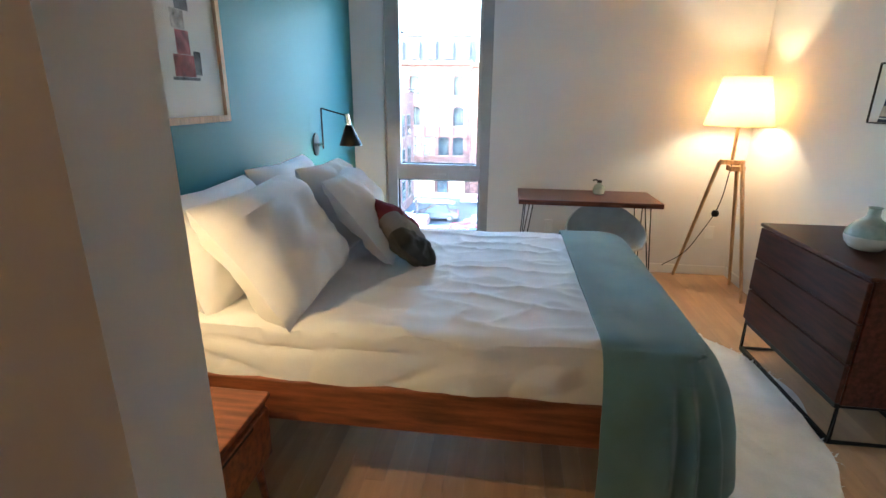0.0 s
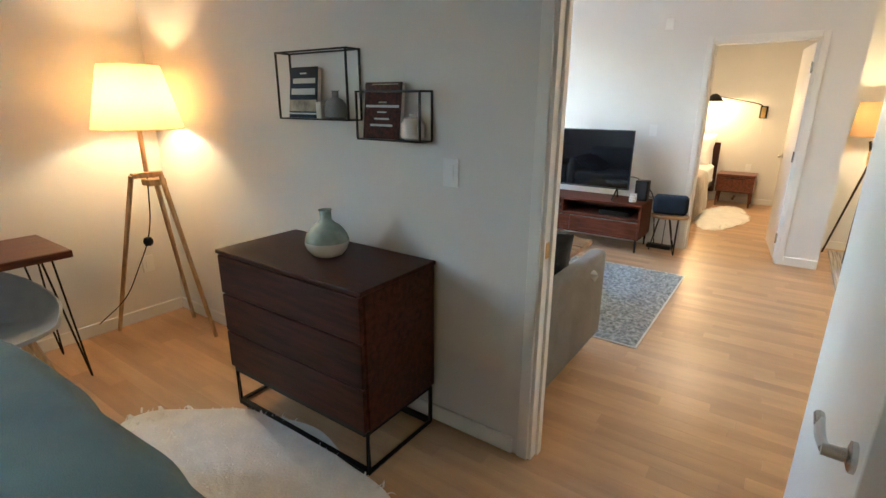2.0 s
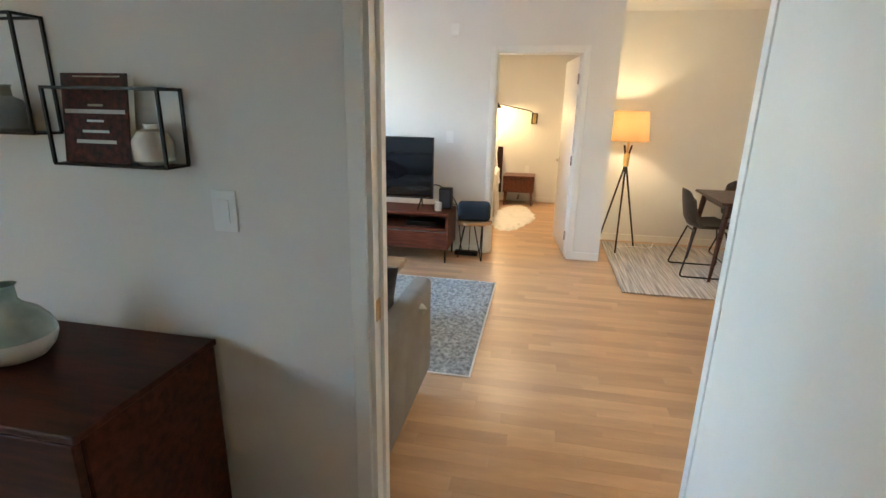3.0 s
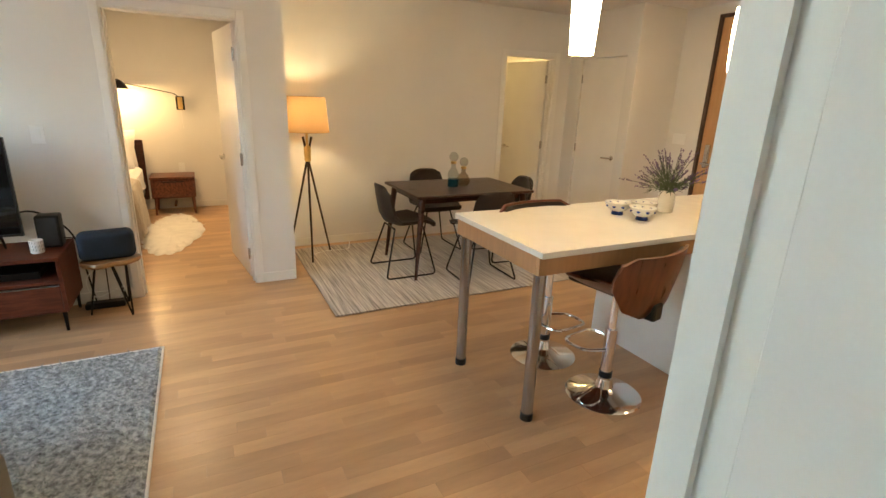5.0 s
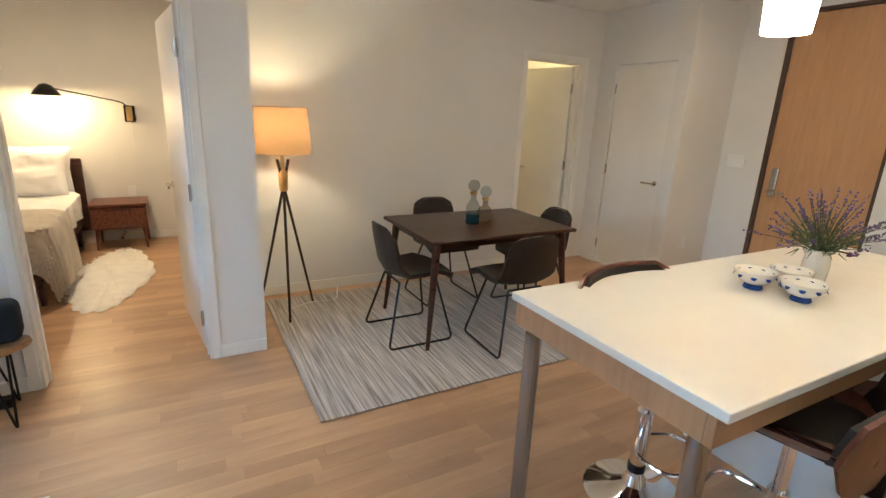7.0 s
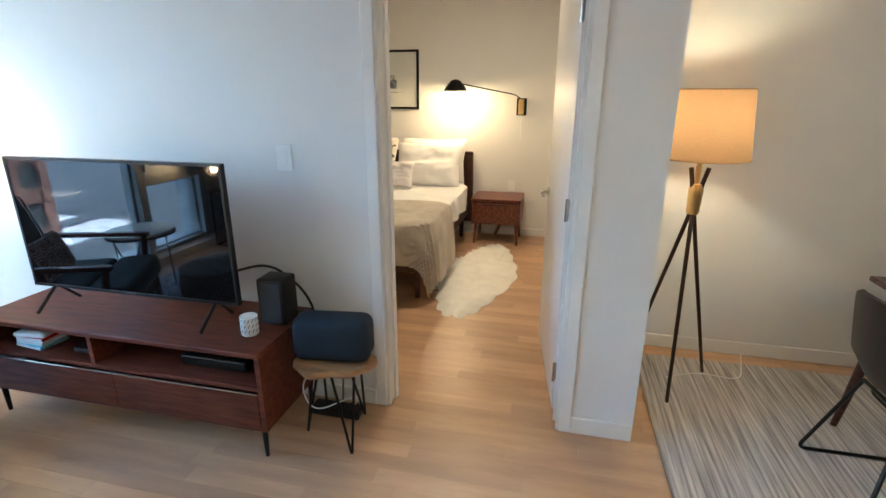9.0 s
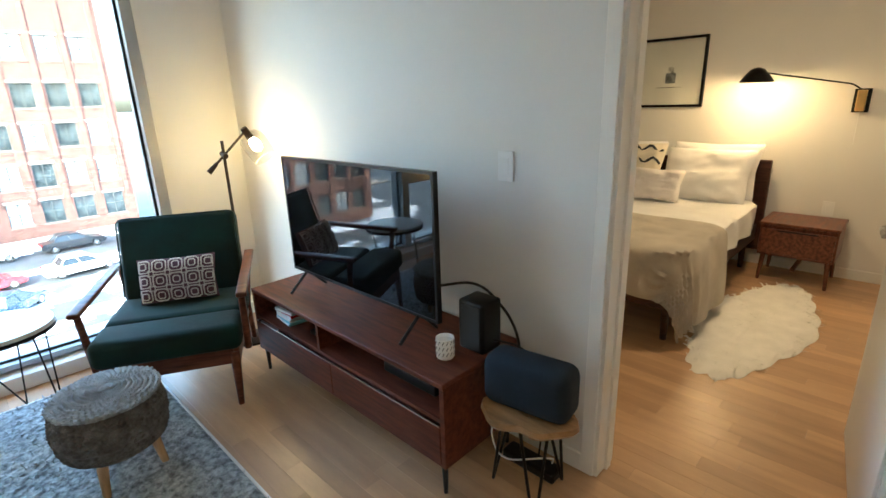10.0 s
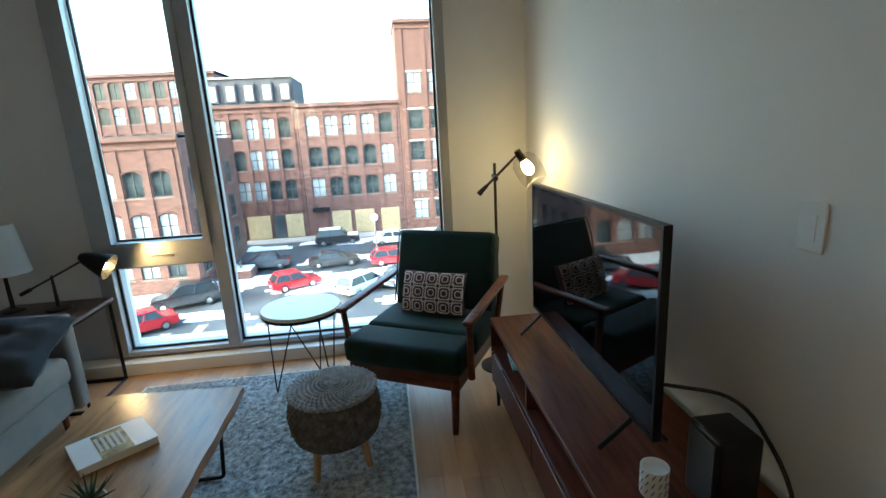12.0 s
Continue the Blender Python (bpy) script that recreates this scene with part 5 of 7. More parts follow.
t = thing("cloth_speaker", (5.60, 1.735, 0.4185), 8, "dark navy cloth-covered speaker on the stool", "speaker")
part("body", box(-0.075, 0.075, -0.165, 0.165, 0, 0.195, 0.045, 5), NAVY, t, smooth=True)
part("end_cap", box(0.0751, 0.079, -0.12, 0.12, 0.04, 0.155, 0.001, 1), BLACKP, t)
solo("power_strip", box(5.72, 5.80, 1.70, 1.95, 0.0, 0.045, 0.01, 2), BLACKP, "black power strip on the floor by the wall", "power strip")
solo("cable", tube(arc([(5.65, 2.25, 0.74), (5.82, 2.15, 0.74), (5.84, 1.96, 0.58), (5.82, 1.92, 0.30), (5.76, 1.88, 0.04)], 0.12, 6), 0.006, 8), BLACKP, "black cable hanging behind the console", "cable", smooth=True)
solo("cable", tube(arc([(5.70, 1.99, 0.56), (5.80, 1.90, 0.52), (5.82, 1.80, 0.35), (5.77, 1.80, 0.04)], 0.1, 6), 0.004, 8), BLACKP, "thin black cable running to the floor", "cable", smooth=True)
# gilt stool by the partition wall
solo("cable", tube(arc([(5.70, 1.72, 0.40), (5.56, 1.90, 0.30), (5.58, 1.86, 0.12), (5.66, 1.66, 0.20), (5.78, 1.74, 0.05)], 0.12, 6), 0.0035, 8), WHITEP, "white cable looping under the stool", "cable", smooth=True)
t = thing("gilt_stool", (2.40, -0.21, 0), 0, "round low stool with a gilt metal top", "stool")
part("top", lathe([(0.19, 0.455), (0.20, 0.46), (0.20, 0.492), (0.19, 0.50), (0.0, 0.50)], 40), BRASS, t, smooth=True)
for k in range(4):
    a = math.radians(45 + 90 * k)
    part("leg", rod((0.15 * math.cos(a), 0.15 * math.sin(a), 0), (0.17 * math.cos(a), 0.17 * math.sin(a), 0.456), 0.009), BRASS, t)
part("ring", tube([(0.155 * math.cos(k * math.tau / 32), 0.155 * math.sin(k * math.tau / 32), 0.12) for k in range(32)], 0.006, 8, closed=True), BRASS, t)

# ---- dining nook ----
STRIPE = material("striped_flatweave", (0.47, 0.42, 0.39), 0.95, vary=0.3, scale=3.0, fine=14, bump=0.2, stretch=(0.7, 24, 1), second=(0.70, 0.65, 0.60))
t = thing("dining_rug", (5.8, -0.75, 0), 0, "flatwoven rug striped in grey, beige and white", "rug")
bm = bmesh.new()
g = [[bm.verts.new((4.95 + 1.75 * i / 20, 0.33 - 2.35 * j / 60, 0.009 + 0.002 * noise.noise(Vector((i, j * 0.7, 3))))) for j in range(61)] for i in range(21)]
for i in range(20):
    for j in range(60):
        bm.faces.new((g[i][j], g[i + 1][j], g[i + 1][j + 1], g[i][j + 1]))
bmesh.ops.recalc_face_normals(bm, faces=bm.faces)
bmesh.ops.solidify(bm, geom=bm.faces[:], thickness=0.006)
part("weave", bm, STRIPE, t, w=True)

t = thing("dining_table", (5.81, -1.08, 0), 0, "dark brown wooden dining table with tapered legs", "table")
part("tabletop", box(5.40, 6.22, -1.68, -0.49, 0.735, 0.76, 0.008, 2), DKWOOD, t, w=True)
part("apron", box(5.50, 6.12, -1.60, -0.57, 0.675, 0.7345), DKWOOD, t, w=True)
for x, sx in ((5.48, -1), (6.14, 1)):
    for y, sy in ((-0.57, 1), (-1.60, -1)):
        part("leg", tube([(x + sx * 0.055, y + sy * 0.07, 0.0125), (x, y, 0.735)], 0.014, 10, r2=0.03), DKWOOD, t, w=True, smooth=True)


def dining_chair():
    """Faces local +y; the back stands at -y."""
    t = thing("dining_chair", (0, 0, 0), 0, "dark brown leather dining chair on black sled legs", "chair", "chairs round the dining table")
    bm = bmesh.new()
    n, rows = 14, []
    prof = [(0.22, 0.445), (0.215, 0.462), (0.12, 0.46), (0.0, 0.45), (-0.10, 0.45), (-0.17, 0.475), (-0.205, 0.54), (-0.225, 0.63), (-0.245, 0.73), (-0.255, 0.80), (-0.252, 0.815)]
    for k, (y, z) in enumerate(prof):
        row = []
        for i in range(n + 1):
            u = 2 * i / n - 1
            half = 0.225 - 0.012 * max(0, k - 5) - (0.02 if k in (0, 10) else 0)
            cup = u * u
            row.append(bm.verts.new((u * half, y + (0.045 * cup if k > 4 else 0.0) - (0.02 * cup if k < 2 else 0), z + (0.03 * cup if 1 < k <= 5 else 0) - (0.03 * cup ** 3 if k > 8 else 0))))
        rows.append(row)
    for a, b in zip(rows, rows[1:]):
        for i in range(n):
            bm.faces.new((a[i], a[i + 1], b[i + 1], b[i]))
    bmesh.ops.recalc_face_normals(bm, faces=bm.faces)
    bmesh.ops.solidify(bm, geom=bm.faces[:], thickness=0.028)
    part("seat_shell", bm, LEATHER, t, smooth=True)
    for s in (-1, 1):
        part("sled_leg", tube(arc([(s * 0.13, 0.14, 0.43), (s * 0.235, 0.23, 0.009), (s * 0.235, -0.24, 0.009), (s * 0.13, -0.13, 0.43)], 0.04, 5), 0.008, 8), BLACK, t, smooth=True)
    part("crossbar", rod((-0.13, 0.14, 0.428), (0.13, 0.14, 0.428), 0.008), BLACK, t)
    part("crossbar", rod((-0.13, -0.13, 0.428), (0.13, -0.13, 0.428), 0.008), BLACK, t)
    return t


c0 = dining_chair()
c0.matrix_basis = pose(5.74, -0.50, 0.0125, 0, 0, 180)
for m in (pose(5.34, -1.10, 0.0125, 0, 0, -92), pose(6.30, -1.06, 0.0125, 0, 0, 90), pose(5.80, -1.62, 0.0125, 0, 0, -4)):
    copy_thing(c0, m)
# glass decanters
for x, y, k, tint, low, h in ((5.79, -1.02, 1.0, SMOKEGL, BLUEGL, 0.0), (5.83, -1.15, 0.85, AMBERGL, SMOKEGL, 0.0)):
    t = thing("decanter", (x, y, 0.76), 0, "round-stoppered glass decanter with a brass collar", "bottle", "decanters on the dining table")
    if k == 1.0:
        part("bottle", lathe([(0.05, 0.075), (0.05, 0.13), (0.03, 0.165), (0.02, 0.18), (0.02, 0.215)], 28), tint, t, smooth=True)
        part("bottle_base", lathe([(0.046, 0), (0.05, 0.004), (0.05, 0.074)], 28), low, t, "deep blue glass base", smooth=True)
    else:
        part("bottle", lathe([(0.045, 0), (0.064, 0.03), (0.066, 0.055), (0.045, 0.10), (0.02, 0.125), (0.02, 0.16)], 28), tint, t, smooth=True)
    z = 0.215 if k == 1.0 else 0.16
    part("collar", lathe([(0.024, z), (0.027, z + 0.004), (0.027, z + 0.018), (0.022, z + 0.022)], 24), BRASS, t, smooth=True)
    part("stopper", lathe([(0.016, z + 0.022)] + [(0.042 * math.sin(a * math.pi / 12) + 0.001, z + 0.064 - 0.042 * math.cos(a * math.pi / 12)) for a in range(1, 13)], 24), SMOKEGL, t, "clear glass ball stopper", smooth=True)

# tripod lamp with a tan shade
t = thing("floor_lamp", (6.45, 0.19, 0), 0, "dark tripod floor lamp with a lit tan linen shade", "floor lamp")
for a in (170, 297, 55):
    c, s = math.cos(math.radians(a)), math.sin(math.radians(a))
    part("leg", tube([(0.245 * c, 0.235 * s, 0.012), (-0.045 * c, -0.045 * s, 1.17)], 0.009, 8, r2=0.011), BRONZE, t)
part("collar", lathe([(0.024, 0.94), (0.03, 0.95), (0.034, 1.06), (0.03, 1.09)], 20), BRASS, t, "brass collar", smooth=True)
part("socket", rod((0, 0, 1.06), (0, 0, 1.34), 0.012), BRASS, t)
drum_shade(t, 1.215, 1.525, 0.208, 0.18, SHADE_T, "warm lit tan linen drum shade")
part("light_bulb", lathe([(0.012, 1.34), (0.028, 1.38), (0.0, 1.40)], 16), HOTBULB, t, smooth=True).visible_shadow = False
solo("cable", tube(arc([(6.45, 0.19, 0.016), (6.55, 0.0, 0.014), (6.50, -0.2, 0.014), (6.83, -0.3, 0.014)], 0.15, 6), 0.004, 8), WHITEP, "pale lamp cord lying on the floor", "cable", smooth=True)

# ---- kitchen ----
t = thing("kitchen_island", (3.73, -1.27, 0), 0, "kitchen island of pale veneer on steel tube legs", "kitchen island")
part("apron", box(3.36, 3.385, -1.31, -0.20, 0.80, 0.888, 0.002, 1), MAPLE, t, w=True)
part("apron", box(3.386, 4.114, -0.25, -0.20, 0.80, 0.888, 0.002, 1), MAPLE, t, w=True)
part("apron", box(4.115, 4.14, -1.31, -0.20, 0.80, 0.888, 0.002, 1), MAPLE, t, w=True)
for x, ly in ((3.425, -0.262), (4.04, -0.21)):
    lg = part("leg", rod((x, ly, 0.04), (x, ly, 0.80), 0.03, seg=24), LEGSTEEL, t, "polished steel tube leg", w=True, smooth=True)
    part("rubber_foot", rod((x, ly, 0.0), (x, ly, 0.04), 0.033, seg=24), BLACKP, lg, w=True)
part("end_panel", box(3.37, 4.10, -1.33, -1.311, 0.0, 0.888), ISLANDG, t, "pale grey end panel", w=True)
part("carcass", box(3.392, 4.09, -2.29, -1.331, 0.10, 0.888), MAPLE, t, w=True)
part("toe_kick", box(3.45, 4.05, -2.28, -1.34, 0.0, 0.10), BLACKP, t, w=True)
for a, b in ((-1.80, -1.338), (-2.285, -1.805)):
    d = part("drawer", box(3.372, 3.391, a, b, 0.735, 0.882, 0.002, 1), MAPLE, t, w=True)
    d = part("cabinet_door", box(3.372, 3.391, a, b, 0.105, 0.729, 0.002, 1), MAPLE, t, w=True)
    m = -1.80 if a > -1.9 else -1.815
    part("edge_pull", box(3.362, 3.3715, a + 0.01 if m == -1.80 else b - 0.09, a + 0.08 if m == -1.80 else b - 0.01, 0.722, 0.729), STEEL, d, w=True)
solo("island_worktop", box(3.33, 4.16, -2.34, -0.19, 0.89, 0.92, 0.004, 2), QUARTZ, "smooth white quartz worktop of the island", "worktop")


def bar_stool(at, rz, lift=0.0):
    """Faces local +y, its bent back at -y."""
    t = thing("bar_stool", at, rz, "chrome bar stool with a bent walnut ply and leather seat", "bar stool", "stools at the island")
    part("base", lathe([(0.20, 0), (0.205, 0.006), (0.19, 0.014), (0.10, 0.028), (0.05, 0.055), (0.036, 0.10)], 40), CHROME, t, smooth=True)
    part("column", rod((0, 0, 0.09), (0, 0, 0.40), 0.032, seg=20), CHROME, t, smooth=True)
    part("collar", rod((0, 0, 0.115), (0, 0, 0.15), 0.036, seg=20), BLACKP, t)
    part("gas_lift", rod((0, 0, 0.25), (0, 0, 0.66), 0.02, seg=16), CHROME, t, smooth=True)
    part("footrest", tube(arc([(0.02, 0.0, 0.28), (0.13, 0.06, 0.28), (0.13, 0.22, 0.28), (-0.13, 0.22, 0.28), (-0.13, 0.06, 0.28), (-0.02, 0.0, 0.28)], 0.08, 6), 0.009, 8), CHROME, t, smooth=True)
    part("lift_lever", rod((0, 0, 0.64), (0.16, 0.06, 0.60), 0.005), CHROME, t)

    def bent(prof, half, thick):
        bm = bmesh.new()
        rows = []
        n = 16
        for k, (y, z, hw, cup) in enumerate(prof):
            rows.append([bm.verts.new(((2 * i / n - 1) * hw, y + cup * (2 * i / n - 1) ** 2 * (z > 0.56 and y < -0.15), z + 0.5 * cup * (2 * i / n - 1) ** 2 * (z < 0.72))) for i in range(n + 1)])
        for a, b in zip(rows, rows[1:]):
            for i in range(n):
                bm.faces.new((a[i], a[i + 1], b[i + 1], b[i]))
        bmesh.ops.recalc_face_normals(bm, faces=bm.faces)
        bmesh.ops.solidify(bm, geom=bm.faces[:], thickness=thick)
        return bm
    part("seat_pad", box(-0.175, 0.175, -0.15, 0.20, 0.665, 0.712, 0.022, 4), BLEATHER, t, smooth=True)
    part("seat_ply", bent([(0.235, 0.69, 0.14, 0.02), (0.19, 0.655, 0.195, 0.13), (0.08, 0.635, 0.225, 0.20), (-0.06, 0.63, 0.235, 0.22), (-0.17, 0.65, 0.22, 0.18), (-0.205, 0.70, 0.19, 0.09)], 0.2, 0.013), PLY, t, smooth=True)
    part("back_ply", bent([(-0.19, 0.56, 0.10, 0.02), (-0.215, 0.60, 0.22, 0.05), (-0.235, 0.70, 0.30, 0.085), (-0.25, 0.80, 0.315, 0.09), (-0.262, 0.87, 0.29, 0.08), (-0.265, 0.905, 0.23, 0.05)], 0.28, 0.014), PLY, t, "curved walnut ply back", smooth=True)
    part("back_pad", bent([(-0.17, 0.68, 0.20, 0.07), (-0.205, 0.76, 0.28, 0.08), (-0.222, 0.85, 0.27, 0.075), (-0.232, 0.895, 0.21, 0.045)], 0.26, 0.03), BLEATHER, t, smooth=True)
    part("bracket", box(-0.04, 0.04, -0.235, -0.17, 0.55, 0.64, 0.012, 2), BLACK, t)
    for ob in t.children:
        if ob.name.split(".")[0] in ("lift_lever", "seat_pad", "seat_ply", "back_ply", "back_pad", "bracket", "gas_lift"):
            ob.location.z = lift
    return t


bar_stool((3.438, -0.79, 0), -78, -0.015)
bar_stool((3.935, -0.75, 0), 95, 0.05)
# on the island: a jug of lavender and three bowls
t = thing("flower_vase", (3.79, -1.48, 0.92), 0, "white jug holding a bunch of purple lavender", "vase")
part("jug", lathe([(0.04, 0), (0.045, 0.006), (0.05, 0.07), (0.042, 0.12), (0.046, 0.135), (0.042, 0.135), (0.038, 0.12)], 28), CREAMC, t, smooth=True)
STEM = material("dusty_green_stem", (0.09, 0.12, 0.06), 0.8, vary=0.3, fine=60)
LAV = material("lavender_bloom", (0.17, 0.12, 0.24), 0.9, vary=0.4, fine=80)
rng = random.Random(4)
for k in range(64):
    a, e = rng.random() * math.tau, rng.uniform(0.15, 1.45)
    d = Vector((math.cos(a) * math.cos(e), math.sin(a) * math.cos(e), math.sin(e)))
    ln = rng.uniform(0.15, 0.24)
    p = Vector((0, 0, 0.125)) + Vector((d.x, d.y, 0)) * 0.02
    q = p + d * ln
    st = part("stem", tube([p, (p + q) / 2 + Vector((0, 0, 0.012)), q], 0.0018, 4), STEM, t)
    bm = bmesh.new()
    for i in range(9):
        c = q + d * (0.008 * i - 0.03)
        o = Vector((rng.uniform(-1, 1), rng.uniform(-1, 1), rng.uniform(-1, 1))) * 0.005
        bmesh.ops.create_icosphere(bm, subdivisions=1, radius=rng.uniform(0.003, 0.006), matrix=Matrix.Translation(c + o))
    part("bloom", bm, LAV, st)
    bm = bmesh.new()
    for i in range(4):
        f = rng.uniform(0.1, 0.6)
        c = p + (q - p) * f
        o = d.orthogonal().normalized()
        o.rotate(Matrix.Rotation(rng.random() * math.tau, 3, d))
        tip = c + (o + d * 0.8) * rng.uniform(0.02, 0.045)
        tube([c, (c + tip) / 2, tip], 0.003, 4, bm=bm, r2=0.0005)
    part("leaves", bm, STEM, st)
BLUEC = material("cobalt_glaze", (0.02, 0.06, 0.30), 0.15, vary=0.4, scale=20, bump=0, coat=0.4)
for x, y in ((3.67, -1.15), (3.83, -1.12), (3.78, -1.28)):
    t = thing("bowl", (x, y, 0.92), 20 * x, "small footed porcelain bowl with blue painted flowers", "bowl", "bowls on the island")
    part("bowl_body", lathe([(0.028, 0.02), (0.05, 0.03), (0.068, 0.05), (0.078, 0.075), (0.075, 0.075), (0.064, 0.052), (0.03, 0.03)], 36), CREAMC, t, smooth=True)
    part("foot_ring", lathe([(0.034, 0), (0.036, 0.004), (0.03, 0.021)], 28), BLUEC, t, "cobalt blue foot", smooth=True)
    for k in range(9):
        a = k * math.tau / 9
        r = 0.0715
        ob = part("painted_flower", lathe([(0.0, -0.002), (0.011, 0.0), (0.0, 0.002)], 8, (0, 0, 0)), BLUEC, t)
        ob.matrix_basis = pose(r * math.cos(a), r * math.sin(a), 0.057, 0, 60, math.degrees(a))


def pendant(x, y):
    t = thing("pendant_lamp", (x, y, 1.755), 0, "slim lit opal glass pendant lamp", "pendant lamp", "pendants over the island")
    bm = bmesh.new()
    rings = [[bm.verts.new((r * math.cos(k * math.tau / 32), r * math.sin(k * math.tau / 32), z)) for k in range(32)] for r, z in ((0.052, 0), (0.058, 0.10), (0.062, 0.22), (0.058, 0.33), (0.03, 0.34))]
    for a, b in zip(rings, rings[1:]):
        for k in range(32):
            bm.faces.new((a[k], a[(k + 1) % 32], b[(k + 1) % 32], b[k]))
    part("glass_shade", bm, PENDANT, t, smooth=True)
    part("cap", rod((0, 0, 0.335), (0, 0, 0.38), 0.03, seg=20), STEEL, t)
    part("cord", rod((0, 0, 0.38), (0, 0, 0.805), 0.003, seg=6), BLACK, t)
    part("ceiling_rose", rod((0, 0, 0.80), (0, 0, 0.815), 0.05, seg=24), STEEL, t)


pendant(3.54, -0.46), pendant(3.63, -1.675)


# wall run: base units, range, worktop, upper units
def base_unit(x0, x1, doors=1):
    t = thing("base_cabinet", ((x0 + x1) / 2, -3.7, 0), 0, "pale veneer base cabinet with a drawer over a door", "cabinet", "kitchen base cabinets")
    part("carcass", box(x0, x1, -4.045, -3.43, 0.10, 0.888), MAPLE, t, w=True)
    part("toe_kick", box(x0, x1, -4.0, -3.48, 0, 0.10), DKWOOD, t, w=True)
    part("drawer", box(x0 + 0.002, x1 - 0.002, -3.429, -3.41, 0.735, 0.882, 0.002, 1), MAPLE, t, w=True)
    part("cabinet_door", box(x0 + 0.002, x1 - 0.002, -3.429, -3.41, 0.105, 0.729, 0.002, 1), MAPLE, t, w=True)
    return t


base_unit(3.59, 4.15), base_unit(2.12, 2.80)
solo("kitchen_worktop", box(3.585, 4.17, -4.047, -3.385, 0.89, 0.92, 0.004, 2), QUARTZ, "white quartz worktop beside the range", "worktop")
solo("kitchen_worktop", box(2.105, 2.805, -4.047, -3.385, 0.89, 0.92, 0.004, 2), QUARTZ, "white quartz worktop at the wall end", "worktop")
solo("backsplash", box(2.11, 4.17, -4.0475, -4.04, 0.921, 1.395), TILE, "smooth pale backsplash behind the counter", "backsplash", "structure")
for x0, x1, z0, z1 in ((3.605, 4.17, 1.395, 2.45), (2.84, 3.60, 1.83, 2.45), (2.11, 2.835, 1.395, 2.45)):
    t = thing("wall_cabinet", ((x0 + x1) / 2, -3.9, z0), 0, "pale veneer wall cabinet with a flat door", "cabinet", "kitchen wall cabinets")
    part("carcass", box(x0, x1, -4.045, -3.74, z0, z1), MAPLE, t, w=True)
    part("cabinet_door", box(x0 + 0.002, x1 - 0.002, -3.739, -3.72, z0 + 0.002, z1 - 0.002, 0.002, 1), MAPLE, t, w=True)
    if x0 > 3.604:
        part("end_panel", box(4.172, 4.195, -4.045, -3.70, 1.395, H - 0.002), MAPLE, t, w=True)
solo("soffit", box(2.11, 4.171, -4.045, -3.73, 2.452, H - 0.002), PAINT, "white boxed soffit over the cabinets", "soffit", "structure")
t = thing("range_cooker", (3.2, -3.7, 0), 0, "stainless steel range with a black oven window", "stove")
part("body", box(2.815, 3.575, -4.04, -3.42, 0.03, 0.90), STEEL, t, w=True)
part("cooktop", box(2.81, 3.58, -4.04, -3.36, 0.90, 0.93, 0.006, 2), OVENGL, t, "black glass cooktop", w=True)
part("control_panel", box(2.812, 3.578, -3.42, -3.37, 0.81, 0.899, 0.01, 2), OVENGL, t, w=True)
for k in range(5):
    b = lathe([(0.022, 0), (0.024, 0.006), (0.02, 0.03), (0.0, 0.031)], 20)
    b.transform(pose(2.92 + 0.14 * k, -3.368, 0.855, -90, 0, 0))
    part("knob", b, STEEL, t, w=True, smooth=True)
d = part("oven_door", box(2.818, 3.572, -3.419, -3.385, 0.29, 0.80, 0.008, 2), STEEL, t, w=True)
part("oven_window", box(2.92, 3.47, -3.384, -3.381, 0.40, 0.68, 0.001, 1), OVENGL, d, w=True)
part("door_handle", rod((2.86, -3.345, 0.755), (3.53, -3.345, 0.755), 0.012, bm=rod((2.9, -3.385, 0.755), (2.9, -3.345, 0.755), 0.008, bm=rod((3.49, -3.385, 0.755), (3.49, -3.345, 0.755), 0.008))), STEEL, d, w=True)
part("badge", rod((3.195, -3.3845, 0.345), (3.195, -3.383, 0.345), 0.02, seg=20), CHROME, d, w=True)
part("drawer", box(2.818, 3.572, -3.419, -3.388, 0.05, 0.275, 0.008, 2), STEEL, t, w=True)
for x in (3.0, 3.39):
    for y in (-3.85, -3.55):
        part("burner_grate", box(x - 0.13, x + 0.13, y - 0.1, y + 0.1, 0.9305, 0.942, 0.004, 1), BLACK, t, w=True)
t = thing("microwave", (3.2, -3.85, 1.40), 0, "stainless over-range microwave with a black window", "microwave")
part("body", box(2.842, 3.598, -4.045, -3.69, 1.40, 1.825, 0.004, 1), STEEL, t, w=True)
part("door_window", box(3.02, 3.52, -3.689, -3.685, 1.47, 1.76, 0.001, 1), OVENGL, t, w=True)
part("door_handle", rod((2.985, -3.65, 1.46), (2.985, -3.65, 1.77), 0.01, bm=rod((2.985, -3.69, 1.48), (2.985, -3.65, 1.48), 0.007, bm=rod((2.985, -3.69, 1.75), (2.985, -3.65, 1.75), 0.007))), STEEL, t, w=True)
t = thing("knife_block", (4.02, -3.86, 0.92), 0, "slanted wooden knife block full of black-handled knives", "knife block")
bm = box(-0.05, 0.05, -0.08, 0.08, 0, 0.21, 0.005, 2)
for v in bm.verts:
    if v.co.z > 0.1:
        v.co.y -= 0.03
        v.co.z += 0.05 * (-v.co.y - 0.03) / 0.08
part("block", bm, PALEWOOD, t)
for k in range(6):
    x, y = -0.03 + 0.03 * (k % 3), -0.07 + 0.05 * (k // 3)
    part("knife_handle", box(x - 0.008, x + 0.008, y - 0.012, y + 0.012, 0.20, 0.31 - 0.02 * (k % 2), 0.005, 2), BLACKP, t)
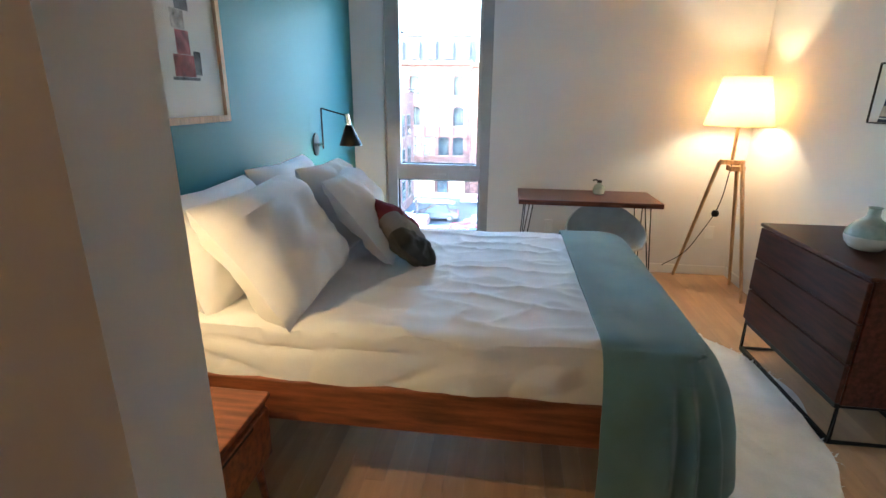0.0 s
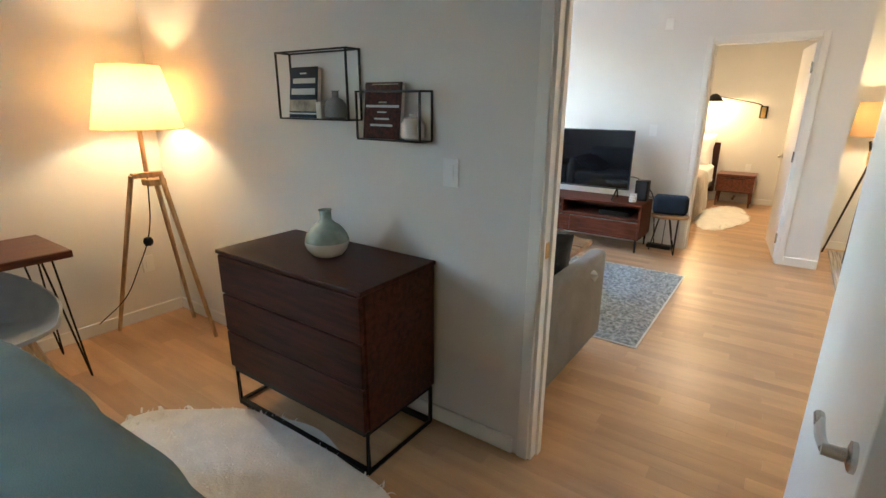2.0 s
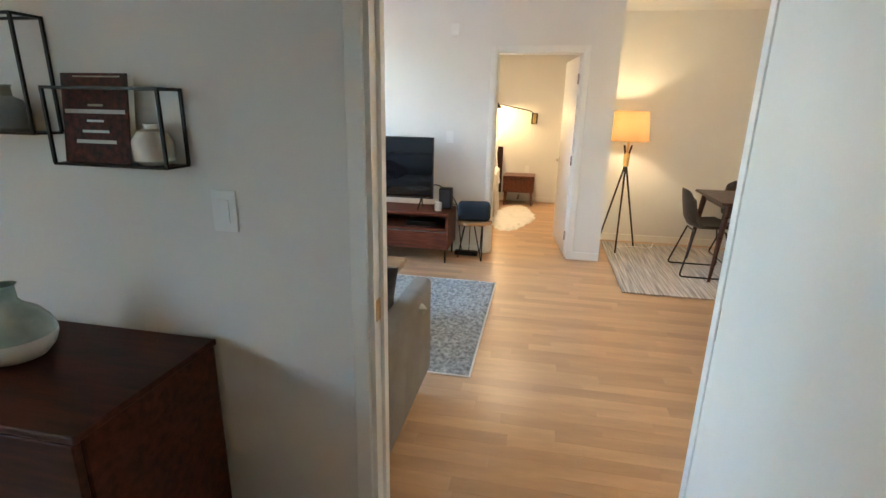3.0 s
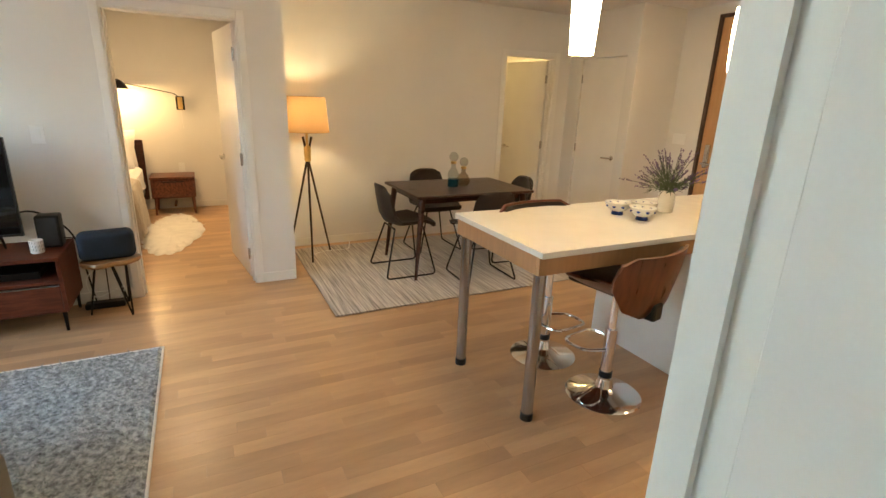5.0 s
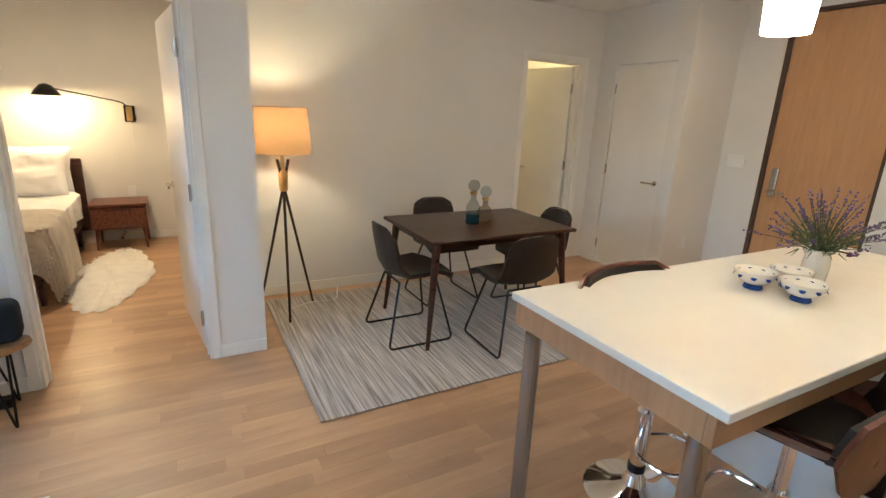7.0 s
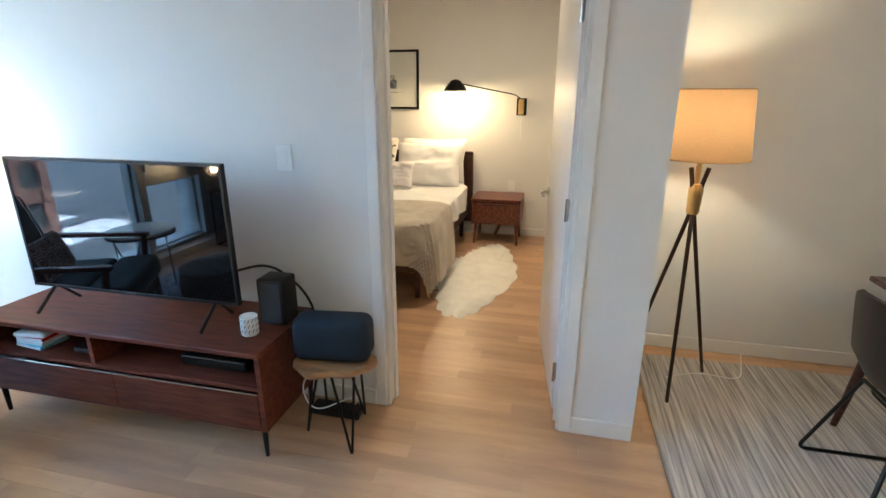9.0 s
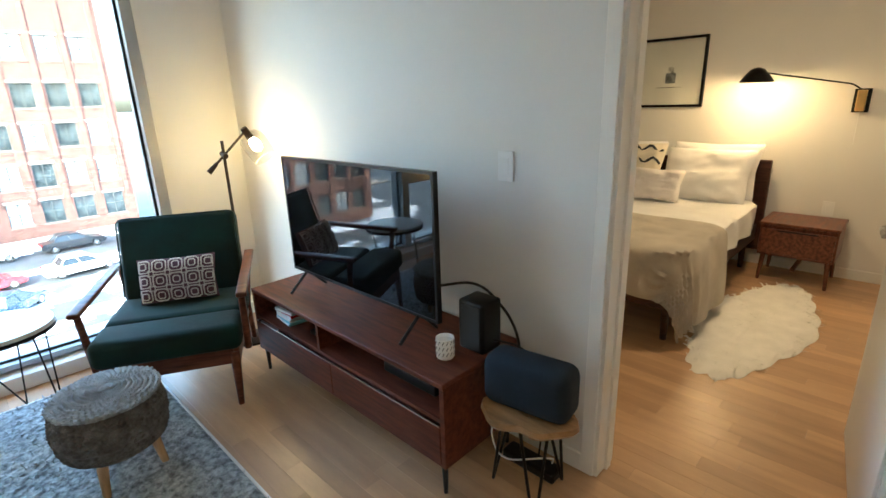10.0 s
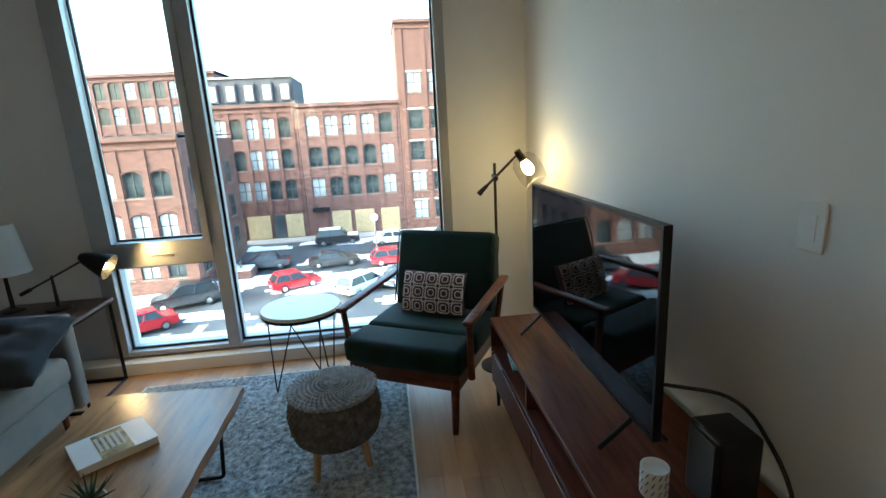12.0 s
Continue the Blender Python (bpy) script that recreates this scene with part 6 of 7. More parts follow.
t = thing("casserole", (3.40, -3.60, 0.942), 0, "red enamelled cast-iron pot with a lid", "pot")
part("pot", lathe([(0.10, 0), (0.118, 0.01), (0.122, 0.10), (0.125, 0.102)], 36), RED, t, smooth=True)
l = part("lid", lathe([(0.127, 0.103), (0.127, 0.112), (0.09, 0.13), (0.02, 0.138), (0, 0.138)], 36), RED, t, smooth=True)
part("lid_knob", lathe([(0.01, 0.136), (0.02, 0.15), (0.02, 0.158), (0, 0.162)], 20), STEEL, l, smooth=True)
for s in (-1, 1):
    part("side_handle", tube(arc([(s * 0.118, -0.045, 0.085), (s * 0.165, -0.03, 0.09), (s * 0.165, 0.03, 0.09), (s * 0.118, 0.045, 0.085)], 0.02, 4), 0.009, 8), RED, t, smooth=True)

# ---- second bedroom ----
t = thing("bed", (8.1, 2.55, 0), 0, "dark wooden bed with a slanted headboard", "bed")
part("headboard", box(9.09, 9.14, 1.74, 3.36, 0.15, 0.92, 0.015, 3), DKWOOD, t, w=True)
for y in (1.80, 3.30):
    part("side_rail", box(7.15, 9.09, y - 0.02, y + 0.02, 0.24, 0.38, 0.006, 2), DKWOOD, t, w=True)
part("foot_rail", box(7.13, 7.15, 1.78, 3.32, 0.24, 0.38, 0.006, 2), DKWOOD, t, w=True)
part("slat_deck", box(7.151, 9.089, 1.825, 3.275, 0.32, 0.34), DKWOOD, t, w=True)
for x in (7.24, 9.0):
    for y in (1.84, 3.26):
        part("leg", rod((x, y, 0), (x, y, 0.30), 0.02, 0.03), DKWOOD, t, w=True)
solo("mattress", box(7.16, 9.085, 1.80, 3.30, 0.341, 0.56, 0.05, 4), LINEN, "white mattress on the dark bed frame", "mattress", smooth=True)
solo("duvet", drape((7.13, 9.05, 1.77, 3.33), 0.1, 0.59, (7.14, 8.9, 1.58, 3.5), 50, 50, flare=0.02, ripple=0.03, wrinkle=0.012, seed=9.0, thick=0.01), LINEN, "smooth white duvet on the second bed", "duvet", smooth=True)
solo("blanket", drape((7.07, 9.0, 1.715, 3.39), 0.24, 0.635, (6.78, 7.85, 1.22, 3.6), 50, 80, flare=0.07, ripple=0.015, wrinkle=0.01, seed=2.0, thick=-0.012, freq=18), KNIT, "beige waffle-knit throw over the foot of the bed", "throw", smooth=True)
put_pillow("pillow", 0.70, 0.48, 0.18, (8.98, 2.15, 0.83), 68, -90, LINEN, "plump white bed pillow against the headboard", 31)
put_pillow("pillow", 0.70, 0.48, 0.18, (8.84, 2.17, 0.80), 62, -90, LINEN, "plump white bed pillow in front of another", 32)
put_pillow("pillow", 0.70, 0.48, 0.18, (8.97, 2.92, 0.83), 68, -90, LINEN, "plump white bed pillow at the far side", 33)
BANDF = material("black_white_cushion", (0.70, 0.64, 0.52), 0.9, vary=0.05, fine=300, bump=0.15)
ob = put_pillow("cushion", 0.50, 0.48, 0.15, (8.70, 2.72, 0.84), 66, -92, BANDF, "cream cushion with wavy black bands", 34)
for k, v in enumerate((0.06, 0.17)):
    part("black_band", tube([(0.23 * u / 8, v + 0.025 * math.sin(u * 1.3 + k * 2), 0.075 * max(0.0, (1 - (u / 8.6) ** 4) * (1 - (v / 0.24) ** 4)) ** 0.55 + 0.002) for u in range(-8, 9)], 0.012, 6), CHARCOAL, ob)
put_pillow("cushion", 0.42, 0.28, 0.12, (8.53, 2.45, 0.74), 62, -90, CREAMF, "small cream lumbar cushion", 35)
nightstand((8.96, 1.44, 0), 180, 0.44, 0.50, 0.485, WALNUT, "walnut nightstand with one scooped drawer")
sheepskin("sheepskin_rug", lambda a: (0.90 * math.cos(a) * (0.96 + 0.06 * abs(math.sin(9 * a))), 0.30 * math.sin(a) * (0.94 + 0.08 * abs(math.sin(9 * a)) + 0.10 * math.cos(4 * a))), (7.85, 1.46, 0), -3, "creamy white sheepskin rug beside the bed", 8, 700)
# long-armed wall lamp
t = thing("wall_lamp", (9.2, 1.26, 1.38), 0, "black wall lamp with a long arm and brass bracket", "wall lamp")
part("bracket", box(-0.02, -0.001, -0.05, 0.05, -0.085, 0.085, 0.003, 1), BLACK, t)
part("bracket_front", box(-0.075, -0.021, -0.028, 0.028, -0.075, 0.075, 0.004, 1), BRASS, t, "brass bracket front")
part("arm", tube(arc([(-0.05, 0, 0.07), (-0.10, 0.06, 0.12), (-0.28, 0.60, 0.225)], 0.03, 4), 0.006, 8), BLACK, t, smooth=True)
bm = lathe([(0.012, 0.10), (0.05, 0.085), (0.095, 0.03), (0.12, -0.01), (0.117, -0.01), (0.092, 0.026), (0.045, 0.08)], 28)
bm.transform(pose(-0.30, 0.64, 0.165, 0, 0, 0))
part("shade", bm, BLACK, t, "black flared metal shade", smooth=True)
part("light_bulb", lathe([(0.02, 0.03), (0.028, 0.0), (0.02, -0.015), (0, -0.02)], 16, (-0.30, 0.64, 0.19)), HOTBULB, t, smooth=True).visible_shadow = False
part("pull_cord", rod((-0.02, 0, -0.08), (-0.012, 0, -0.32), 0.0025, seg=6), WHITEP, t)
picture("framed_print", (9.198, 2.65, 1.65), 0.58, 0.60, BLACK, "small dark print with a wide mount in a black frame", [(-0.05, 0.04, -0.09, 0.0, A1), (-0.12, 0.10, -0.13, -0.122, A3), (-0.03, 0.02, 0.0, 0.05, A3)], 0.022, -1)

# ---- the street outside ----
GZ = -10.0
BRICK = material("red_brick", (0.150, 0.078, 0.065), 0.9, vary=0.3, scale=1.4, fine=14, bump=0.1, stretch=(1, 1, 2.5))
BRICK2 = material("orange_brick", (0.145, 0.073, 0.056), 0.9, vary=0.25, scale=1.4, fine=14, bump=0.1, stretch=(1, 1, 2.5))
BRICKD = material("dark_brick", (0.135, 0.067, 0.055), 0.9, vary=0.3, scale=1.4, fine=14, bump=0.1)
STONE = material("pale_stone", (0.36, 0.31, 0.27), 0.85, vary=0.15)
SILLST = material("brown_stone", (0.22, 0.15, 0.12), 0.85, vary=0.15)
SLATE = material("slate_roof", (0.075, 0.073, 0.083), 0.8, vary=0.2, scale=3)
SASH = material("dark_sash_paint", (0.06, 0.065, 0.06), 0.5, vary=0.1)
# pale pane with the reflected bright sky put into its colour
SKYPANE = material("window_blind", (0.42, 0.44, 0.45), 0.3, vary=0.25, scale=0.6)
DARKPANE = material("dark_window_glass", (0.06, 0.075, 0.08), 0.08, vary=0.4, scale=0.8)
ASPHALT = material("wet_asphalt", (0.075, 0.08, 0.085), 0.55, vary=0.35, scale=0.35, fine=20, bump=0.1)
SNOW = material("old_snow", (0.80, 0.81, 0.83), 0.85, vary=0.08, scale=0.8, fine=20, bump=0.15)
TAN = material("boarded_tan", (0.42, 0.32, 0.18), 0.8, vary=0.2)
TYRE = material("tyre_rubber", (0.02, 0.02, 0.02), 0.8, vary=0.2)
CARGLASS = material("car_glass", (0.02, 0.025, 0.03), 0.06, vary=0.1, bump=0)
LAMPR = material("tail_lamp", (0.35, 0.01, 0.01), 0.2, vary=0.1, bump=0)
LAMPW = material("head_lamp", (0.7, 0.7, 0.68), 0.15, vary=0.1, bump=0)
solo("ground", box(-1500, 1500, 5.2, 2500, GZ - 0.5, GZ), ASPHALT, "wet grey asphalt of a street and car park", "ground", "structure")
solo("building_base", box(-40, 40, 4.75, 4.9, GZ - 0.4, -0.2), BRICKD, "brick wall below the windows", "wall", "structure")


def snow_patch(x0, x1, y0, y1, seed, cover=0.0, z=0.05):
    """A ragged sheet of old snow with holes where the ground shows."""
    bm = bmesh.new()
    st = 0.6
    nx, ny = max(2, int((x1 - x0) / st)), max(2, int((y1 - y0) / st))
    g = {}
    for i in range(nx + 1):
        for j in range(ny + 1):
            x, y = x0 + (x1 - x0) * i / nx, y0 + (y1 - y0) * j / ny
            edge = min(i, nx - i, j, ny - j) / 2.0
            h = noise.noise(Vector((x * 0.25 + seed, y * 0.45, seed))) + 0.5 * noise.noise(Vector((x * 0.9, y * 1.3 + seed, 1))) + cover + min(edge, 1) * 0.5 - 0.5
            g[i, j] = (bm.verts.new((x + 0.2 * noise.noise(Vector((x, y, 3))), y + 0.2 * noise.noise(Vector((y, x, 7))), GZ + 0.01 + z * max(0, min(1, h * 3)))), h)
    for i in range(nx):
        for j in range(ny):
            q = [g[i, j], g[i + 1, j], g[i + 1, j + 1], g[i, j + 1]]
            if sum(k[1] for k in q) / 4 > 0:
                bm.faces.new([k[0] for k in q])
    loose = [v for v in bm.verts if not v.link_faces]
    bmesh.ops.delete(bm, geom=loose, context="VERTS")
    return solo("snow", bm, SNOW, "ragged sheet of trodden old snow", "snow", "stuff", smooth=True)


snow_patch(-22, 30, 30.5, 36.5, 1.0, -0.12)
snow_patch(-30, 34, 37.5, 44.0, 4.0, 0.18)
snow_patch(-30, 34, 46.3, 48.8, 7.0, 0.35)
snow_patch(-30, 34, 53.2, 57.4, 9.0, 0.15)
solo("pavement", box(-40, 45, 57.0, 59.7, GZ, GZ + 0.15, 0.03, 1), STONE, "pale pavement along the brick buildings", "pavement", "structure")


def window_unit(w, h, arched, pane):
    """One sash window: its local origin is the bottom centre of the opening, facing -y."""
    t = thing("window", (0, 0, 0))
    part("pane", box(-w / 2, w / 2, 0.16, 0.18, 0, h), pane, t)
    bm = frame_bm(-w / 2, w / 2, 0, h, 0.08, 0.16, 0.07)
    box(-0.035, 0.035, 0.10, 0.155, 0.07, h - 0.07, bm=bm)
    box(-w / 2 + 0.07, w / 2 - 0.07, 0.09, 0.155, h * 0.5 - 0.04, h * 0.5 + 0.04, bm=bm)
    part("sash", bm, SASH, t)
    part("sill", box(-w / 2 - 0.1, w / 2 + 0.1, -0.08, 0.1, -0.12, 0.0), SILLST, t)
    if arched:
        bm = bmesh.new()
        n = 8
        for s in (-1, 1):
            up, lo = [], []
            for k in range(n + 1):
                x = s * w / 2 * k / n
                z = h - 0.30 * (k / n) ** 2
                up.append((x, h + 0.02)), lo.append((x, z))
            for k in range(n):
                f = [bm.verts.new((x, 0.03, z)) for x, z in (lo[k], lo[k + 1], up[k + 1], up[k])]
                bm.faces.new(f)
        bmesh.ops.recalc_face_normals(bm, faces=bm.faces)
        bmesh.ops.solidify(bm, geom=bm.faces[:], thickness=0.05)
        part("arch_infill", bm, BRICKD, t)
        bm = bmesh.new()
        pts = [(w / 2 * 1.1 * k / 8, -0.03, h + 0.14 - 0.30 * (k / 8) ** 2) for k in range(-8, 9)]
        tube(pts, 0.09, 4, bm=bm)
        part("arch_hood", bm, BRICK, t)
    else:
        part("lintel", box(-w / 2 - 0.12, w / 2 + 0.12, -0.03, 0.1, h, h + 0.22), STONE, t)
    return t


UNITS = {}
rngw = random.Random(21)


def facade(name, x0, x1, y, top, mat, rows, cols, w, h, label, arched=True, depth=9.0, margin=0.6, cornice=True):
    """A brick front with real window openings. rows: the sills' heights."""
    t = thing(name, ((x0 + x1) / 2, y, GZ), 0, label, "building")
    pitch = (x1 - x0 - 2 * margin) / cols
    xs = [x0 + margin + pitch * (k + 0.5) for k in range(cols)]
    bm = bmesh.new()
    zs = [GZ] + sorted(rows)
    for k, z in enumerate(sorted(rows)):
        below = GZ if k == 0 else sorted(rows)[k - 1] + h
        box(x0, x1, y, y + 0.4, below, z, bm=bm)
        e = x0
        for cx in xs:
            box(e, cx - w / 2, y, y + 0.4, z, z + h, bm=bm)
            e = cx + w / 2
        box(e, x1, y, y + 0.4, z, z + h, bm=bm)
    box(x0, x1, y, y + 0.4, sorted(rows)[-1] + h, top, bm=bm)
    box(x0, x1, y + 0.45, y + depth, GZ, top - 0.1, bm=bm)
    part("wall", bm, mat, t, w=True)
    if cornice:
        part("cornice", box(x0 - 0.1, x1 + 0.1, y - 0.28, y + 0.1, top - 0.15, top + 0.18), mat, t, w=True)
        part("cornice", box(x0, x1, y - 0.14, y - 0.001, top - 0.75, top - 0.5), mat, t, w=True)
        part("parapet_cap", box(x0 - 0.1, x1 + 0.1, y - 0.1, y + depth, top + 0.181, top + 0.26), SLATE, t, w=True)
    for k in range(cols + 1):
        part("pilaster", box(x0 + margin + pitch * k - 0.22, x0 + margin + pitch * k + 0.22, y - 0.10, y - 0.001, GZ + 3.2, top - 0.8), mat, t, w=True)
    for z in rows:
        for cx in xs:
            # True picks the pane coloured like reflected sky, most often in the top row
            lit = rngw.random() < (0.75 if z > sorted(rows)[-1] - 0.1 else 0.35)
            key = (w, h, arched, lit)
            if key not in UNITS:
                u = window_unit(w, h, arched, SKYPANE if lit else DARKPANE)
                UNITS[key] = [(o.name.split(".")[0], o.data) for o in u.children]
                for o in list(u.children):
                    bpy.data.objects.remove(o)
                bpy.data.objects.remove(u)
            parts = UNITS[key]
            win = new("window", parts[0][1])
            win.parent, win.location = t, (cx - (x0 + x1) / 2, 0, z - GZ)
            for nm, me in parts[1:]:
                ob = new(nm, me)
                ob.parent = win
    return t


R = [GZ + 4.7, GZ + 8.2, GZ + 11.7]
mill = facade("brick_mill", -4.6, 7.0, 60, 5.1, BRICK, R, 5, 1.52, 2.25, "four-storey red brick mill with arched windows")
b = slate = facade("brick_mill", -14.6, -4.65, 60, 5.3, BRICKD, R, 5, 1.5, 2.25, "red brick mill with a slate mansard roof")
part("mansard", box(-14.5, -4.7, 60.3, 68, 5.4, 8.3), SLATE, b, "dark slate mansard storey", w=True)
for k in range(5):
    x = -13.4 + 1.96 * k
    d = part("dormer", box(x - 0.6, x + 0.6, 60.0, 60.5, 5.75, 7.75), SLATE, b, w=True)
    part("pane", box(x - 0.42, x + 0.42, 59.95, 59.999, 5.95, 7.5), SKYPANE, d, w=True)
part("roof_edge", box(-14.6, -4.6, 60.1, 60.4, 8.3, 8.5), STONE, b, w=True)
facade("brick_tower_block", 7.05, 18.5, 60, 13.6, BRICK2, [GZ + 1.3, GZ + 4.7, GZ + 8.3, GZ + 11.9, GZ + 16.0], 4, 1.7, 2.2, "taller orange brick building with square windows", arched=False)
facade("brick_mill", -38, -16.5, 72, 10.6, BRICK, [GZ + 7.5, GZ + 11.0, GZ + 14.5, GZ + 17.6], 11, 1.45, 2.2, "long red brick mill with rows of arched windows")
b = facade("brick_warehouse", -24.0, -10.6, 41, 2.1, BRICK2, [GZ + 1.2, GZ + 4.4, GZ + 7.7], 6, 1.4, 2.0, "low brick warehouse with green-trimmed windows", depth=14)
# windows in the warehouse's side wall
for y in (43.0, 46.0, 49.0, 52.0):
    for z in (GZ + 1.2, GZ + 4.4, GZ + 7.7):
        win = part("window", box(-10.6, -10.56, y - 0.72, y + 0.72, z, z + 2.0), DARKPANE, b, w=True)
        bm = bmesh.new()
        for y0, y1, z0, z1 in ((y - 0.78, y - 0.68, z, z + 2.0), (y + 0.68, y + 0.78, z, z + 2.0), (y - 0.78, y + 0.78, z + 2.0, z + 2.14), (y - 0.68, y + 0.68, z + 0.95, z + 1.04), (y - 0.03, y + 0.03, z, z + 2.0)):
            box(-10.58, -10.52, y0, y1, z0, z1, bm=bm)
        part("sash", bm, SASH, win, w=True)
        part("sill", box(-10.6, -10.48, y - 0.85, y + 0.85, z - 0.14, z - 0.001), SILLST, win, w=True)
# shop fronts at street level
for x0, x1, m in ((-13.8, -12.0, TAN), (-11.6, -9.0, TAN), (-8.6, -7.4, DARKPANE), (-7.2, -5.2, TAN), (-3.9, -2.2, BRICKD), (-1.8, 0.4, TAN), (0.9, 3.2, TAN), (4.0, 6.2, TAN)):
    part("shop_front", box(x0, x1, 59.88, 59.995, GZ + 0.16, GZ + 2.9, 0.02, 1), m, mill if x0 > -5 else slate, "boarded shop front at street level", w=True)
part("shop_sign", box(-4.0, -2.0, 59.6, 59.86, GZ + 2.95, GZ + 3.5, 0.03, 1), BLACKP, mill, "dark awning sign over a doorway", w=True)


# cars
def car(at, rz, paint, label, tall=1.45, length=4.5, hatch=True, snowy=False, width=1.8):
    t = thing("car", at, rz, label, "car", "parked cars")
    L, W = length / 2, width / 2
    belt = 0.88 if tall < 1.6 else 1.02
    prof = [(-L, 0.35), (-L, 0.72), (-L + 0.15, belt), (L * 0.42, belt), (L - 0.15, belt - 0.16), (L, 0.62), (L - 0.02, 0.32), (L - 0.5, 0.24), (-L + 0.5, 0.24)]
    bm = bmesh.new()
    a = [bm.verts.new((x, -W, z)) for x, z in prof]
    b = [bm.verts.new((x, W, z)) for x, z in prof]
    bm.faces.new(a), bm.faces.new(b[::-1])
    for k in range(len(prof)):
        bm.faces.new((a[k], b[k], b[(k + 1) % len(prof)], a[(k + 1) % len(prof)]))
    bmesh.ops.recalc_face_normals(bm, faces=bm.faces)
    bmesh.ops.bevel(bm, geom=bm.edges[:], offset=0.09, segments=2, affect="EDGES")
    part("body", bm, paint, t, smooth=True)
    back = -L + (0.25 if hatch else 0.95)
    low = [(back - 0.12, belt - 0.03), (L * 0.46, belt - 0.03)]
    up = [(back + 0.28, tall - 0.06), (L * 0.12, tall - 0.06)]
    bm = bmesh.new()
    vs = [bm.verts.new((low[0][0], -W + 0.06, low[0][1])), bm.verts.new((low[1][0], -W + 0.06, low[1][1])), bm.verts.new((low[1][0], W - 0.06, low[1][1])), bm.verts.new((low[0][0], W - 0.06, low[0][1])),
          bm.verts.new((up[0][0], -W + 0.24, up[0][1])), bm.verts.new((up[1][0], -W + 0.24, up[1][1])), bm.verts.new((up[1][0], W - 0.24, up[1][1])), bm.verts.new((up[0][0], W - 0.24, up[0][1]))]
    for f in ((0, 1, 2, 3), (4, 5, 6, 7), (0, 1, 5, 4), (1, 2, 6, 5), (2, 3, 7, 6), (3, 0, 4, 7)):
        bm.faces.new([vs[i] for i in f])
    bmesh.ops.recalc_face_normals(bm, faces=bm.faces)
    bmesh.ops.bevel(bm, geom=bm.edges[:], offset=0.05, segments=2, affect="EDGES")
    part("cabin_glass", bm, CARGLASS, t, "dark car windows", smooth=True)
    part("roof", box(up[0][0] - 0.06, up[1][0] + 0.06, -W + 0.2, W - 0.2, tall - 0.10, tall, 0.045, 3), SNOW if snowy else paint, t, smooth=True)
    for s in (-1, 1):
        for k in (0, 1, 2):
            f = k / 2
            p = Vector((low[0][0] * (1 - f) + low[1][0] * f, s * (W - 0.055), belt - 0.02))
            q = Vector((up[0][0] * (1 - f) + up[1][0] * f, s * (W - 0.235), tall - 0.08))
            part("pillar", rod(p, q, 0.035, seg=6), paint, t)
        part("headlight", box(L - 0.22, L - 0.02, s * (W - 0.32) - 0.14, s * (W - 0.32) + 0.14, 0.60, 0.72, 0.03, 2), LAMPW, t)
        part("tail_light", box(-L - 0.01, -L + 0.10, s * (W - 0.25) - 0.14, s * (W - 0.25) + 0.14, 0.68, 0.86, 0.03, 2), LAMPR, t)
        for x in (-L + 0.85, L - 0.85):
            bm = lathe([(0.2, -0.1), (0.31, -0.1), (0.33, -0.07), (0.33, 0.07), (0.31, 0.1), (0.2, 0.1)], 20)
            bm.transform(pose(x, s * (W - 0.10), 0.33, 90, 0, 0))
            wh = part("tyre", bm, TYRE, t, smooth=True)
            bm = lathe([(0.19, -0.105), (0.2, -0.09), (0.2, 0.09), (0.19, 0.105)], 14)
            bm.transform(pose(x, s * (W - 0.10), 0.33, 90, 0, 0))
            part("rim", bm, STEEL, wh)
    part("number_plate", box(-L - 0.012, -L + 0.02, -0.22, 0.22, 0.48, 0.60), WHITEP, t)
    part("bumper", box(-L - 0.03, -L + 0.12, -W + 0.08, W - 0.08, 0.34, 0.5, 0.04, 2), paint if tall < 1.6 else BLACKP, t, smooth=True)
    if snowy:
        part("snow_cover", box(L * 0.46, L - 0.2, -W + 0.15, W - 0.15, belt - 0.12, belt + 0.04, 0.05, 3), SNOW, t, smooth=True)
    return t


P_RED = material("red_car_paint", (0.45, 0.012, 0.02), 0.25, vary=0.06, bump=0, coat=0.8)
P_BLK = material("black_car_paint", (0.012, 0.013, 0.016), 0.25, vary=0.1, bump=0, coat=0.8)
P_WHT = material("white_car_paint", (0.72, 0.72, 0.72), 0.3, vary=0.05, bump=0, coat=0.6)
P_BLU = material("dark_blue_car_paint", (0.02, 0.05, 0.09), 0.25, vary=0.1, bump=0, coat=0.8)
P_GRY = material("grey_car_paint", (0.05, 0.055, 0.065), 0.25, vary=0.1, bump=0, coat=0.8)
car((-10.4, 37.3, GZ), 200, P_BLK, "black estate car parked in the snow", 1.72, 4.7)
car((-11.5, 32.3, GZ), 215, P_RED, "red saloon car parked below the window", 1.42, 4.5, False)
car((-2.9, 39.4, GZ), 28, P_RED, "small red hatchback parked in the snow", 1.45, 3.9)
car((2.6, 37.4, GZ), 48, P_WHT, "white estate car parked in the snow", 1.5, 4.7)
car((5.6, 38.4, GZ), 52, P_BLU, "dark blue saloon car parked beside the white one", 1.42, 4.5, False)
car((-6.9, 48.4 - 2.0, GZ), 186, P_GRY, "dark grey saloon car parked along the street", 1.42, 4.6, False)
car((-0.4, 45.4, GZ), 8, P_BLK, "black saloon car parked along the street", 1.42, 4.6, False)
car((5.0, 44.6, GZ), 8, P_RED, "red hatchback parked along the street", 1.5, 4.2)
car((-0.9, 55.0, GZ), 3, P_BLK, "black off-roader with snow on its roof", 1.78, 4.8, True, True)
car((5.4, 53.2, GZ), 2, P_WHT, "white saloon car parked along the pavement", 1.42, 4.7, False)
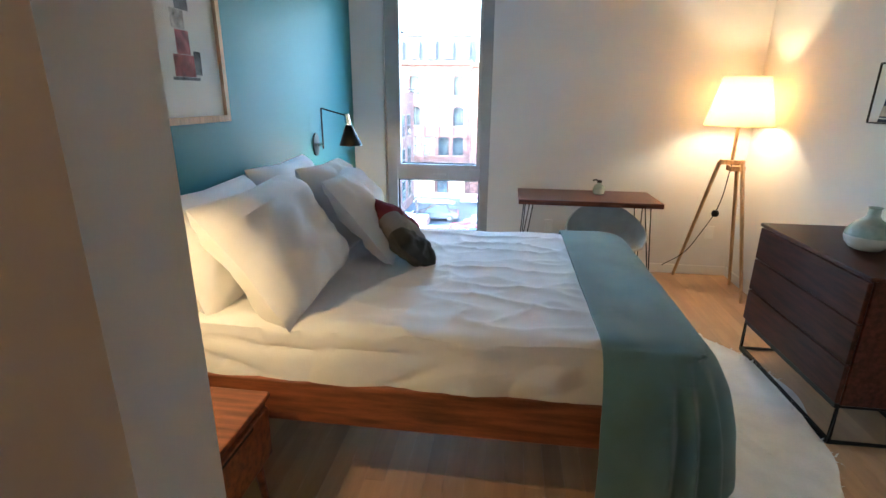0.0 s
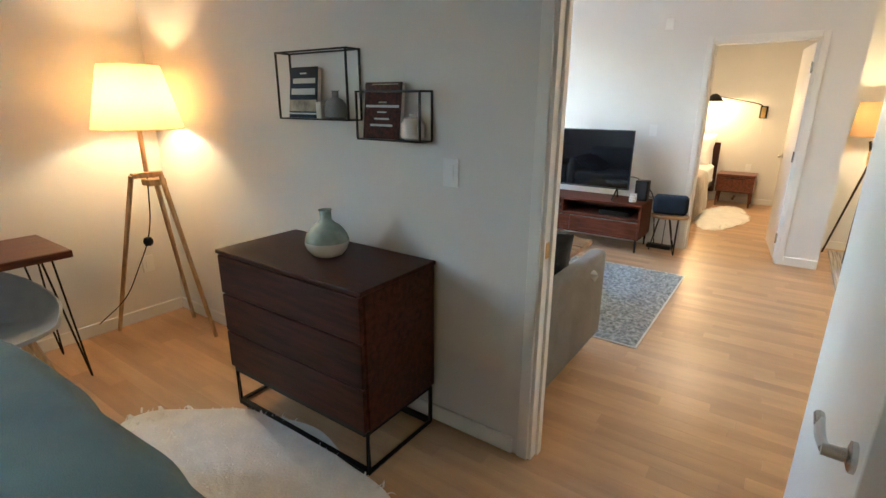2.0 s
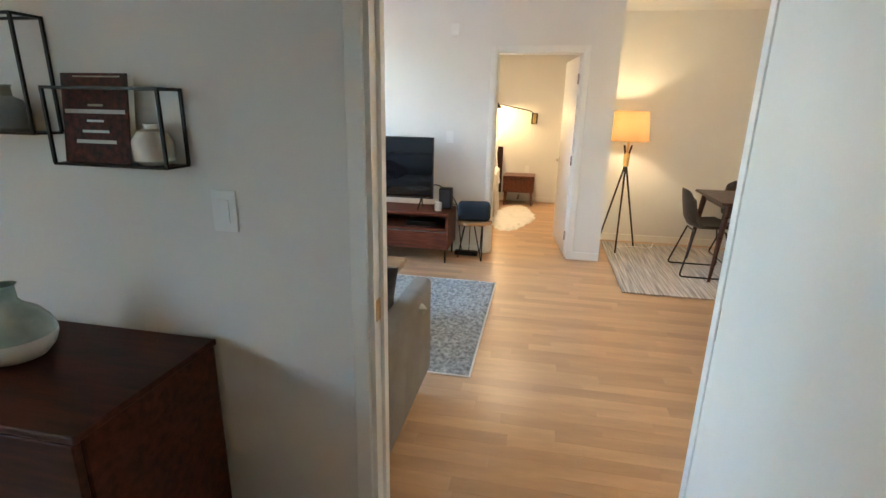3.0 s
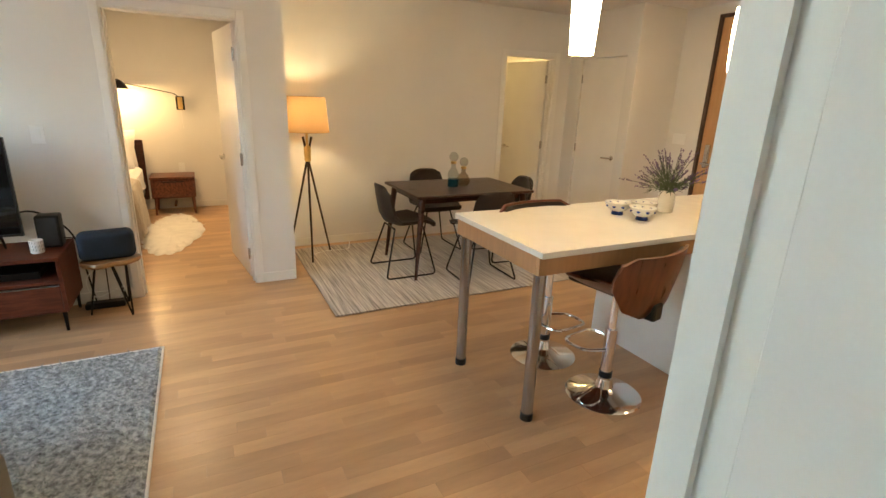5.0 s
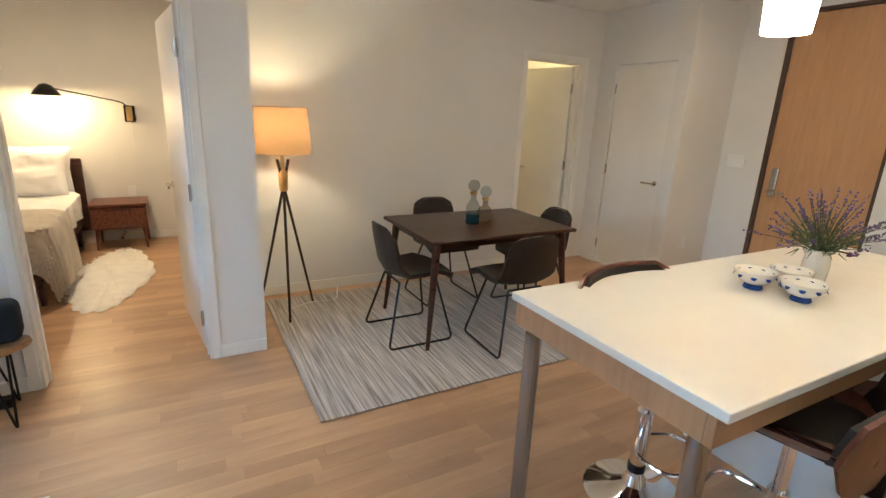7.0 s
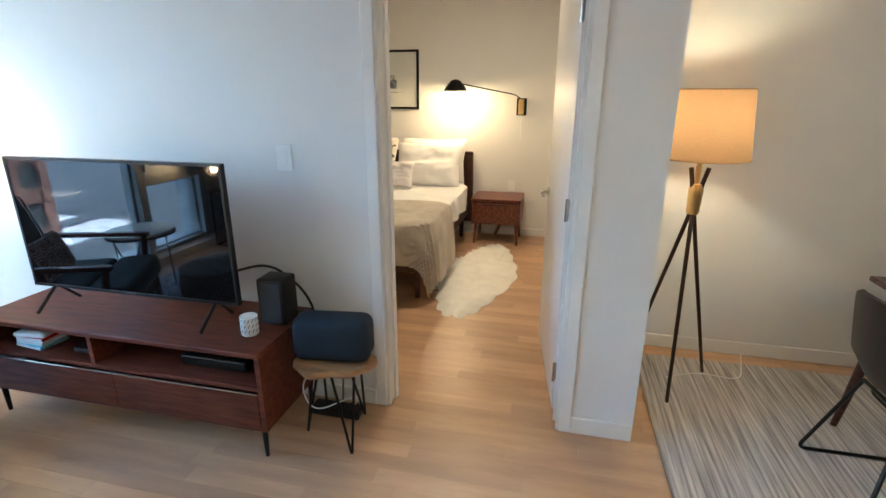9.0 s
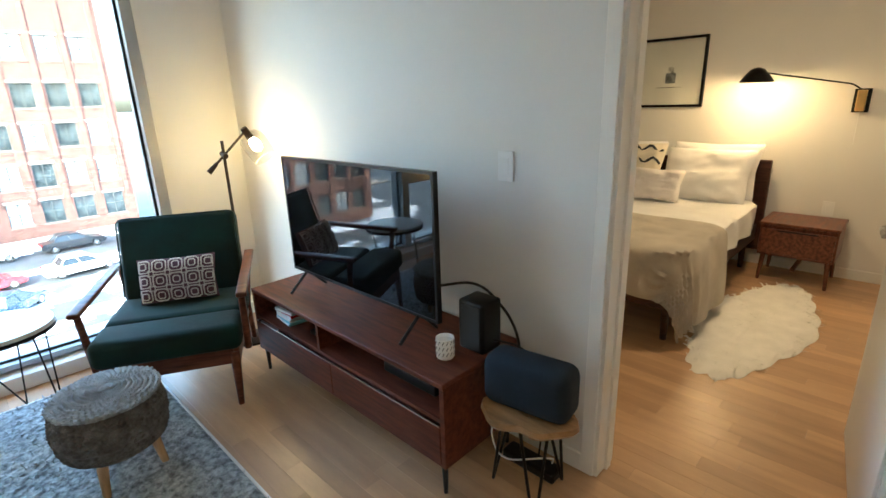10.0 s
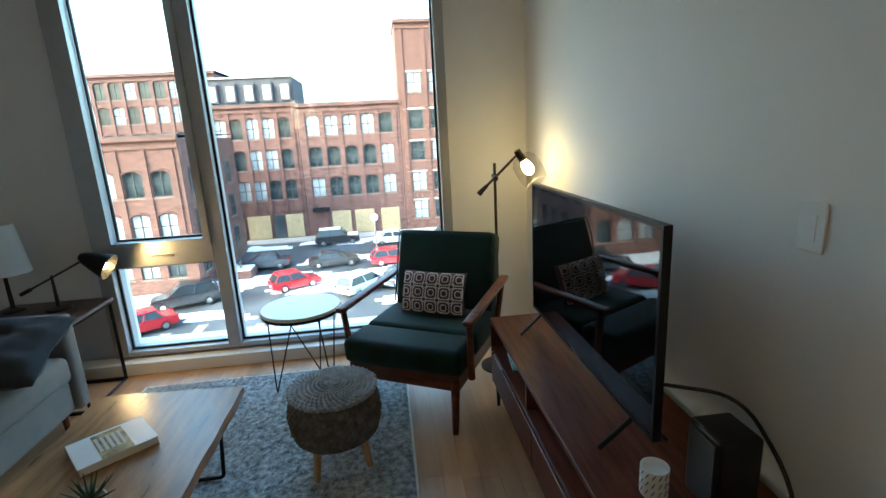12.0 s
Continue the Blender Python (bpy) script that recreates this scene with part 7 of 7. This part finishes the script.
car((11.4, 53.2, GZ), 2, P_BLK, "black saloon car parked along the pavement", 1.42, 4.7, False)
car((10.4, 44.6, GZ), 5, P_WHT, "white saloon car parked along the street", 1.42, 4.7, False)
car((-13.8, 46.6, GZ), 5, P_WHT, "snow-covered pale saloon car", 1.42, 4.7, False, True)
# street lamp, planter and a bare tree
t = thing("street_lamp", (3.6, 44.0, GZ), 0, "slim street lamp with a white globe", "street lamp")
part("post", rod((0, 0, 0), (0, 0, 4.1), 0.07, 0.05), STEEL, t)
part("globe", lathe([(0.05, 4.1)] + [(0.33 * math.sin(a * math.pi / 12) + 0.01, 4.42 - 0.33 * math.cos(a * math.pi / 12)) for a in range(1, 13)], 20), WHITEP, t, "white globe", smooth=True)
t = thing("planter", (-8.3, 44.0, GZ), 0, "square brick planter capped with snow", "planter")
part("box", box(-1.1, 1.1, -1.0, 1.0, 0, 0.75, 0.04, 1), BRICK2, t)
part("snow_cap", box(-1.0, 1.0, -0.9, 0.9, 0.7, 0.85, 0.06, 3), SNOW, t, smooth=True)
t = thing("tree", (-8.3, 44.0, GZ + 0.7), 0, "small bare street tree in a planter", "tree")
BARK = material("bark", (0.09, 0.065, 0.05), 0.9, vary=0.3)
rngt = random.Random(2)
part("trunk", tube([(0, 0, 0), (0.05, 0, 0.8), (0.0, 0.05, 1.5)], 0.09, 8, r2=0.05), BARK, t)
for k in range(14):
    a = k * 2.4
    p = Vector((0, 0.03, 0.9 + 0.05 * k))
    q = p + Vector((math.cos(a) * 0.9, math.sin(a) * 0.9, 1.0 + rngt.random() * 0.6))
    br = part("branch", tube([p, (p + q) / 2 + Vector((0, 0, 0.1)), q], 0.03, 6, r2=0.008), BARK, t)
    bm = bmesh.new()
    for i in range(7):
        c = p + (q - p) * rngt.uniform(0.35, 1)
        tube([c, c + Vector((rngt.uniform(-0.5, 0.5), rngt.uniform(-0.5, 0.5), rngt.uniform(0.1, 0.6)))], 0.008, 4, bm=bm)
    part("twigs", bm, BARK, br)

# ---- oak strip floor ----
def lay_floor():
    t = thing("floor", (0, 0, 0), 0, "pale oak strip floor with a satin finish", "floor", kind="structure")
    part("underlay", box(-1.65, 9.45, -4.2, 4.72, -0.12, -0.0135), OAKGAP, t)
    rng = random.Random(5)
    width = 0.083
    lengths = (0.35, 0.5, 0.62, 0.75, 0.9, 1.1)
    shared = {}
    for ln in lengths:
        bm = box(0.0004, width - 0.0004, 0.0004, ln - 0.0004, -0.013, 0)
        me = bpy.data.meshes.new("plank")
        bm.to_mesh(me)
        bm.free()
        me.materials.append(OAK)
        shared[ln] = me
    verts, faces, count = [], [], 0
    cols = int(11.0 / width)
    for c in range(cols):
        x = -1.6 + c * width
        y = -4.2 - rng.random() * 0.6
        while y < 4.42:
            ln = rng.choice(lengths)
            near = 2.4 < x < 5.2 and -0.4 < y < 1.8
            if near and count < 298:
                count += 1
                ob = new("plank", shared[ln])
                ob.location = (x, y, 0)
                ob.parent = t
            else:
                b = len(verts)
                g = 0.0004
                for zz in (-0.013, 0.0):
                    for xx, yy in ((x + g, y + g), (x + width - g, y + g), (x + width - g, y + ln - g), (x + g, y + ln - g)):
                        verts.append((xx, yy, zz))
                faces += [(b + 4, b + 5, b + 6, b + 7)] + [(b + i, b + (i + 1) % 4, b + 4 + (i + 1) % 4, b + 4 + i) for i in range(4)]
            y += ln
    me = bpy.data.meshes.new("planks")
    me.from_pydata(verts, [], faces)
    me.materials.append(OAK)
    ob = new("planks", me)
    ob.parent = t
    tagged(ob, "", "", "", "stuff")


lay_floor()
